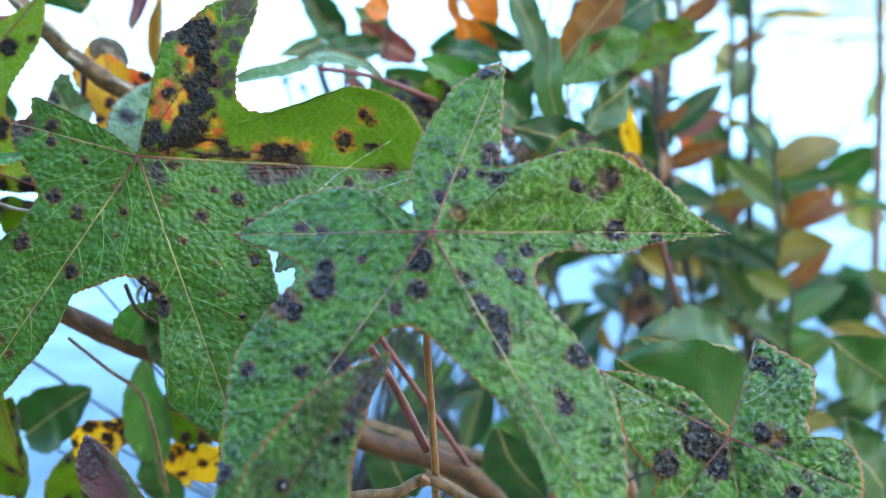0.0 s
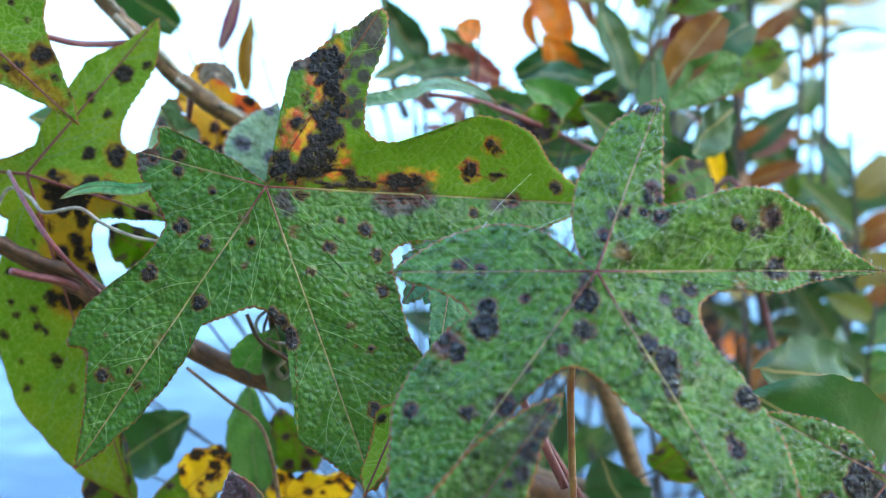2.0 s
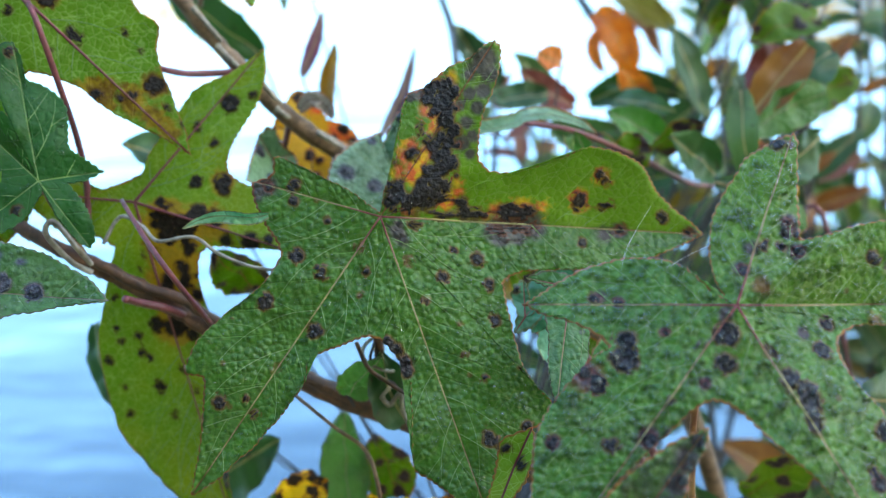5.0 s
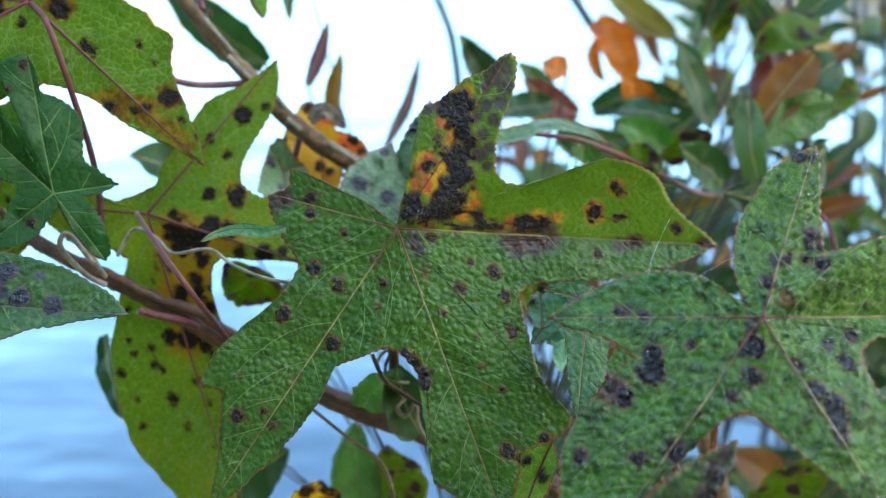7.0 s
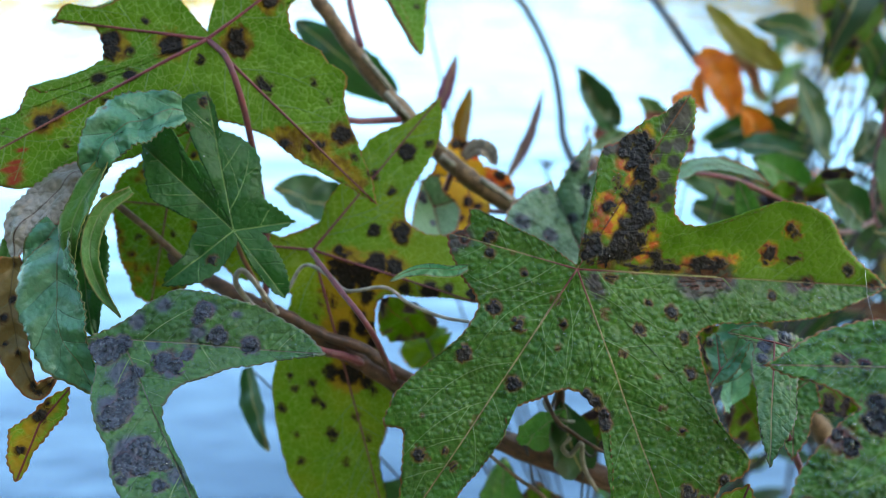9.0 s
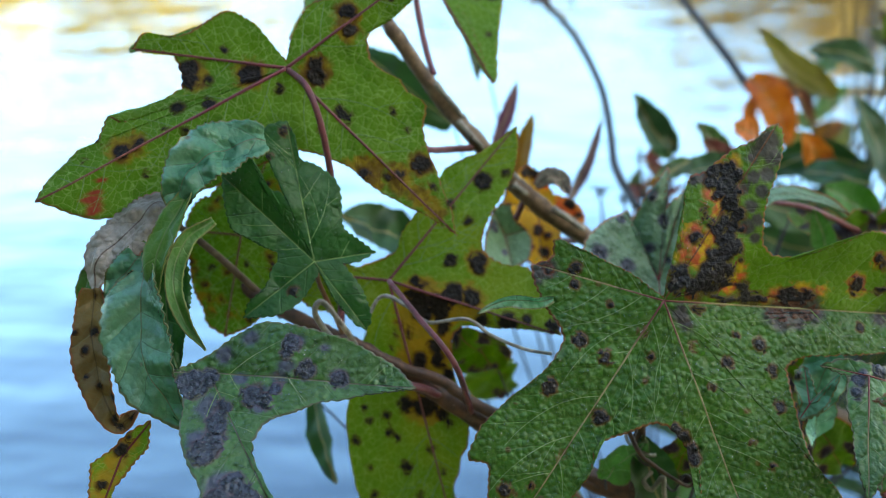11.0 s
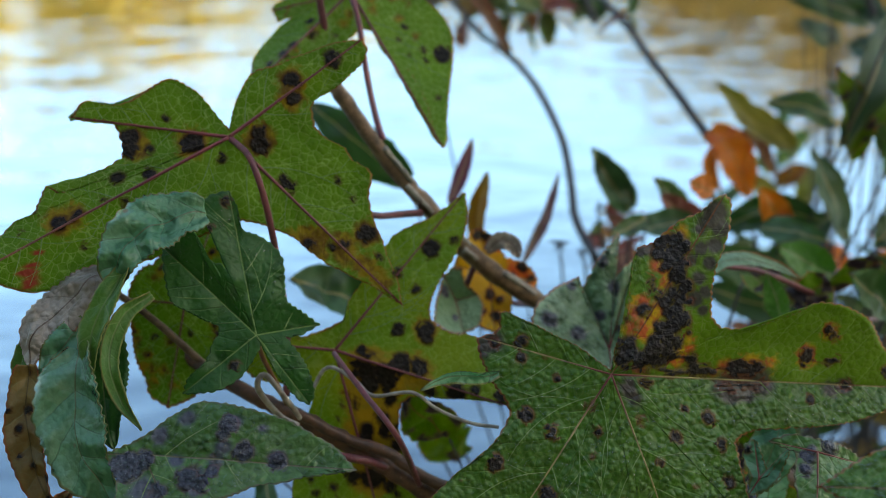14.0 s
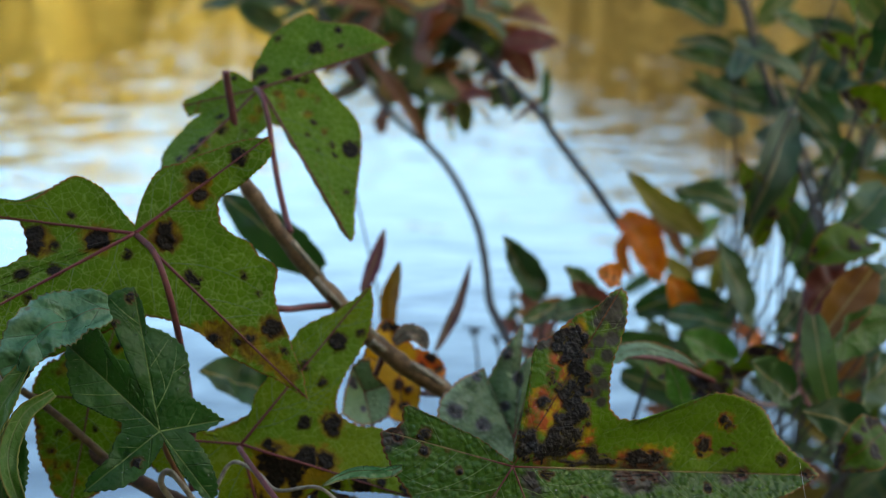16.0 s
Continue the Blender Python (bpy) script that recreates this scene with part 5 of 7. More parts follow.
LOBE_FRONT = dict(
    at=(-0.0257, 0.1939, 1.3418, 54.0, 1.0, 4.0),
    lobes=[
        (-122.6, 24.9, 0.0, ((0.162, -9.2), (0.363, -10.0), (0.578, -9.4), (0.835, -7.3)), ((0.69, -10.6), (0.296, -11.7), (0.003, -8.6))),
        (51.0, 24.5, 0.0, ((0.431, -4.4), (0.614, -2.8), (0.852, -1.9)), ((0.782, -3.2), (0.537, -5.7), (0.272, -7.8))),
    ],
    sinus=[(137.4, 8.7), (12.7, 9.3)],
    spots=[(9.3, 8.2, 1.3), (11.1, 11.1, 1.1), (-6.8, -7.5, 1.5), (4.0, 1.6, 0.9)],
    patches=[],
    # the bluish wet sheen near the tip is painted in by these blobs
    bruise_sheen_blobs=[(10.5, 12.3, 3.3), (8.7, 7.8, 3.0), (6.8, 3.2, 2.0), (13.0, 16.2, 1.7)],
)
PURPLE_TIP = dict(
    at=(-0.0719, 0.2176, 1.2968, 77.6, -6.0, -25.4),
    lobes=[
        (123.4, 26.7, -0.0, (0, 3.2, 5.9, 7.6, 6.8, 5.9, 3.3), (11.5, 11.3, 10.9, 10.4, 8.9, 7.4, 4.7)),
        (-16.5, 17.5, 5.0, (0, 0, 8.2, 8.0, 7.9, 7.7, 4.7), (10.9, 11.9, 9.8, 7.7, 5.6, 3.5, 1.6)),
    ],
    sinus=[(138.7, 7.2), (34.7, 10.6)],
    spots=[(-15.2, 19.0, 3.6), (-13.0, 15.0, 3.9), (-10.0, 18.6, 3.2)],
    patches=[],
    bruise_sheen_blobs=[(-13.0, 17.0, 9.0), (-8.0, 12.0, 8.0), (-15.0, 21.0, 6.0)],
)
TORN = dict(
    at=(-0.0791, 0.3439, 1.3388, 49.5, -0.3, 1.1),
    lobes=[
        (110.6, 24.7, -2.2, ((0.473, 21.2), (0.763, 17.6), (0.895, 12.1), (0.955, 7.2)), ()),
        (83.6, 35.9, 2.2, ((0.604, 8.2), (0.715, 6.5), (0.851, 3.5)), ((0.869, -0.2), (0.743, -0.5))),
        (72.4, 31.2, -1.3, ((0.796, 3.0), (0.881, 1.3)), ((0.835, 4.7), (0.579, 8.8), (0.276, 10.7))),
        (-92.1, 13.6, 7.3, ((0.419, 10.1),), ((0.894, 10.8), (0.638, 17.3))),
    ],
    sinus=[(-169.3, 22.8), (112.2, 19.8), (83.0, 22.4), (-2.7, 12.2)],
    spots=[(-18.8, 9.0, 1.0), (-17.1, 7.0, 0.8), (-10.6, 4.0, 0.8), (-1.4, 26.1, 0.8), (-2.7, 10.7, 0.7), (1.8, 20.1, 1.0), (2.6, 17.5, 0.7), (3.3, 6.4, 0.8)],
    patches=[],
    bruise_sheen_blobs=[(-18.4, 8.4, 3.0), (-9.6, 4.4, 2.5), (-1.3, 26.9, 2.1), (-2.4, 10.2, 1.8), (1.7, 18.7, 2.0), (-10.8, 20.1, 1.8)],
)
EMBER = dict(
    at=(-0.1141, 0.3911, 1.339, 57.5, 6.4, 11.5),
    lobes=[
        (103.9, 17.1, 0.8, ((0.944, 3.5),), ((0.821, 3.5), (0.581, 5.2))),
        (-2.6, 17.3, -1.7, ((0.584, 6.0), (0.857, 3.7)), ((0.917, 3.7), (0.66, 3.7))),
        (-88.5, 19.0, 3.0, ((0.668, 6.0), (0.906, 4.3)), ((0.911, 4.5), (0.728, 5.5))),
        (164.8, 13.7, 2.5, ((0.489, 7.3), (0.798, 3.6)), ((0.985, 4.1),)),
    ],
    sinus=[(134.0, 14.1), (53.2, 8.6), (-42.0, 10.1), (-120.4, 11.2)],
    spots=[(-4.1, 14.4, 2.5), (-1.0, 13.6, 2.1), (5.2, 10.9, 1.9), (11.4, 3.4, 2.1), (14.6, -0.4, 1.7), (-0.4, -6.0, 2.1), (-3.9, -12.0, 1.9), (1.3, -13.7, 2.1), (2.7, -7.8, 1.3), (10.4, 8.3, 1.7), (-7.3, 7.4, 1.7), (8.3, 0.3, 1.7)],
    patches=[(12.5, 2.5, 7.6), (2.1, 11.8, 4.2)],
)
BLUISH = dict(
    at=(-0.1258, 0.3784, 1.3365, 52.1, 8.1, 11.8),
    lobes=[
        (123.9, 9.3, 3.4, ((0.379, 6.7),), ((1.011, 3.1),)),
        (15.1, 7.5, 2.0, ((0.497, 3.9),), ((0.97, 4.0),)),
        (-84.3, 12.0, 5.2, ((0.868, 4.6),), ((0.95, 5.1),)),
    ],
    sinus=[(-136.1, 12.9), (89.7, 9.3), (-43.8, 9.9)],
    spots=[(-4.9, 2.2, 0.5), (-3.6, 1.3, 0.3)],
    patches=[],
    bruise_sheen_blobs=[(-4.9, 2.4, 2.3), (-1.1, -6.4, 1.3)],
)
BROWN_BACK = dict(
    at=(-0.2079, 0.3467, 1.3511, 58.7, 1.6, 4.2),
    lobes=[
        (72.6, 27.5, -0.2, (0, 0, 11.6, 10.0, 7.8, 4.8, 2.2), (16.3, 15.3, 14.2, 12.9, 9.4, 5.8, 2.6)),
        (-97.6, 31.3, 4.1, (16.4, 15.5, 14.7, 13.8, 11.8, 9.1, 4.9), (0, 0, 0, 0, 0, 0, 5.8)),
        (174.9, 17.3, 1.2, (0, 0, 0, 0, 19.1, 14.1, 6.4), (0, 0, 0, 0, 0, 9.7, 7.1)),
    ],
    sinus=[(130.8, 15.8), (-11.4, 17.6), (-116.1, 25.1)],
    spots=[(-15.4, -8.3, 0.6), (-11.1, -15.3, 0.8), (-9.0, -19.4, 0.6), (-5.5, -19.9, 0.6), (-3.6, -11.3, 0.8), (-7.5, 10.6, 0.6), (9.1, -6.4, 0.8), (9.9, -9.2, 0.8), (8.1, 16.0, 0.6), (-8.5, -10.1, 0.6), (2.0, -8.7, 0.6), (2.9, -26.1, 0.6), (-12.9, -12.2, 0.4), (7.9, -25.4, 0.8)],
    patches=[(-15.6, -8.0, 1.8), (-14.6, -10.9, 1.6), (-11.1, -15.1, 1.8), (-9.4, -19.0, 2.0), (-6.0, -20.2, 2.0), (-11.8, -19.0, 1.6), (-3.8, -11.3, 1.4), (-7.6, 9.9, 1.8), (-9.3, 8.1, 1.4), (8.8, -6.1, 1.6), (9.7, -9.0, 1.4), (8.4, 15.6, 1.6), (11.9, 14.4, 1.4), (2.5, -25.8, 1.4), (7.5, -25.2, 1.6), (-2.5, -24.4, 1.2), (-8.4, -23.3, 1.4)],
)
YELLOW_SMALL = dict(
    at=(-0.2284, 0.2708, 1.3229, 57.1, 7.4, 12.8),
    lobes=[
        (52.1, 12.3, -2.3, (3.0, 2.9, 2.7, 2.6, 2.1, 1.3, 0.6), (3.7, 3.7, 3.8, 3.6, 2.7, 1.7, 0.7)),
        (-109.3, 16.1, 2.3, (2.8, 2.1, 1.5, 1.3, 1.3, 1.2, 0.5), (6.4, 6.5, 5.8, 5.1, 4.5, 3.3, 1.5)),
    ],
    sinus=[(117.4, 3.4), (-53.1, 3.8)],
    spots=[(-4.6, -6.7, 1.4), (-0.1, 2.2, 2.0), (1.9, 5.2, 1.1)],
    patches=[(-4.0, -5.5, 3.4), (-1.5, -1.0, 3.0), (1.5, 3.5, 3.0), (-5.0, -10.5, 2.8)],
)
FOLD_SMALL = dict(
    at=(-0.0485, 0.2425, 1.3157, 50.7, -12.9, -14.3),
    lobes=[
        (66.8, 11.4, -2.6, (0, 5.3, 5.6, 5.3, 3.9, 2.4, 1.1), (4.5, 4.4, 4.3, 4.2, 3.0, 1.9, 0.9)),
        (-106.4, 14.3, 6.1, (4.1, 3.5, 3.0, 2.4, 1.8, 1.1, 0.5), (3.9, 3.7, 3.6, 3.4, 3.1, 2.0, 0.9)),
    ],
    sinus=[(130.7, 5.6), (-36.4, 4.8)],
    spots=[(-1.5, 4.9, 1.1), (2.1, 1.4, 1.5)],
    patches=[],
)
WET_RIGHT = dict(
    at=(-0.0327, 0.2839, 1.3436, 49.8, 3.8, 6.0),
    lobes=[
        (163.7, 11.6, -5.5, (0, 0, 0, 1.0, 0.8, 0.5, 0.2), (3.7, 3.5, 3.3, 3.1, 2.4, 1.5, 0.7)),
        (-12.1, 17.5, -4.3, (0, 3.4, 3.1, 2.8, 2.1, 1.3, 0.6), (0, 0, 0, 6.6, 4.8, 3.0, 1.3)),
        (-100.3, 33.6, 6.6, (0, 6.8, 6.8, 6.8, 5.5, 3.6, 1.6), (5.6, 5.0, 4.3, 3.8, 3.4, 2.6, 1.2)),
    ],
    sinus=[(177.6, 5.1), (25.3, 5.9), (-63.1, 11.4)],
    spots=[(-2.8, -1.4, 1.8), (-4.0, -4.4, 2.0), (-1.3, 0.1, 1.3), (3.8, 1.7, 2.5)],
    patches=[],
)
LEAFLET_PALE = dict(
    at=(-0.0438, 0.2929, 1.3285, 50.6, -9.5, -9.9),
    lobes=[
        (93.5, 10.8, -2.4, (2.4, 2.7, 3.1, 3.4, 3.4, 3.0, 2.5), (2.5, 2.2, 1.9, 1.6, 1.2, 0.7, 0.3)),
        (44.5, 14.4, -0.1, (-1.1, -1.0, -0.9, -0.9, -0.8, -0.7, -0.3), (3.7, 3.3, 2.7, 2.2, 1.6, 1.0, 0.4)),
        (-126.1, 5.5, -0.3, (0, 3.1, 2.5, 2.0, 1.4, 0.9, 0.4), (2.1, 1.8, 1.6, 1.4, 1.1, 0.7, 0.3)),
    ],
    sinus=[(158.2, 2.3), (17.3, 2.4), (-57.2, 3.7)],
    spots=[(-2.4, 8.0, 0.9)],
    patches=[],
)
SHADE_MID = dict(
    at=(-0.0175, 0.3076, 1.3116, 45.0, -8.8, -8.3),
    lobes=[
        (35.0, 8.4, 0.0, (3.8, 4.0, 4.1, 4.2, 4.0, 2.5, 1.1), (8.7, 8.8, 7.3, 5.8, 4.2, 2.6, 1.2)),
        (-95.5, 20.9, 4.7, (0, 0, 5.0, 4.6, 4.0, 2.5, 1.1), (4.8, 5.2, 4.7, 4.3, 3.8, 2.4, 1.1)),
    ],
    sinus=[(113.8, 3.7), (-56.6, 8.7)],
    spots=[],
    patches=[],
)


# ---- stems ----
def stem(name, points, radius, tip, material, label, category="stem", rough=0.15, sides=10):
    root = thing(name, label, category, Matrix.Translation(points[0]))
    base = Vector(points[0])
    part("bark", tube_bm([Vector(p) - base for p in points], radius, tip, 8, sides, rough), material, root)
    return root


MAIN = [(-0.165, 0.392, 1.406), (-0.150, 0.387, 1.385), (-0.136, 0.383, 1.369), (-0.119, 0.380, 1.351), (-0.097, 0.383, 1.333), (-0.065, 0.383, 1.309), (-0.023, 0.379, 1.275), (0.03, 0.37, 1.22), (0.10, 0.40, 0.90), (0.14, 0.50, 0.10)]
LOW = [(-0.225, 0.354, 1.340), (-0.201, 0.335, 1.336), (-0.184, 0.325, 1.332), (-0.170, 0.322, 1.326), (-0.153, 0.321, 1.316), (-0.136, 0.319, 1.305), (-0.106, 0.316, 1.288), (-0.067, 0.314, 1.272), (-0.028, 0.310, 1.252), (0.03, 0.31, 1.20), (0.09, 0.36, 0.90), (0.13, 0.48, 0.10)]
main_stem = stem("branch", MAIN, 0.0023, 0.0042, M_BARK, "brown woody branch with pale flecks and ridged bark", "branch", 0.3)
low_stem = stem("branch", LOW, 0.0019, 0.0044, M_REDBARK, "red-brown woody vine stem running behind the leaves", "branch", 0.3)
# corky ridges and leaf scars on the branches
for k, f in enumerate((1.4, 2.5, 3.4, 4.5, 5.3, 6.2)):
    i = int(f)
    a, b = Vector(LOW[i]), Vector(LOW[i + 1])
    p = a.lerp(b, f - i) + TOWARDS * 0.0012
    d = (b - a).normalized()
    line = [p + d * s * 0.005 + Vector((0, 0, 0.0008 * math.sin(2 * s + k))) for s in (-1, -0.3, 0.4, 1)]
    part("bark_ridge", tube_bm([q - Vector(LOW[0]) for q in line], 0.0010, 0.0006, 5, 6, 0.5), M_BARK, low_stem.children[0])
for k, f in enumerate((1.3, 2.0, 2.5, 3.1, 3.6)):
    i = int(f)
    a, b = Vector(MAIN[i]), Vector(MAIN[i + 1])
    p = a.lerp(b, f - i)
    d = (b - a).normalized()
    line = [p + d * s * 0.007 + TOWARDS * (0.0022 + 0.0006 * math.sin(3 * s + k)) + Vector((0.0012 * (-1) ** k, 0, 0.001)) for s in (-1, -0.4, 0.3, 1)]
    part("bark_ridge", tube_bm([q - Vector(MAIN[0]) for q in line], 0.0011, 0.0007, 5, 6, 0.5), M_TENDRIL, main_stem.children[0])


# ---- the leaves ----
STRIP = [(-0.1146, 0.3003, 1.3563), (-0.1196, 0.2972, 1.3569), (-0.1258, 0.2939, 1.3593), (-0.1311, 0.2898, 1.3601), (-0.1352, 0.2869, 1.3589)]
for under in (UPPER, SPOTTED, TRUMPET, BROWN_BACK):
    under["veins"] = (7.0, 2)
SECOND["ribless"] = (1,)
DEWY["ribless"] = (0, 1, 2)
FRONT["veins"] = (9.0, 2)
SECOND["tilt"] = [(30, 16, 0.10)]
SECOND["yellowed"] = [(-2.0, 57.0, 0.9), (57.0, 110.0, 0.5)]
FRONT["yellowed"] = [(2.4, 67.0, 0.2), (67.0, 120.0, 0.45)]
FRONT["tilt"] = [(30, 14, 0.12)]
lobed_leaf("leaf", FRONT, M_DEWY, "dew-covered green five-lobed leaf with black tar spots", sag=0.05, wave=1.5, seed=1.7, drops=(3800, 0.00025, 0.0009, 3), per_side=130, rings=32, teeth=0.45,
                   petiole=[(-0.003, 0.231, 1.371), (-0.003, 0.243, 1.351), (-0.004, 0.249, 1.331), (-0.003, 0.248, 1.310), (-0.002, 0.245, 1.294), (-0.002, 0.250, 1.280), (-0.001, 0.262, 1.266)], petiole_material=M_PETIOLE_G)
second = lobed_leaf("leaf", SECOND, M_SECOND, "wet green lobed leaf with an orange and black blotched lobe", sag=0.05, wave=1.5, seed=4.1, drops=(2600, 0.00022, 0.0006, 4), per_side=130, rings=32, teeth=0.45, petiole=[(-0.087, 0.313, 1.33)])
fold = ribbon_mesh([second.matrix_world.inverted() @ Vector(p) for p in STRIP], 0.0042, (0.0, -0.5, 0.9), 0.5, 3.0)
fold.materials.append(M_TEAL)
folded = new("folded_lobe", fold)
folded.parent = second
tagged(folded, "silvery wet folded lobe")
upper = lobed_leaf("leaf", UPPER, M_UNDER, "yellow-green leaf underside with red veins and black spots", sag=-0.04, wave=1.2, seed=7.3, rib_material=M_RIB_RED, rib=0.0006,
                   petiole=[(-0.190, 0.345, 1.405), (-0.184, 0.337, 1.403), (-0.180, 0.332, 1.395), (-0.178, 0.333, 1.381), (-0.177, 0.338, 1.362), (-0.176, 0.337, 1.346), (-0.176, 0.329, 1.330)])
fold = ribbon_mesh([upper.matrix_world.inverted() @ Vector(p) for p in [(-0.2373, 0.3517, 1.408), (-0.2314, 0.3543, 1.4107), (-0.2248, 0.3554, 1.4104), (-0.2174, 0.3594, 1.4136)]], 0.0036, (0.0, -0.5, 0.9), 0.5, 5.0)
fold.materials.append(M_PALE)
folded = new("folded_lobe", fold)
folded.parent = upper
tagged(folded, "grey-green turned-up lobe tip")
lobed_leaf("leaf", SPOTTED, M_YELLOW, "yellowing leaf underside covered in black blotches", sag=-0.04, wave=1.0, seed=2.9, rib_material=M_RIB_RED, rib=0.0005,
                     petiole=[(-0.1605, 0.3197, 1.3506), (-0.1516, 0.3058, 1.3468), (-0.1412, 0.2952, 1.3384), (-0.136, 0.319, 1.305)], petiole_radius=0.0009)
lobed_leaf("leaf", IVY, M_DARK, "small dark green glossy lobed leaf", sag=0.08, wave=1.6, seed=9.2, drops=(260, 0.0003, 0.0006, 9),
                 petiole=[(-0.181, 0.313, 1.360), (-0.180, 0.317, 1.350), (-0.176, 0.321, 1.336), (-0.174, 0.326, 1.324)], petiole_material=M_PETIOLE_G, petiole_radius=0.0008, rib_material=M_VEIN_TOP, rib=0.00018)
dewy = lobed_leaf("leaf", DEWY, M_PALE, "grey-green dewy leaf with blue-black blotches", sag=0.06, wave=1.4, seed=5.5, rib_material=M_VEIN_TOP, drops=(2400, 0.0002, 0.0005, 5), petiole=[(-0.1585, 0.303, 1.3273), (-0.155, 0.3109, 1.3208), (-0.15, 0.3162, 1.3159), (-0.1462, 0.3189, 1.3122)], petiole_radius=0.0014)
lobed_leaf("leaf", TRUMPET, M_UNDER, "backlit green leaf underside with pale veins and dark spots", sag=-0.10, wave=1.0, seed=3.3, rib_material=M_RIB_RED, rib=0.00045,
                     petiole=[(-0.1635, 0.424, 1.428), (-0.1606, 0.417, 1.4267), (-0.1582, 0.411, 1.4207), (-0.1567, 0.406, 1.4125), (-0.1546, 0.4, 1.4027), (-0.1518, 0.393, 1.3935), (-0.1498, 0.3885, 1.3893)])
low = lobed_leaf("leaf", LOW_LEAF, M_DEWY, "wet green leaf with raised black tar spots", sag=0.10, wave=1.0, seed=8.8, drops=(1500, 0.0003, 0.0010, 6), petiole=[(0.05, 0.26, 1.2)])
lobed_leaf("leaf", LOBE_FRONT, M_DEWY, "small dewy green leaf tip with black spots and a painted bluish sheen", sag=0.12, wave=0.6, seed=6.1, drops=(1000, 0.0003, 0.0010, 7), petiole=[(-0.034, 0.235, 1.286)])
lobed_leaf("leaf", PURPLE_TIP, M_PURPLE, "curled leaf with a purple-black wet tip", sag=0.2, wave=0.8, seed=2.2)
lobed_leaf("leaf", TORN, M_PALE_SHEEN, "torn pale grey-green leaf beaded with dew", sag=0.10, wave=1.4, seed=5.9, drops=(1100, 0.0003, 0.0008, 8), petiole=[(-0.065, 0.383, 1.309)])
arch = thing("leaf", "arching pale leaf beaded with dew, its tip hanging", "leaf", Matrix.Translation((-0.066, 0.365, 1.3517)), group="sweetgum leaves")
bent = ribbon_mesh([Vector(p) - arch.matrix_world.translation for p in [(-0.066, 0.365, 1.3517), (-0.0463, 0.366, 1.3554), (-0.0418, 0.366, 1.3578), (-0.036, 0.366, 1.3585), (-0.03, 0.365, 1.358), (-0.0241, 0.363, 1.3569), (-0.019, 0.3595, 1.3548)]], 0.0075, (0.0, -0.35, 0.95), 0.35, 3.4)
bent.materials.append(M_PALE_SHEEN)
new("blade", bent).parent = arch
lobed_leaf("leaf", EMBER, M_EMBER, "crumpled yellow and orange leaf with black spots", sag=0.1, wave=1.8, seed=3.9, petiole=[(-0.097, 0.383, 1.333)])
lobed_leaf("leaf", BLUISH, M_PALE_SHEEN, "small curled grey-blue leaf beside the branch", sag=0.2, wave=1.4, seed=4.7, petiole=[(-0.119, 0.38, 1.351)])
lobed_leaf("leaf", BROWN_BACK, M_UNDER, "yellow-green leaf with brown scorched patches", sag=-0.08, wave=1.4, seed=7.7, petiole=[(-0.201, 0.335, 1.336)])
lobed_leaf("leaf", YELLOW_SMALL, M_YELLOW, "small yellow-brown hanging leaf with a dark spot", sag=0.1, wave=0.6, seed=8.1)
lobed_leaf("leaf", FOLD_SMALL, M_YELLOW, "small folded yellow-green leaf", sag=0.2, wave=0.8, seed=1.9)
lobed_leaf("leaf", WET_RIGHT, M_PALE, "wet green leaf with a bluish sheen and black spots", sag=0.15, wave=1.2, seed=6.6, petiole=[(0.03, 0.31, 1.2)])
lobed_leaf("leaf", LEAFLET_PALE, M_TEAL, "small pale green young leaf on the branch", sag=0.15, wave=0.5, seed=2.5)
lobed_leaf("leaf", SHADE_MID, M_DEWY, "small green leaf hanging behind", sag=0.1, wave=0.7, seed=3.1)


# ---- twigs, stalks and tendrils ----
def twig(points, radius, tip, material, label, category="twig", rough=0.1):
    return stem("twig" if category == "twig" else category, points, radius, tip, material, label, category, rough, 8)


twig([(-0.172, 0.414, 1.436), (-0.171, 0.416, 1.425), (-0.169, 0.415, 1.411), (-0.166, 0.405, 1.400)], 0.0013, 0.0013, M_PETIOLE, "broken pink-red leaf stalk on the branch", "stalk")
twig([(-0.018, 0.248, 1.329), (-0.012, 0.252, 1.313), (-0.004, 0.247, 1.297)], 0.0011, 0.0013, M_PETIOLE, "red-brown leaf stalk on the twig", "stalk")
twig([(-0.034, 0.235, 1.286), (-0.024, 0.237, 1.290), (-0.012, 0.239, 1.290), (-0.004, 0.244, 1.290), (0.007, 0.244, 1.283), (0.025, 0.246, 1.266), (0.05, 0.26, 1.20), (0.10, 0.38, 0.90), (0.12, 0.48, 0.10)], 0.0012, 0.0022, M_BARK, "brown twig with a bud at its joint")
twig([(-0.030, 0.357, 1.219), (-0.005, 0.353, 1.212), (0.024, 0.349, 1.205), (0.045, 0.342, 1.192), (0.08, 0.36, 1.10), (0.11, 0.48, 0.10)], 0.003, 0.0035, M_BARK, "thick brown twig below the leaves")
twig([(-0.111, 0.299, 1.297), (-0.099, 0.294, 1.289), (-0.090, 0.291, 1.283), (-0.086, 0.286, 1.274), (-0.084, 0.284, 1.25)], 0.0005, 0.0007, M_BARK, "thin brown dry twig")
twig([(-0.137, 0.381, 1.367), (-0.145, 0.377, 1.368), (-0.151, 0.367, 1.372), (-0.160, 0.361, 1.377)], 0.0013, 0.0010, M_PETIOLE, "short red leaf stalk on the branch", "stalk")
twig([(-0.226, 0.340, 1.358), (-0.218, 0.339, 1.352), (-0.206, 0.337, 1.341), (-0.194, 0.332, 1.331)], 0.0011, 0.0012, M_BARK, "thin brown twig behind the small leaf")
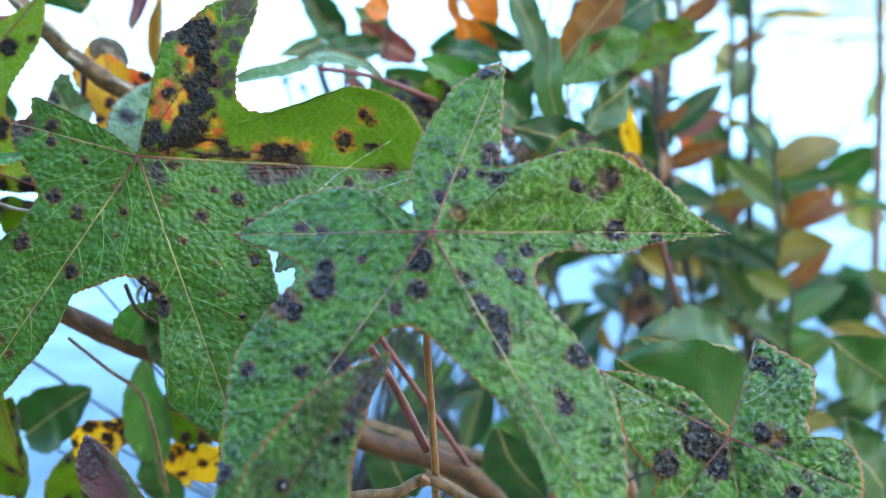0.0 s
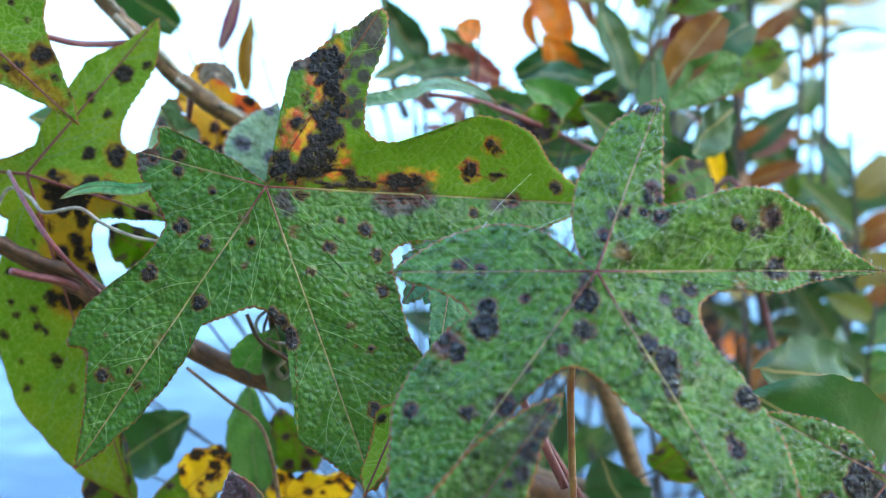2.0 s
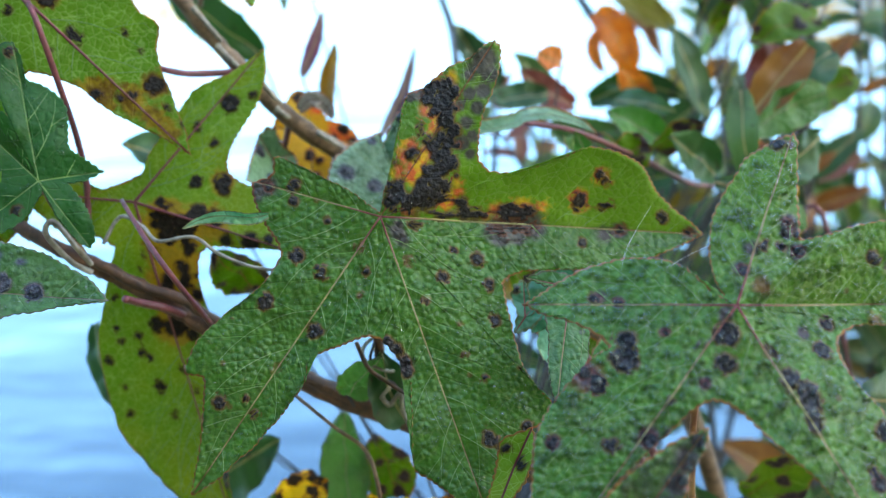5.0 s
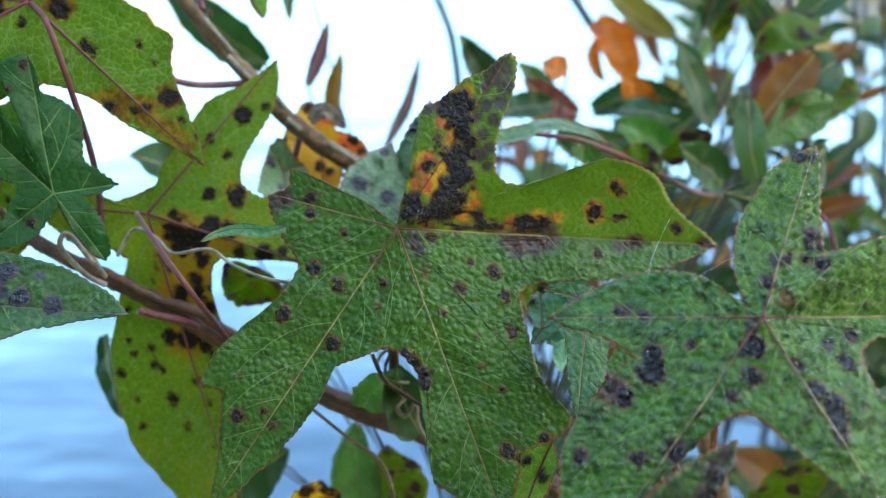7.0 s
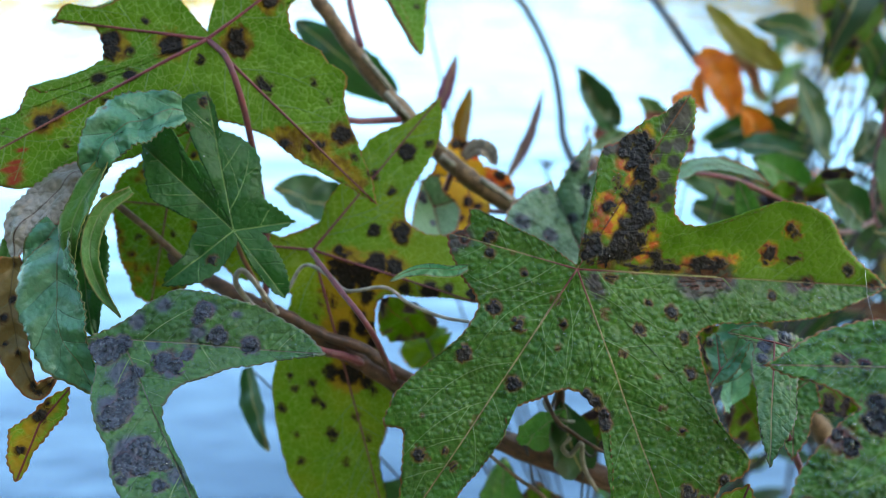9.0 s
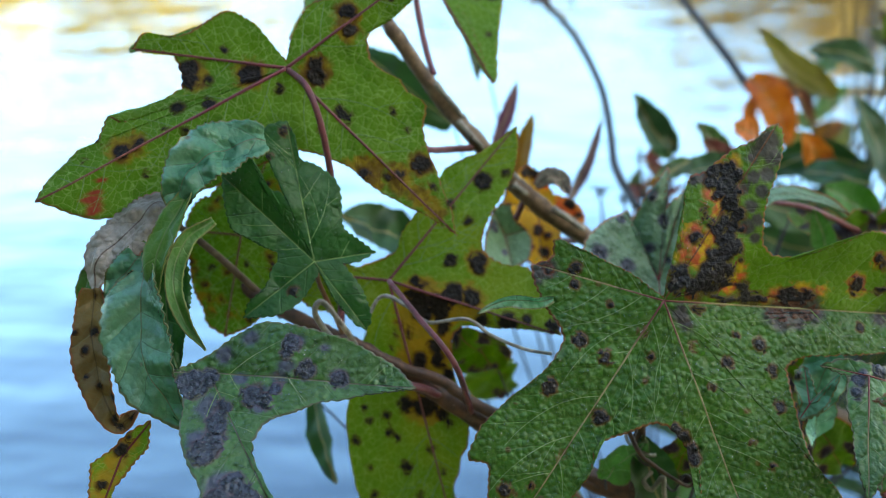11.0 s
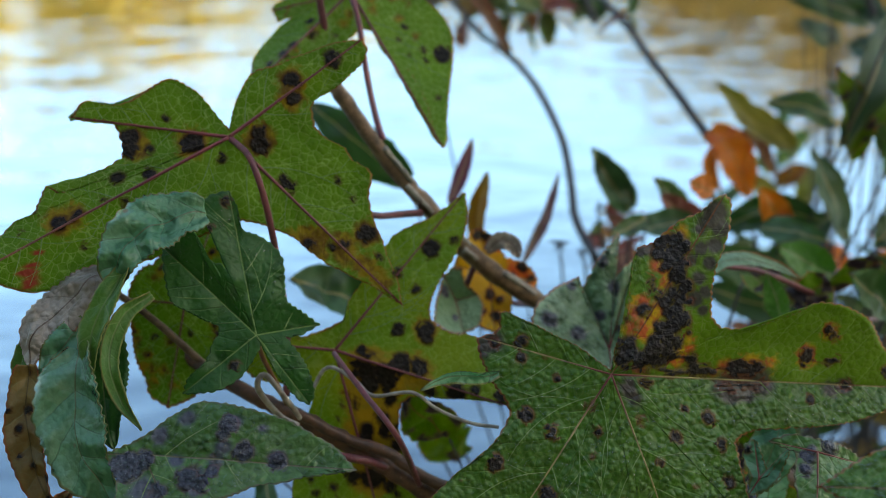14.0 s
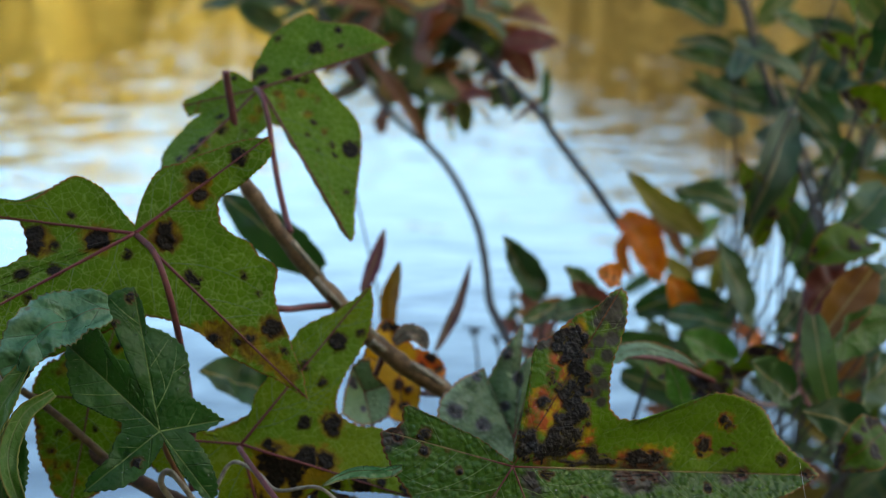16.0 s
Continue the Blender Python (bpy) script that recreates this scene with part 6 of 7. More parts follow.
twig([(-0.087, 0.313, 1.330), (-0.0865, 0.310, 1.315), (-0.086, 0.311, 1.296), (-0.086, 0.314, 1.278)], 0.0013, 0.0019, M_REDBARK, "upright red-brown side shoot", "stalk")
twig([(-0.168, 0.320, 1.336), (-0.163, 0.324, 1.343), (-0.155, 0.318, 1.343), (-0.149, 0.311, 1.342), (-0.138, 0.308, 1.345), (-0.131, 0.306, 1.341), (-0.122, 0.304, 1.338), (-0.114, 0.308, 1.334)], 0.0006, 0.0005, M_TENDRIL, "twisted grey-brown dry tendril", "tendril")
twig([(-0.170, 0.313, 1.333), (-0.173, 0.311, 1.340), (-0.179, 0.313, 1.347), (-0.181, 0.311, 1.344), (-0.176, 0.313, 1.334), (-0.171, 0.315, 1.329)], 0.0008, 0.0009, M_TENDRIL, "looped dry vine tendril", "tendril")
helix = [(-0.0865 + 0.0045 * math.cos(a), 0.307 + 0.0035 * math.sin(a), 1.314 - 0.0022 * a) for a in np.arange(0, 9.5, 0.7)]
twig(helix, 0.0006, 0.0005, M_TENDRIL, "dry tendril coiled round the side shoot", "tendril")
twig([(-0.092, 0.300, 1.315), (-0.0885, 0.296, 1.309), (-0.084, 0.297, 1.304), (-0.078, 0.296, 1.300), (-0.073, 0.298, 1.296), (-0.070, 0.297, 1.300)], 0.0007, 0.0005, M_REDBARK, "dark wiry tendril on the stem", "tendril")

twig([(-0.0874, 0.309, 1.3093), (-0.0887, 0.306, 1.3047), (-0.0863, 0.304, 1.3), (-0.0816, 0.305, 1.2969), (-0.0791, 0.304, 1.2925), (-0.076, 0.303, 1.2902), (-0.0732, 0.304, 1.2953), (-0.0705, 0.303, 1.2932), (-0.0709, 0.304, 1.287)], 0.0005, 0.0004, M_DARKTWIG, "dark wiry tendril tangled below the leaf", "tendril")
twig([(-0.0829, 0.305, 1.2959), (-0.0853, 0.303, 1.2938), (-0.0829, 0.302, 1.2913), (-0.0797, 0.303, 1.2951), (-0.0791, 0.302, 1.2897), (-0.0773, 0.302, 1.2842), (-0.074, 0.303, 1.2774)], 0.0008, 0.0007, M_TENDRIL, "pale dry tendril looped round the stem", "tendril")
twig([(0.071, 0.677, 1.425), (0.082, 0.65, 1.385), (0.094, 0.624, 1.349), (0.103, 0.602, 1.322), (0.104, 0.547, 1.268), (0.18, 0.62, 0.9), (0.2, 0.62, 0.08)], 0.0016, 0.0026, M_DARKTWIG, "dark upright twig of the shrub over the water")
twig([(0.287, 0.782, 1.255), (0.287, 0.738, 1.178), (0.277, 0.661, 1.085), (0.271, 0.57, 0.987), (0.2, 0.66, 0.08)], 0.0028, 0.0036, M_BARK, "pale brown stem among the shrub leaves")
twig([(0.054, 0.47, 1.338), (0.051, 0.462, 1.316), (0.052, 0.454, 1.297), (0.065, 0.436, 1.281), (0.084, 0.42, 1.27), (0.17, 0.5, 0.9), (0.17, 0.55, 0.08)], 0.0007, 0.0012, M_PETIOLE, "thin dark red twig among the shrub leaves")

twig([(-0.1719, 0.3202, 1.3303), (-0.1644, 0.3191, 1.3259), (-0.1561, 0.319, 1.3213), (-0.1458, 0.3176, 1.3183), (-0.1356, 0.3162, 1.3112), (-0.1219, 0.3157, 1.3035), (-0.106, 0.314, 1.287), (-0.067, 0.312, 1.271)], 0.0015, 0.0019, M_REDBARK, "red-brown vine stem twisted along the branch", "stem", 0.3)


def bud(at, size, toward, label):
    root = thing("bud", label, "bud", along_pose(at, Vector(at) + Vector(toward), TOWARDS))
    for k in range(5):
        bm = bmesh.new()
        bmesh.ops.create_uvsphere(bm, u_segments=10, v_segments=7, radius=size)
        for v in bm.verts:
            f = (v.co.z / size + 1) / 2
            v.co = Vector((v.co.x * (1 - 0.45 * f) + 0.35 * size * math.cos(k * 2.4) * (1 - f), v.co.z * 1.25 + size * (0.25 * k - 0.2), v.co.y * (1 - 0.45 * f) + 0.35 * size * math.sin(k * 2.4) * (1 - f)))
        part("scale", bm, M_BUD, root)
    return root


bud((-0.005, 0.2425, 1.291), 0.0016, (-0.1, -0.2, 0.35), "round brown scaly bud at the twig joint")
bud((-0.1375, 0.381, 1.370), 0.0011, (0.1, -0.2, 0.6), "small brown bud on the branch")
bud((-0.152, 0.4105, 1.381), 0.0011, (0.1, -0.1, 0.6), "small brown bud below the leaf stalk")


# ---- the curled, half-withered leaf: material, width in millimetres, facing, crease, line ----
CURLS = [
    (M_TEAL, 17, (0.0, -0.6, 0.8), 0.25, [(-0.1931, 0.3189, 1.3936), (-0.2011, 0.3145, 1.3941), (-0.2094, 0.3086, 1.3917), (-0.214, 0.3029, 1.3853), (-0.2152, 0.3016, 1.3786)]),
    (M_CURL, 8, (-0.4, -0.8, 0.1), 0.3, [(-0.2116, 0.3034, 1.3861), (-0.2162, 0.2965, 1.3776), (-0.2192, 0.2898, 1.3693), (-0.2179, 0.2808, 1.3565)]),
    (M_TEAL, 20, (-0.35, -0.8, 0.4), 0.3, [(-0.2221, 0.2915, 1.3684), (-0.2225, 0.2816, 1.3603), (-0.2185, 0.272, 1.3507), (-0.213, 0.2664, 1.3441), (-0.2075, 0.2638, 1.3369)]),
    (M_DARK, 13, (0.1, -0.9, 0.2), 0.2, [(-0.2174, 0.3016, 1.3701), (-0.2184, 0.2951, 1.3579), (-0.2166, 0.2875, 1.35), (-0.2136, 0.2811, 1.3442)]),
    (M_CURL, 5, (0.3, -0.8, 0.2), 0.5, [(-0.2064, 0.3059, 1.3757), (-0.2126, 0.2987, 1.373), (-0.2148, 0.2902, 1.3656), (-0.2111, 0.2836, 1.3573), (-0.2047, 0.2768, 1.3528)]),
    (M_WITHER, 17, (-0.2, -0.6, 0.7), -0.35, [(-0.2191, 0.312, 1.3792), (-0.2281, 0.3073, 1.3749), (-0.2362, 0.302, 1.3671), (-0.2385, 0.2969, 1.3576)]),
    (M_SCORCH, 11, (-0.1, -0.9, 0.1), 0.5, [(-0.2384, 0.2967, 1.3594), (-0.2371, 0.2866, 1.3467), (-0.2338, 0.2793, 1.337), (-0.2297, 0.275, 1.3309), (-0.2253, 0.2791, 1.3322)]),
    (M_CURL, 6, (-0.3, -0.8, 0.2), 0.2, [(-0.2406, 0.3079, 1.3614), (-0.2434, 0.3058, 1.3553), (-0.2448, 0.3015, 1.3472)]),
    (M_TEAL, 9, (-0.2, -0.7, 0.5), 0.3, [(-0.2235, 0.3024, 1.3697), (-0.23, 0.2978, 1.3633), (-0.2353, 0.2941, 1.3565)]),
]


def speckle(mesh, r, count, least, most):
    """Scatter blotches over a small blade."""
    pts = np.empty(3 * len(mesh.vertices))
    mesh.vertices.foreach_get("co", pts)
    pts = pts.reshape(-1, 3) * 1000
    field = np.full(len(pts), 9.0)
    for _ in range(count):
        field = np.minimum(field, np.linalg.norm(pts - pts[r.randrange(len(pts))], axis=1) - r.uniform(least, most))
    mesh.attributes["spot"].data.foreach_set("value", field.astype(np.float32))


def curled_leaf():
    root = thing("curled_leaf", "curled half-withered leaf with wet blue-green and brown lobes", "leaf", Matrix.Translation((-0.205, 0.315, 1.36)))
    inverse = root.matrix_world.inverted()
    for k, (material, width, face, fold, points) in enumerate(CURLS):
        mesh = ribbon_mesh([inverse @ Vector(p) for p in points], width / 1000, face, fold, k * 1.7)
        if material is M_SCORCH:
            speckle(mesh, random.Random(k), 12, 0.3, 1.3)
        mesh.materials.append(material)
        ob = new("lobe", mesh)
        ob.parent = root
        solid = ob.modifiers.new("thickness", "SOLIDIFY")
        solid.thickness = 0.0003


curled_leaf()


# ---- shrubs behind ----
def leaf_kinds(material, count, length, width, seed):
    r = random.Random(seed)
    kinds = []
    for k in range(count):
        mesh = strip_mesh(length * r.uniform(0.85, 1.1), width * r.uniform(0.8, 1.15), r.uniform(-0.2, 0.9), r.uniform(0.1, 0.5), r.uniform(-0.5, 0.5), 0.05, 0.8, 12, 6, seed + k * 2.1)
        mesh.materials.append(material)
        kinds.append(mesh)
    return kinds


GREEN_KINDS = leaf_kinds(M_SHRUB, 6, 0.046, 0.017, 11)
RED_KINDS = leaf_kinds(M_SHRUB_RED, 5, 0.034, 0.015, 12)
YELLOW_KINDS = leaf_kinds(M_SHRUB_YELLOW, 5, 0.045, 0.020, 14)


def shrub_leaf(root, kinds, base, way, r, scale=1.0, face=None):
    ob = new("leaf", r.choice(kinds))
    ob.parent = root
    face = face or Vector((r.gauss(0, 0.5), -0.5 + r.gauss(0, 0.4), 0.8))
    ob.matrix_local = root.matrix_world.inverted() @ along_pose(base, Vector(base) + Vector(way), face, scale)
    return ob


def shrub(label, stems, kinds, seed, per_stem, scale=1.0, radius=0.0016, material=None, bare=0.45):
    """A shrub: stems from a common base, with leaves set alternately along them."""
    r = random.Random(seed)
    root = thing("shrub", label, "shrub", Matrix.Translation(stems[0][0]))
    inverse = root.matrix_world.inverted()
    for points in stems:
        part("stem", tube_bm([inverse @ Vector(p) for p in points], radius * 1.6, radius * 0.5, 6, 7, 0.1), material or M_DARKTWIG, root)
        line = spline(points, 10)
        for k in range(per_stem):
            f = bare + (1 - bare) * (k + r.random() * 0.6) / per_stem
            i = min(int(f * (len(line) - 1)), len(line) - 2)
            p = Vector(line[i])
            d = (Vector(line[i + 1]) - p).normalized()
            a = k * 2.4 + r.uniform(-0.4, 0.4)
            out = Vector((math.cos(a), 0.7 * math.sin(a), 0.15)) + d * 0.7 + Vector((0, 0, r.uniform(-0.5, 0.2)))
            shrub_leaf(root, kinds, p, out.normalized(), r, scale * r.uniform(0.45, 1.15))
    return root


shrub("dark-stemmed shrub with narrow green leaves over the water",
      [[(0.17, 0.66, 0.08), (0.15, 0.62, 0.95), (0.125, 0.63, 1.20), (0.130, 0.65, 1.29), (0.120, 0.71, 1.345), (0.108, 0.77, 1.395), (0.10, 0.80, 1.44)],
       [(0.18, 0.66, 0.08), (0.17, 0.63, 0.95), (0.17, 0.66, 1.20), (0.165, 0.70, 1.32), (0.175, 0.74, 1.42)],
       [(0.18, 0.65, 0.08), (0.165, 0.60, 0.85), (0.155, 0.60, 1.02), (0.15, 0.60, 1.13), (0.155, 0.61, 1.20)],
       [(0.19, 0.65, 0.08), (0.18, 0.58, 0.85), (0.185, 0.58, 1.02), (0.19, 0.59, 1.12), (0.19, 0.60, 1.19)]],
      GREEN_KINDS, 21, 21)
shrub("bushy green shrub low over the water",
      [[(0.12, 0.58, 0.10), (0.09, 0.50, 0.90), (0.07, 0.52, 1.12), (0.04, 0.55, 1.22), (0.02, 0.57, 1.28)],
       [(0.125, 0.58, 0.10), (0.11, 0.50, 0.90), (0.12, 0.51, 1.10), (0.11, 0.53, 1.20), (0.10, 0.55, 1.29)],
       [(0.115, 0.58, 0.10), (0.07, 0.50, 0.90), (0.02, 0.48, 1.08), (-0.02, 0.50, 1.17), (-0.04, 0.53, 1.25)],
       [(0.13, 0.59, 0.10), (0.14, 0.52, 0.90), (0.16, 0.52, 1.08), (0.17, 0.53, 1.18), (0.16, 0.55, 1.26)],
       [(0.12, 0.59, 0.10), (0.08, 0.54, 0.90), (0.05, 0.60, 1.04), (0.07, 0.62, 1.14), (0.065, 0.63, 1.20)]],
      GREEN_KINDS, 22, 16)
shrub("low shrub with reddish turning leaves",
      [[(0.08, 0.66, 0.08), (0.05, 0.60, 0.90), (0.02, 0.62, 1.10), (-0.02, 0.63, 1.20), (-0.05, 0.62, 1.255)],
       [(0.085, 0.66, 0.08), (0.065, 0.60, 0.90), (0.06, 0.62, 1.06), (0.05, 0.63, 1.15), (0.05, 0.62, 1.21)],
       [(0.09, 0.66, 0.08), (0.09, 0.60, 0.90), (0.11, 0.62, 1.08), (0.12, 0.62, 1.18), (0.12, 0.60, 1.26)]],
      RED_KINDS, 23, 16)


shrub("tall dark shrub at the edge of the water",
      [[(0.22, 0.62, 0.08), (0.20, 0.60, 0.90), (0.175, 0.60, 1.15), (0.165, 0.62, 1.27), (0.160, 0.66, 1.36), (0.165, 0.70, 1.44)],
       [(0.23, 0.62, 0.08), (0.21, 0.66, 0.90), (0.195, 0.70, 1.15), (0.185, 0.74, 1.30), (0.175, 0.78, 1.42)],
       [(0.22, 0.63, 0.08), (0.17, 0.58, 0.90), (0.13, 0.56, 1.12), (0.115, 0.57, 1.22), (0.11, 0.58, 1.30)]],
      GREEN_KINDS, 26, 16, 0.95, bare=0.62)
shrub("tangled low shrub in yellow, brown and green leaf",
      [[(0.20, 0.58, 0.10), (0.20, 0.52, 0.80), (0.18, 0.49, 1.02), (0.17, 0.485, 1.12), (0.165, 0.49, 1.20)],
       [(0.21, 0.58, 0.10), (0.23, 0.54, 0.80), (0.235, 0.52, 1.00), (0.23, 0.51, 1.12), (0.22, 0.52, 1.23)],
       [(0.20, 0.57, 0.10), (0.16, 0.50, 0.80), (0.12, 0.46, 0.98), (0.10, 0.455, 1.07), (0.09, 0.46, 1.15)],
       [(0.19, 0.58, 0.10), (0.10, 0.50, 0.80), (0.04, 0.45, 0.95), (0.02, 0.445, 1.05), (0.01, 0.45, 1.12)]],
      YELLOW_KINDS, 27, 18, 1.0)
shrub("leafy green shrub with long drooping leaves",
      [[(0.20, 0.70, 0.08), (0.20, 0.66, 0.85), (0.19, 0.62, 1.02), (0.17, 0.58, 1.12), (0.15, 0.56, 1.18)],
       [(0.21, 0.70, 0.08), (0.22, 0.70, 0.85), (0.22, 0.68, 1.02), (0.21, 0.66, 1.12), (0.20, 0.65, 1.18)],
       [(0.20, 0.71, 0.08), (0.18, 0.72, 0.90), (0.13, 0.72, 1.04), (0.10, 0.71, 1.12), (0.09, 0.70, 1.18)]],
      GREEN_KINDS, 24, 20, 1.0)
shrub("yellow-green shrub with broad leaves deep behind",
      [[(0.16, 0.80, 0.08), (0.16, 0.82, 0.90), (0.13, 0.84, 1.08), (0.11, 0.84, 1.18), (0.10, 0.83, 1.26)],
       [(0.17, 0.80, 0.08), (0.20, 0.84, 0.90), (0.22, 0.86, 0.98), (0.23, 0.86, 1.04), (0.24, 0.85, 1.09)],
       [(0.15, 0.80, 0.08), (0.10, 0.82, 0.85), (0.04, 0.82, 1.02), (0.00, 0.80, 1.12), (-0.02, 0.78, 1.19)]],
      YELLOW_KINDS, 25, 14, 1.0)


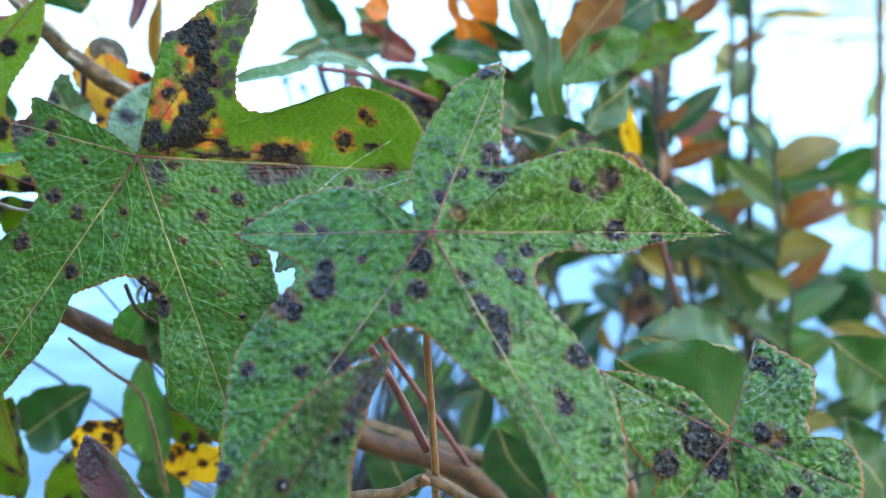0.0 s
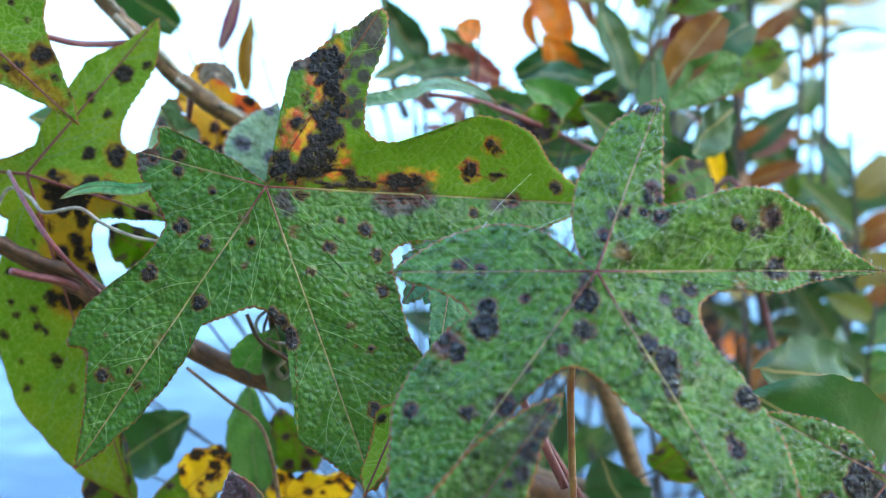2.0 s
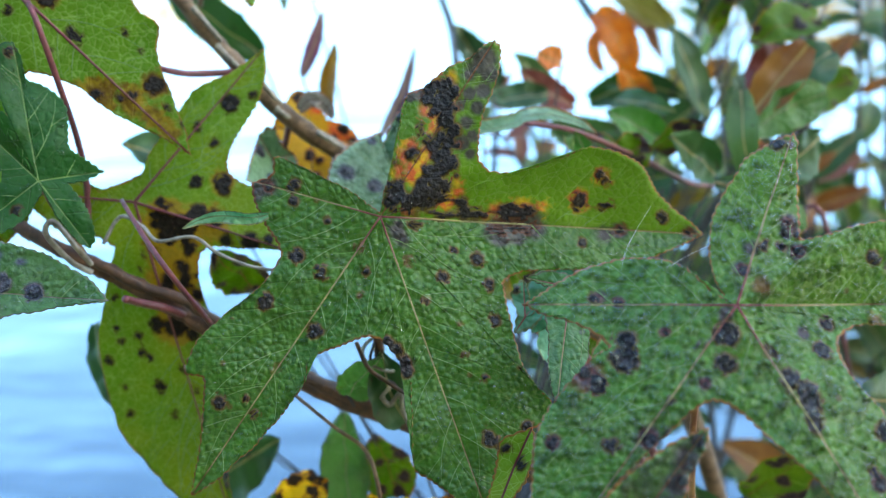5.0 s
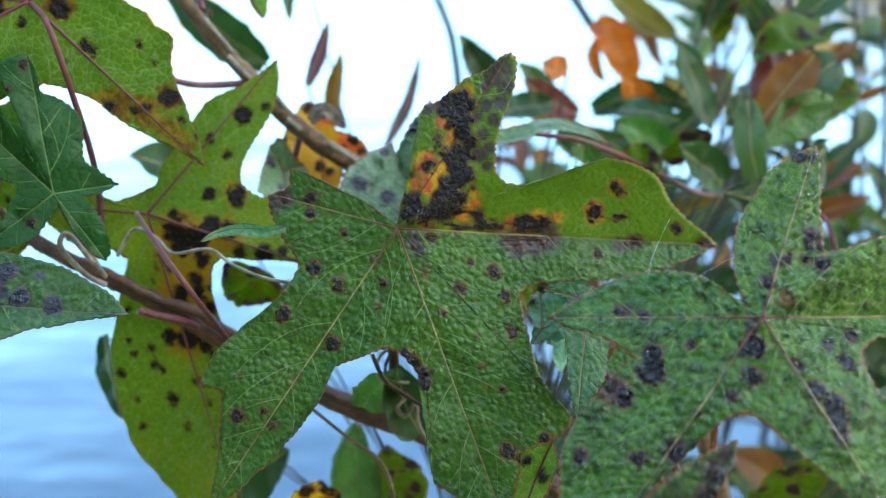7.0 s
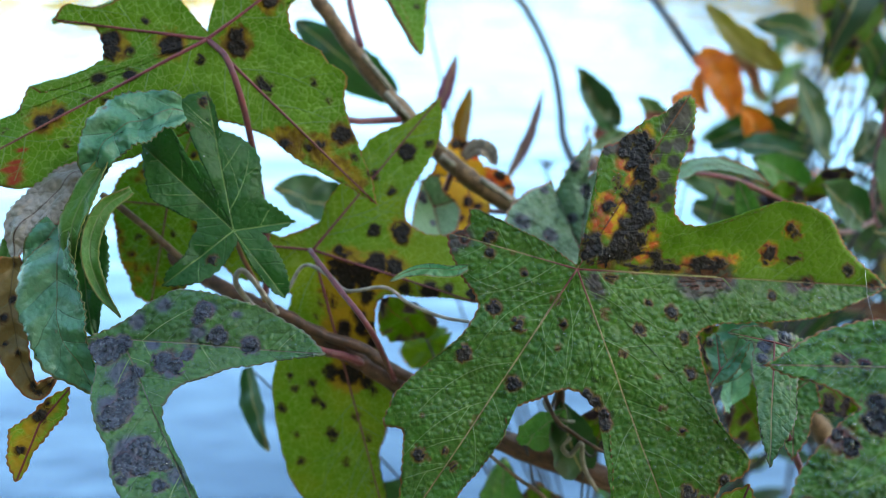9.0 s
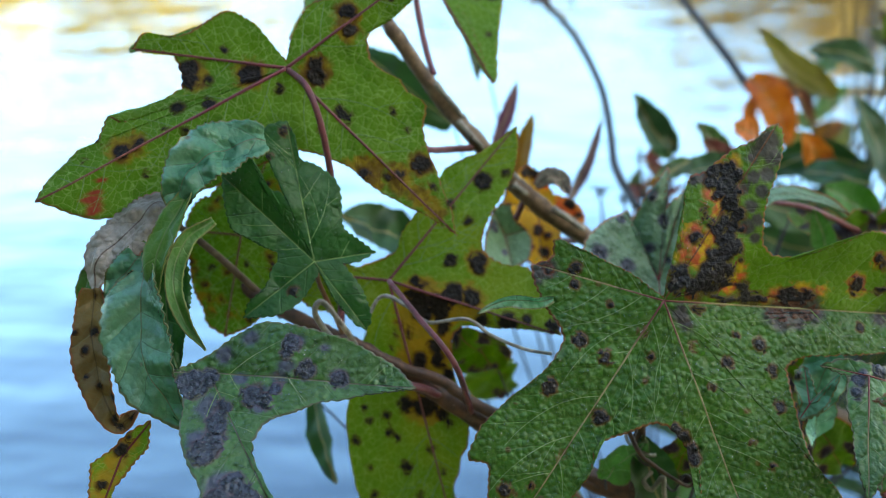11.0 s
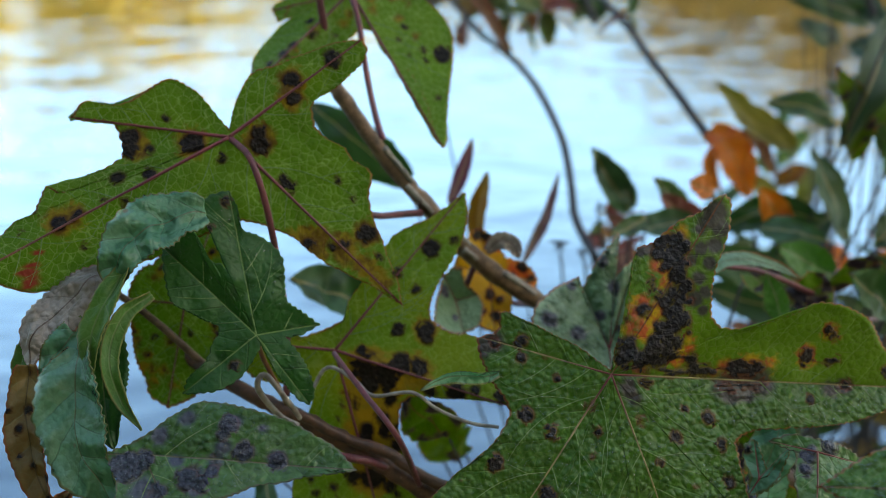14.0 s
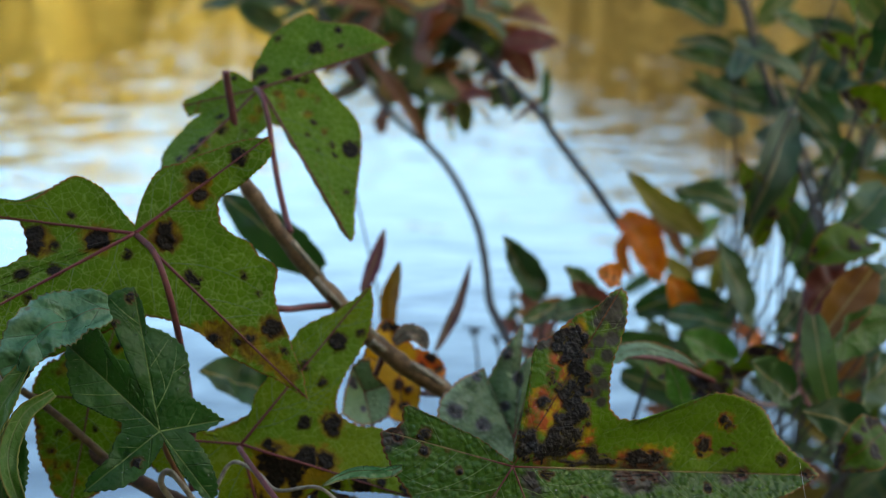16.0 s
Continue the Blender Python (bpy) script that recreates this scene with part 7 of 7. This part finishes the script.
# single leaves on thin twigs of one straggling shrub: base, tip, width in millimetres, kind
SPRIGS = [
    ((-0.128, 0.477, 1.329), (-0.119, 0.486, 1.354), 6, 'V'),
    ((-0.117, 0.47, 1.314), (-0.113, 0.472, 1.345), 8, 'R'),
    ((-0.097, 0.485, 1.299), (-0.082, 0.499, 1.335), 6, 'V'),
    ((-0.045, 0.529, 1.309), (-0.066, 0.529, 1.334), 14, 'G'),
    ((0.043, 0.59, 1.312), (0.0, 0.585, 1.347), 15, 'Y'),
    ((0.047, 0.509, 1.298), (0.027, 0.516, 1.34), 18, 'G'),
    ((0.096, 0.651, 1.363), (0.042, 0.641, 1.385), 12, 'G'),
    ((0.079, 0.68, 1.381), (0.037, 0.667, 1.395), 9, 'G'),
    ((0.068, 0.516, 1.452), (0.067, 0.482, 1.423), 20, 'S'),
    ((0.067, 0.554, 1.386), (0.039, 0.515, 1.34), 18, 'G'),
    ((0.09, 0.561, 1.299), (0.051, 0.583, 1.349), 15, 'G'),
    ((0.065, 0.435, 1.358), (0.04, 0.416, 1.334), 16, 'Y'),
    ((0.039, 0.42, 1.346), (0.043, 0.397, 1.316), 12, 'Y'),
    ((-0.145, 0.481, 1.337), (-0.185, 0.494, 1.365), 20, 'G'),
    ((-0.158, 0.414, 1.316), (-0.184, 0.404, 1.331), 19, 'G'),
    ((-0.022, 0.516, 1.306), (-0.039, 0.514, 1.326), 12, 'R'),
    ((-0.022, 0.474, 1.336), (-0.032, 0.476, 1.34), 12, 'O'),
    ((-0.016, 0.384, 1.328), (-0.024, 0.381, 1.347), 9, 'P'),
    ((0.003, 0.397, 1.336), (-0.009, 0.394, 1.327), 14, 'S'),
    ((0.087, 0.573, 1.33), (0.072, 0.546, 1.314), 16, 'P'),
    ((-0.121, 0.394, 1.264), (-0.132, 0.402, 1.279), 30, 'S'),
    ((-0.191, 0.367, 1.278), (-0.182, 0.345, 1.258), 10, 'G'),
    ((-0.046, 0.529, 1.304), (-0.063, 0.531, 1.329), 15, 'G'),
    ((-0.136, 0.548, 1.363), (-0.135, 0.486, 1.353), 10, 'G'),
    ((-0.032, 0.318, 1.331), (-0.041, 0.304, 1.316), 14, 'T'),
    ((-0.009, 0.32, 1.314), (-0.001, 0.304, 1.305), 26, 'S'),
    ((-0.12, 0.312, 1.239), (-0.105, 0.318, 1.249), 17, 'E'),
    ((-0.087, 0.319, 1.229), (-0.064, 0.316, 1.244), 17, 'E'),
    ((-0.099, 0.328, 1.226), (-0.101, 0.337, 1.263), 18, 'P'),
    ((-0.084, 0.331, 1.231), (-0.091, 0.333, 1.256), 20, 'S'),
    ((-0.026, 0.36, 1.281), (-0.046, 0.353, 1.311), 16, 'S'),
    ((0.037, 0.333, 1.231), (0.057, 0.334, 1.253), 22, 'S'),
    ((-0.091, 0.331, 1.213), (-0.09, 0.332, 1.234), 15, 'E'),
    ((-0.117, 0.338, 1.225), (-0.114, 0.343, 1.233), 11, 'E'),
    ((-0.14, 0.306, 1.229), (-0.142, 0.322, 1.258), 20, 'S'),
    ((0.216, 0.809, 1.101), (0.168, 0.804, 1.153), 18, 'G'),
    ((0.14, 0.863, 1.195), (0.128, 0.844, 1.163), 14, 'Y'),
    ((0.229, 0.742, 1.044), (0.175, 0.717, 1.091), 34, 'G'),
    ((0.096, 0.33, 1.271), (0.061, 0.315, 1.286), 26, 'G'),
    ((0.29, 0.692, 1.048), (0.236, 0.703, 1.068), 42, 'G'),
    ((0.242, 0.594, 1.029), (0.259, 0.597, 1.094), 42, 'G'),
    ((0.121, 0.692, 1.048), (0.152, 0.699, 1.061), 25, 'R'),
    ((0.061, 0.629, 1.089), (0.092, 0.59, 1.082), 34, 'G'),
    ((0.324, 0.788, 1.065), (0.281, 0.776, 1.104), 31, 'Y'),
    ((0.026, 0.587, 1.017), (0.061, 0.601, 1.041), 28, 'Y'),
    ((-0.029, 0.597, 1.035), (0.006, 0.615, 1.065), 25, 'P'),
    ((0.061, 0.846, 1.166), (0.094, 0.859, 1.188), 13, 'G'),
    ((0.094, 0.821, 1.123), (0.074, 0.83, 1.137), 13, 'Y'),
    ((0.18, 0.847, 1.106), (0.195, 0.834, 1.144), 22, 'O'),
    ((0.099, 0.626, 1.408), (0.071, 0.616, 1.421), 12, 'G'),
    ((0.066, 0.689, 1.401), (0.025, 0.681, 1.414), 13, 'G'),
    ((0.093, 0.617, 1.387), (0.054, 0.61, 1.404), 12, 'G'),
    ((0.101, 0.56, 1.407), (0.072, 0.552, 1.423), 14, 'S'),
    ((0.084, 0.495, 1.403), (0.062, 0.484, 1.414), 16, 'S'),
    ((0.096, 0.566, 1.367), (0.065, 0.564, 1.397), 13, 'G'),
    ((0.068, 0.544, 1.362), (0.045, 0.519, 1.336), 18, 'S'),
    ((0.049, 0.522, 1.332), (0.036, 0.524, 1.374), 16, 'S'),
    ((0.095, 0.502, 1.369), (0.068, 0.481, 1.353), 18, 'G'),
    ((0.08, 0.476, 1.355), (0.049, 0.459, 1.35), 20, 'S'),
    ((0.08, 0.452, 1.35), (0.053, 0.433, 1.339), 20, 'G'),
    ((0.072, 0.428, 1.342), (0.041, 0.41, 1.332), 18, 'P'),
    ((0.068, 0.413, 1.331), (0.05, 0.393, 1.32), 18, 'G'),
    ((0.056, 0.576, 1.331), (0.019, 0.566, 1.343), 14, 'G'),
    ((-0.012, 0.513, 1.302), (-0.037, 0.507, 1.321), 14, 'R'),
    ((-0.026, 0.488, 1.317), (-0.053, 0.474, 1.319), 13, 'G'),
    ((0.002, 0.486, 1.316), (0.025, 0.469, 1.318), 13, 'G'),
    ((0.016, 0.433, 1.32), (-0.008, 0.425, 1.336), 14, 'P'),
    ((0.011, 0.423, 1.321), (0.026, 0.412, 1.336), 15, 'S'),
    ((0.031, 0.409, 1.317), (0.012, 0.402, 1.336), 16, 'G'),
    ((0.054, 0.384, 1.312), (0.023, 0.377, 1.33), 16, 'G'),
    ((-0.023, 0.408, 1.333), (-0.006, 0.389, 1.329), 16, 'S'),
    ((0.094, 0.54, 1.356), (0.073, 0.536, 1.383), 18, 'G'),
    ((0.084, 0.502, 1.42), (0.08, 0.496, 1.447), 20, 'G'),
    ((0.059, 0.487, 1.325), (0.043, 0.468, 1.316), 16, 'G'),
    ((0.071, 0.471, 1.342), (0.05, 0.452, 1.331), 18, 'R'),
    ((0.021, 0.512, 1.303), (0.005, 0.506, 1.325), 14, 'O'),
    ((-0.049, 0.471, 1.326), (-0.065, 0.456, 1.325), 8, 'R'),
    ((-0.008, 0.376, 1.31), (-0.023, 0.37, 1.333), 16, 'G'),
    ((0.054, 0.378, 1.322), (0.031, 0.361, 1.317), 18, 'S'),
    ((0.328, 0.844, 1.163), (0.301, 0.798, 1.142), 20, 'Y'),
    ((0.171, 0.849, 1.11), (0.14, 0.836, 1.148), 20, 'O'),
    ((0.212, 0.887, 1.117), (0.218, 0.847, 1.106), 14, 'O'),
    ((0.149, 0.888, 1.177), (0.124, 0.844, 1.163), 17, 'Y'),
    ((0.226, 0.898, 1.165), (0.202, 0.856, 1.153), 20, 'Y'),
    ((0.257, 0.832, 1.08), (0.216, 0.813, 1.108), 22, 'Y'),
    ((0.257, 0.784, 1.058), (0.204, 0.746, 1.051), 25, 'G'),
    ((0.186, 0.746, 0.992), (0.14, 0.733, 1.03), 22, 'O'),
    ((0.282, 0.803, 1.09), (0.313, 0.79, 1.128), 28, 'G'),
    ((0.136, 0.855, 1.121), (0.14, 0.811, 1.105), 14, 'Y'),
    ((0.225, 0.729, 1.023), (0.248, 0.689, 1.013), 22, 'G'),
    ((0.271, 0.72, 1.067), (0.292, 0.679, 1.056), 28, 'G'),
    ((-0.128, 0.348, 1.304), (-0.142, 0.345, 1.319), 20, 'S'),
    ((-0.078, 0.307, 1.281), (-0.086, 0.309, 1.306), 15, 'G'),
    ((-0.074, 0.319, 1.282), (-0.068, 0.318, 1.301), 16, 'S'),
    ((-0.096, 0.307, 1.291), (-0.085, 0.304, 1.307), 14, 'P'),
    ((-0.031, 0.324, 1.311), (-0.043, 0.321, 1.326), 16, 'S'),
    ((-0.034, 0.313, 1.302), (-0.033, 0.312, 1.321), 13, 'T'),
    ((-0.017, 0.333, 1.277), (-0.031, 0.334, 1.299), 18, 'S'),
    ((-0.155, 0.355, 1.215), (-0.127, 0.356, 1.236), 22, 'G'),
    ((-0.138, 0.334, 1.199), (-0.115, 0.341, 1.23), 22, 'S'),
    ((-0.147, 0.346, 1.26), (-0.153, 0.351, 1.289), 24, 'S'),
    ((0.083, 0.268, 1.284), (0.047, 0.271, 1.309), 34, 'G'),
    ((0.166, 0.343, 1.194), (0.146, 0.351, 1.227), 28, 'G'),
    ((0.17, 0.373, 1.226), (0.143, 0.373, 1.246), 26, 'G'),
    ((0.091, 0.319, 1.212), (0.066, 0.321, 1.236), 28, 'G'),
    ((-0.012, 0.321, 1.216), (-0.025, 0.325, 1.242), 20, 'G'),
    ((0.036, 0.336, 1.202), (0.019, 0.341, 1.23), 24, 'G'),
    ((-0.103, 0.349, 1.185), (-0.109, 0.354, 1.214), 18, 'G'),
    ((0.12, 0.698, 1.376), (0.148, 0.731, 1.383), 14, 'G'),
    ((0.058, 0.619, 1.386), (0.091, 0.704, 1.388), 16, 'G'),
    ((0.139, 0.68, 1.387), (0.124, 0.67, 1.361), 18, 'G'),
    ((0.083, 0.702, 1.355), (0.086, 0.691, 1.381), 13, 'G'),
    ((0.106, 0.648, 1.356), (0.109, 0.591, 1.378), 17, 'G'),
    ((0.082, 0.711, 1.35), (0.085, 0.609, 1.365), 14, 'G'),
    ((0.097, 0.715, 1.335), (0.048, 0.632, 1.364), 15, 'G'),
    ((0.076, 0.756, 1.408), (0.083, 0.737, 1.388), 13, 'G'),
    ((0.103, 0.589, 1.37), (0.095, 0.607, 1.389), 17, 'G'),
    ((0.08, 0.694, 1.388), (0.118, 0.729, 1.374), 17, 'G'),
    ((0.112, 0.729, 1.344), (0.071, 0.662, 1.388), 18, 'S'),
]


def straggler():
    r = random.Random(77)
    foot = Vector((0.06, 0.62, 0.08))
    root = thing("shrub", "straggling shrub with scattered green, yellow and red leaves", "shrub", Matrix.Translation(foot))
    inverse = root.matrix_world.inverted()
    crown = [Vector((0.05, 0.62, 1.00)), Vector((0.00, 0.50, 1.06)), Vector((0.13, 0.62, 1.05)), Vector((-0.05, 0.45, 1.08))]
    for c in crown:
        part("stem", tube_bm([inverse @ p for p in (foot, foot.lerp(c, 0.5) + Vector((0.01, 0.01, 0)), c)], 0.004, 0.002, 8, 7, 0.1), M_DARKTWIG, root)
    looks = {"G": M_SPRIG, "R": M_SHRUB_RED, "Y": M_SHRUB_YELLOW, "O": M_ORANGE, "S": M_DULL, "P": M_PALE, "T": M_TEAL, "E": M_EMBER, "V": M_VIOLET}
    for k, (base, tip, width, kind) in enumerate(SPRIGS):
        a, b = Vector(base), Vector(tip)
        near = min(crown, key=lambda c: (c - a).length)
        bend = near.lerp(a, 0.6) + Vector((0, 0.02, -0.03))
        part("twig", tube_bm([inverse @ p for p in (near, bend, a)], 0.0008, 0.0004, 8, 6), M_DARKTWIG, root)
        face = TOWARDS + Vector((r.gauss(0, 0.35), 0, r.gauss(0, 0.35)))
        middle = a.lerp(b, 0.5) + TOWARDS * r.uniform(-0.1, 0.18) * (b - a).length + Vector((r.gauss(0, 0.05), 0, r.gauss(0, 0.05))) * (b - a).length
        mesh = ribbon_mesh([inverse @ p for p in (a, middle, b)], width / 1000, face, r.uniform(0.1, 0.45), k * 1.3, 20, 8)
        if kind in "SE":
            speckle(mesh, r, 16, 0.8, 2.4)
        mesh.materials.append(looks[kind])
        leaf = new("leaf", mesh)
        leaf.parent = root


straggler()


def hanging_twig(points, label, seed, cluster):
    r = random.Random(seed)
    root = thing("twig", label, "twig", Matrix.Translation(points[0]))
    inverse = root.matrix_world.inverted()
    part("stem", tube_bm([inverse @ Vector(p) for p in points], 0.0024, 0.0013, 8, 7, 0.15), M_DARKTWIG, root)
    for p, count, kinds, size in cluster:
        for k in range(count):
            way = Vector((r.gauss(0, 1), r.gauss(0, 0.6), r.gauss(-0.3, 0.8))).normalized()
            shrub_leaf(root, kinds, p, way, r, size * r.uniform(0.7, 1.1))
    return root


hanging_twig([(-0.056, 0.557, 1.265), (-0.064, 0.585, 1.274), (-0.065, 0.606, 1.284), (-0.069, 0.63, 1.301), (-0.081, 0.664, 1.318), (-0.095, 0.69, 1.328), (-0.116, 0.737, 1.333), (-0.141, 0.8, 1.353), (-0.165, 0.851, 1.395), (-0.09, 0.86, 1.45), (0.02, 0.83, 1.45), (0.1, 0.8, 1.44)],
             "dark arching twig with a tuft of dull red leaves", 31, [((-0.075, 0.72, 1.347), 7, RED_KINDS, 1.0), ((-0.10, 0.77, 1.37), 9, RED_KINDS, 1.1), ((-0.12, 0.80, 1.385), 6, GREEN_KINDS, 1.1), ((-0.049, 0.585, 1.277), 3, RED_KINDS, 0.5), ((-0.135, 0.854, 1.353), 6, GREEN_KINDS, 0.9), ((-0.111, 0.824, 1.336), 6, RED_KINDS, 1), ((-0.115, 0.88, 1.367), 6, RED_KINDS, 1), ((-0.084, 0.853, 1.358), 6, GREEN_KINDS, 0.9), ((-0.062, 0.822, 1.338), 5, RED_KINDS, 0.8)])
hanging_twig([(0.007, 0.616, 1.305), (-0.006, 0.645, 1.32), (-0.02, 0.675, 1.334), (-0.029, 0.7, 1.344), (-0.038, 0.728, 1.349), (-0.053, 0.76, 1.358), (-0.069, 0.786, 1.368), (-0.09, 0.817, 1.376), (-0.116, 0.859, 1.395), (-0.05, 0.85, 1.45), (0.03, 0.82, 1.44), (0.1, 0.8, 1.44)],
             "dark arching twig with reddish leaves along it", 32, [((-0.028, 0.702, 1.349), 5, RED_KINDS, 0.7), ((-0.045, 0.78, 1.367), 9, RED_KINDS, 1.2), ((-0.065, 0.81, 1.377), 8, GREEN_KINDS, 1.0), ((-0.045, 0.851, 1.359), 6, RED_KINDS, 1), ((-0.038, 0.774, 1.328), 3, GREEN_KINDS, 0.6), ((-0.156, 0.893, 1.366), 5, RED_KINDS, 0.9), ((-0.204, 0.896, 1.369), 5, GREEN_KINDS, 1), ((-0.089, 0.798, 1.328), 5, YELLOW_KINDS, 0.8)])

orange = thing("orange_leaf", "drooping orange leaf at the end of a dark twig", "leaf", Matrix.Translation((0.0059, 0.618, 1.3109)))
for k, (width, fold, points) in enumerate(((0.0195, 0.35, [(0.0059, 0.618, 1.3109), (0.0143, 0.612, 1.305), (0.0214, 0.606, 1.293), (0.0266, 0.602, 1.2792)]),
                                           (0.0075, 0.6, [(0.0181, 0.622, 1.3083), (0.0329, 0.624, 1.3021), (0.0396, 0.622, 1.2915), (0.0443, 0.62, 1.2832)]),
                                           (0.0075, 0.5, [(0.0074, 0.61, 1.3041), (0.0049, 0.606, 1.2961), (0.0076, 0.604, 1.2883), (0.0119, 0.602, 1.2827)]))):
    lobe = ribbon_mesh([Vector(p) - orange.matrix_world.translation for p in points], width, TOWARDS, fold, 1.0 + k)
    lobe.materials.append(M_RUST if k == 1 else M_ORANGE)
    new("lobe", lobe).parent = orange
rust = thing("dry_leaf", "long folded rust-brown leaf on a dark twig", "leaf", Matrix.Translation((-0.095, 0.691, 1.329)))
dry = ribbon_mesh([(0, 0, 0), (-0.016, 0.016, 0.024), (-0.038, 0.040, 0.042)], 0.0085, TOWARDS, 0.8, 2.0)
dry.materials.append(M_RUST)
new("blade", dry).parent = rust
hanging_twig([(-0.04, 0.753, 1.331), (-0.053, 0.795, 1.352), (-0.081, 0.836, 1.369), (-0.135, 0.861, 1.371), (-0.223, 0.892, 1.383), (-0.05, 0.86, 1.46), (0.03, 0.82, 1.44), (0.1, 0.8, 1.44)], "leafy tuft of dull red and green leaves on dark twig", 33, [((-0.15, 0.856, 1.356), 5, RED_KINDS, 1),
    ((-0.166, 0.864, 1.373), 5, GREEN_KINDS, 1.1),
    ((-0.131, 0.828, 1.327), 5, RED_KINDS, 0.9),
    ((-0.104, 0.827, 1.359), 6, YELLOW_KINDS, 0.8),
    ((-0.078, 0.821, 1.379), 6, RED_KINDS, 1),
    ((-0.055, 0.827, 1.352), 5, GREEN_KINDS, 0.9),
    ((-0.036, 0.835, 1.374), 5, RED_KINDS, 0.9),
    ((-0.216, 0.828, 1.379), 5, GREEN_KINDS, 1.1),
    ((-0.097, 0.805, 1.337), 6, GREEN_KINDS, 0.9),
    ((-0.119, 0.845, 1.307), 4, RED_KINDS, 0.7),
    ((-0.069, 0.828, 1.316), 4, RED_KINDS, 0.7),
    ((-0.135, 0.834, 1.38), 6, YELLOW_KINDS, 0.9),
    ((-0.043, 0.82, 1.331), 3, RED_KINDS, 0.6)])


# ---- single leaves that stand out ----
def loose_leaf(label, material, width, face, fold, points, seed, spots=None):
    root = thing("leaf", label, "leaf", Matrix.Translation(points[0]))
    mesh = ribbon_mesh([Vector(p) - Vector(points[0]) for p in points], width, face, fold, seed)
    if spots:
        speckle(mesh, random.Random(int(seed * 7)), *spots)
    mesh.materials.append(material)
    new("blade", mesh).parent = root
    return root


loose_leaf("small crumpled silver-grey dry leaf on the branch", M_WITHER, 0.0055, TOWARDS, 0.5, [(-0.1158, 0.381, 1.3536), (-0.112, 0.379, 1.3582), (-0.1075, 0.38, 1.3562), (-0.105, 0.383, 1.35)], 2.3)
loose_leaf("mottled yellow-green leaf with dark purple blotches", M_DULL, 0.019, TOWARDS, 0.3, [(0.1126, 0.52, 1.3136), (0.095, 0.51, 1.3095), (0.0814, 0.5, 1.3043), (0.0732, 0.5, 1.2939)], 4.4, (30, 0.4, 1.6))
loose_leaf("narrow yellow leaf hanging from the shrub", M_EMBER, 0.008, TOWARDS, 0.4, [(0.0798, 0.5, 1.2874), (0.0836, 0.5, 1.2717), (0.0901, 0.5, 1.2495)], 6.1, (8, 0.3, 0.9))
loose_leaf("narrow green leaf standing off the dark stem", M_SPRIG, 0.011, TOWARDS, 0.3, [(0.086, 0.7, 1.3735), (0.065, 0.7, 1.3791), (0.0425, 0.7, 1.3811)], 1.6)
loose_leaf("long green leaf with a dark midrib off the stem", M_SPRIG, 0.014, TOWARDS, 0.3, [(0.1013, 0.68, 1.3518), (0.0748, 0.68, 1.3613), (0.0476, 0.68, 1.3687)], 2.9)
loose_leaf("broad dark green leaf of the shrub behind", M_SPRIG, 0.017, TOWARDS, 0.3, [(-0.0247, 0.475, 1.3084), (-0.0014, 0.475, 1.301), (0.0228, 0.475, 1.2974)], 3.1)
loose_leaf("broad dark green leaf of the shrub behind", M_SPRIG, 0.016, TOWARDS, 0.3, [(-0.0141, 0.495, 1.2818), (0.0131, 0.495, 1.2738), (0.0363, 0.495, 1.2784)], 4.1)
loose_leaf("broad dark green leaf of the shrub behind", M_SPRIG, 0.015, TOWARDS, 0.3, [(-0.0054, 0.515, 1.3033), (0.0152, 0.515, 1.3109), (0.0386, 0.515, 1.3052)], 5.1)
twig([(-0.0414, 0.378, 1.3508), (-0.0232, 0.385, 1.3447), (0.0022, 0.4, 1.3276), (0.0289, 0.425, 1.3054), (0.052, 0.4545, 1.296)], 0.0009, 0.0011, M_PETIOLE, "arching dark red twig among the shrub leaves")


# ---- dry flower heads on the low shrub ----
def flower_head(at_point, size, seed):
    r = random.Random(seed)
    root = thing("flower_head", "small dark dry spiky flower head on a thin stalk", "flower head", Matrix.Translation(at_point))
    part("stalk", tube_bm([(0, 0, 0), (0.004, 0.004, -0.03), (0.012, 0.01, -0.12)], 0.0006, 0.0008, 6, 6), M_DARKTWIG, root)
    for _ in range(12):
        d = Vector((r.gauss(0, 1), r.gauss(0, 1), r.gauss(0.2, 1))).normalized()
        part("spike", tube_bm([d * 0.1 * size, d * 0.6 * size, d * size], size * 0.14, size * 0.04, 4, 6), M_DARKTWIG, root)


for k, point in enumerate([(-0.0758, 0.5459, 1.2796), (-0.0558, 0.5648, 1.2891), (-0.0653, 0.5346, 1.2798)]):
    flower_head(point, 0.0055 - 0.001 * k, k)


# ---- threads of spider silk at the dewy leaf ----
for points in ([(-0.0272, 0.233, 1.3796), (-0.0226, 0.2516, 1.3759), (-0.0135, 0.2822, 1.3688)], [(-0.0175, 0.2327, 1.3791), (-0.0082, 0.246, 1.3761), (0.0022, 0.2606, 1.3714)]):
    twig(points, 0.00002, 0.00002, M_SILK, "fine white thread of spider silk", "spider_thread")
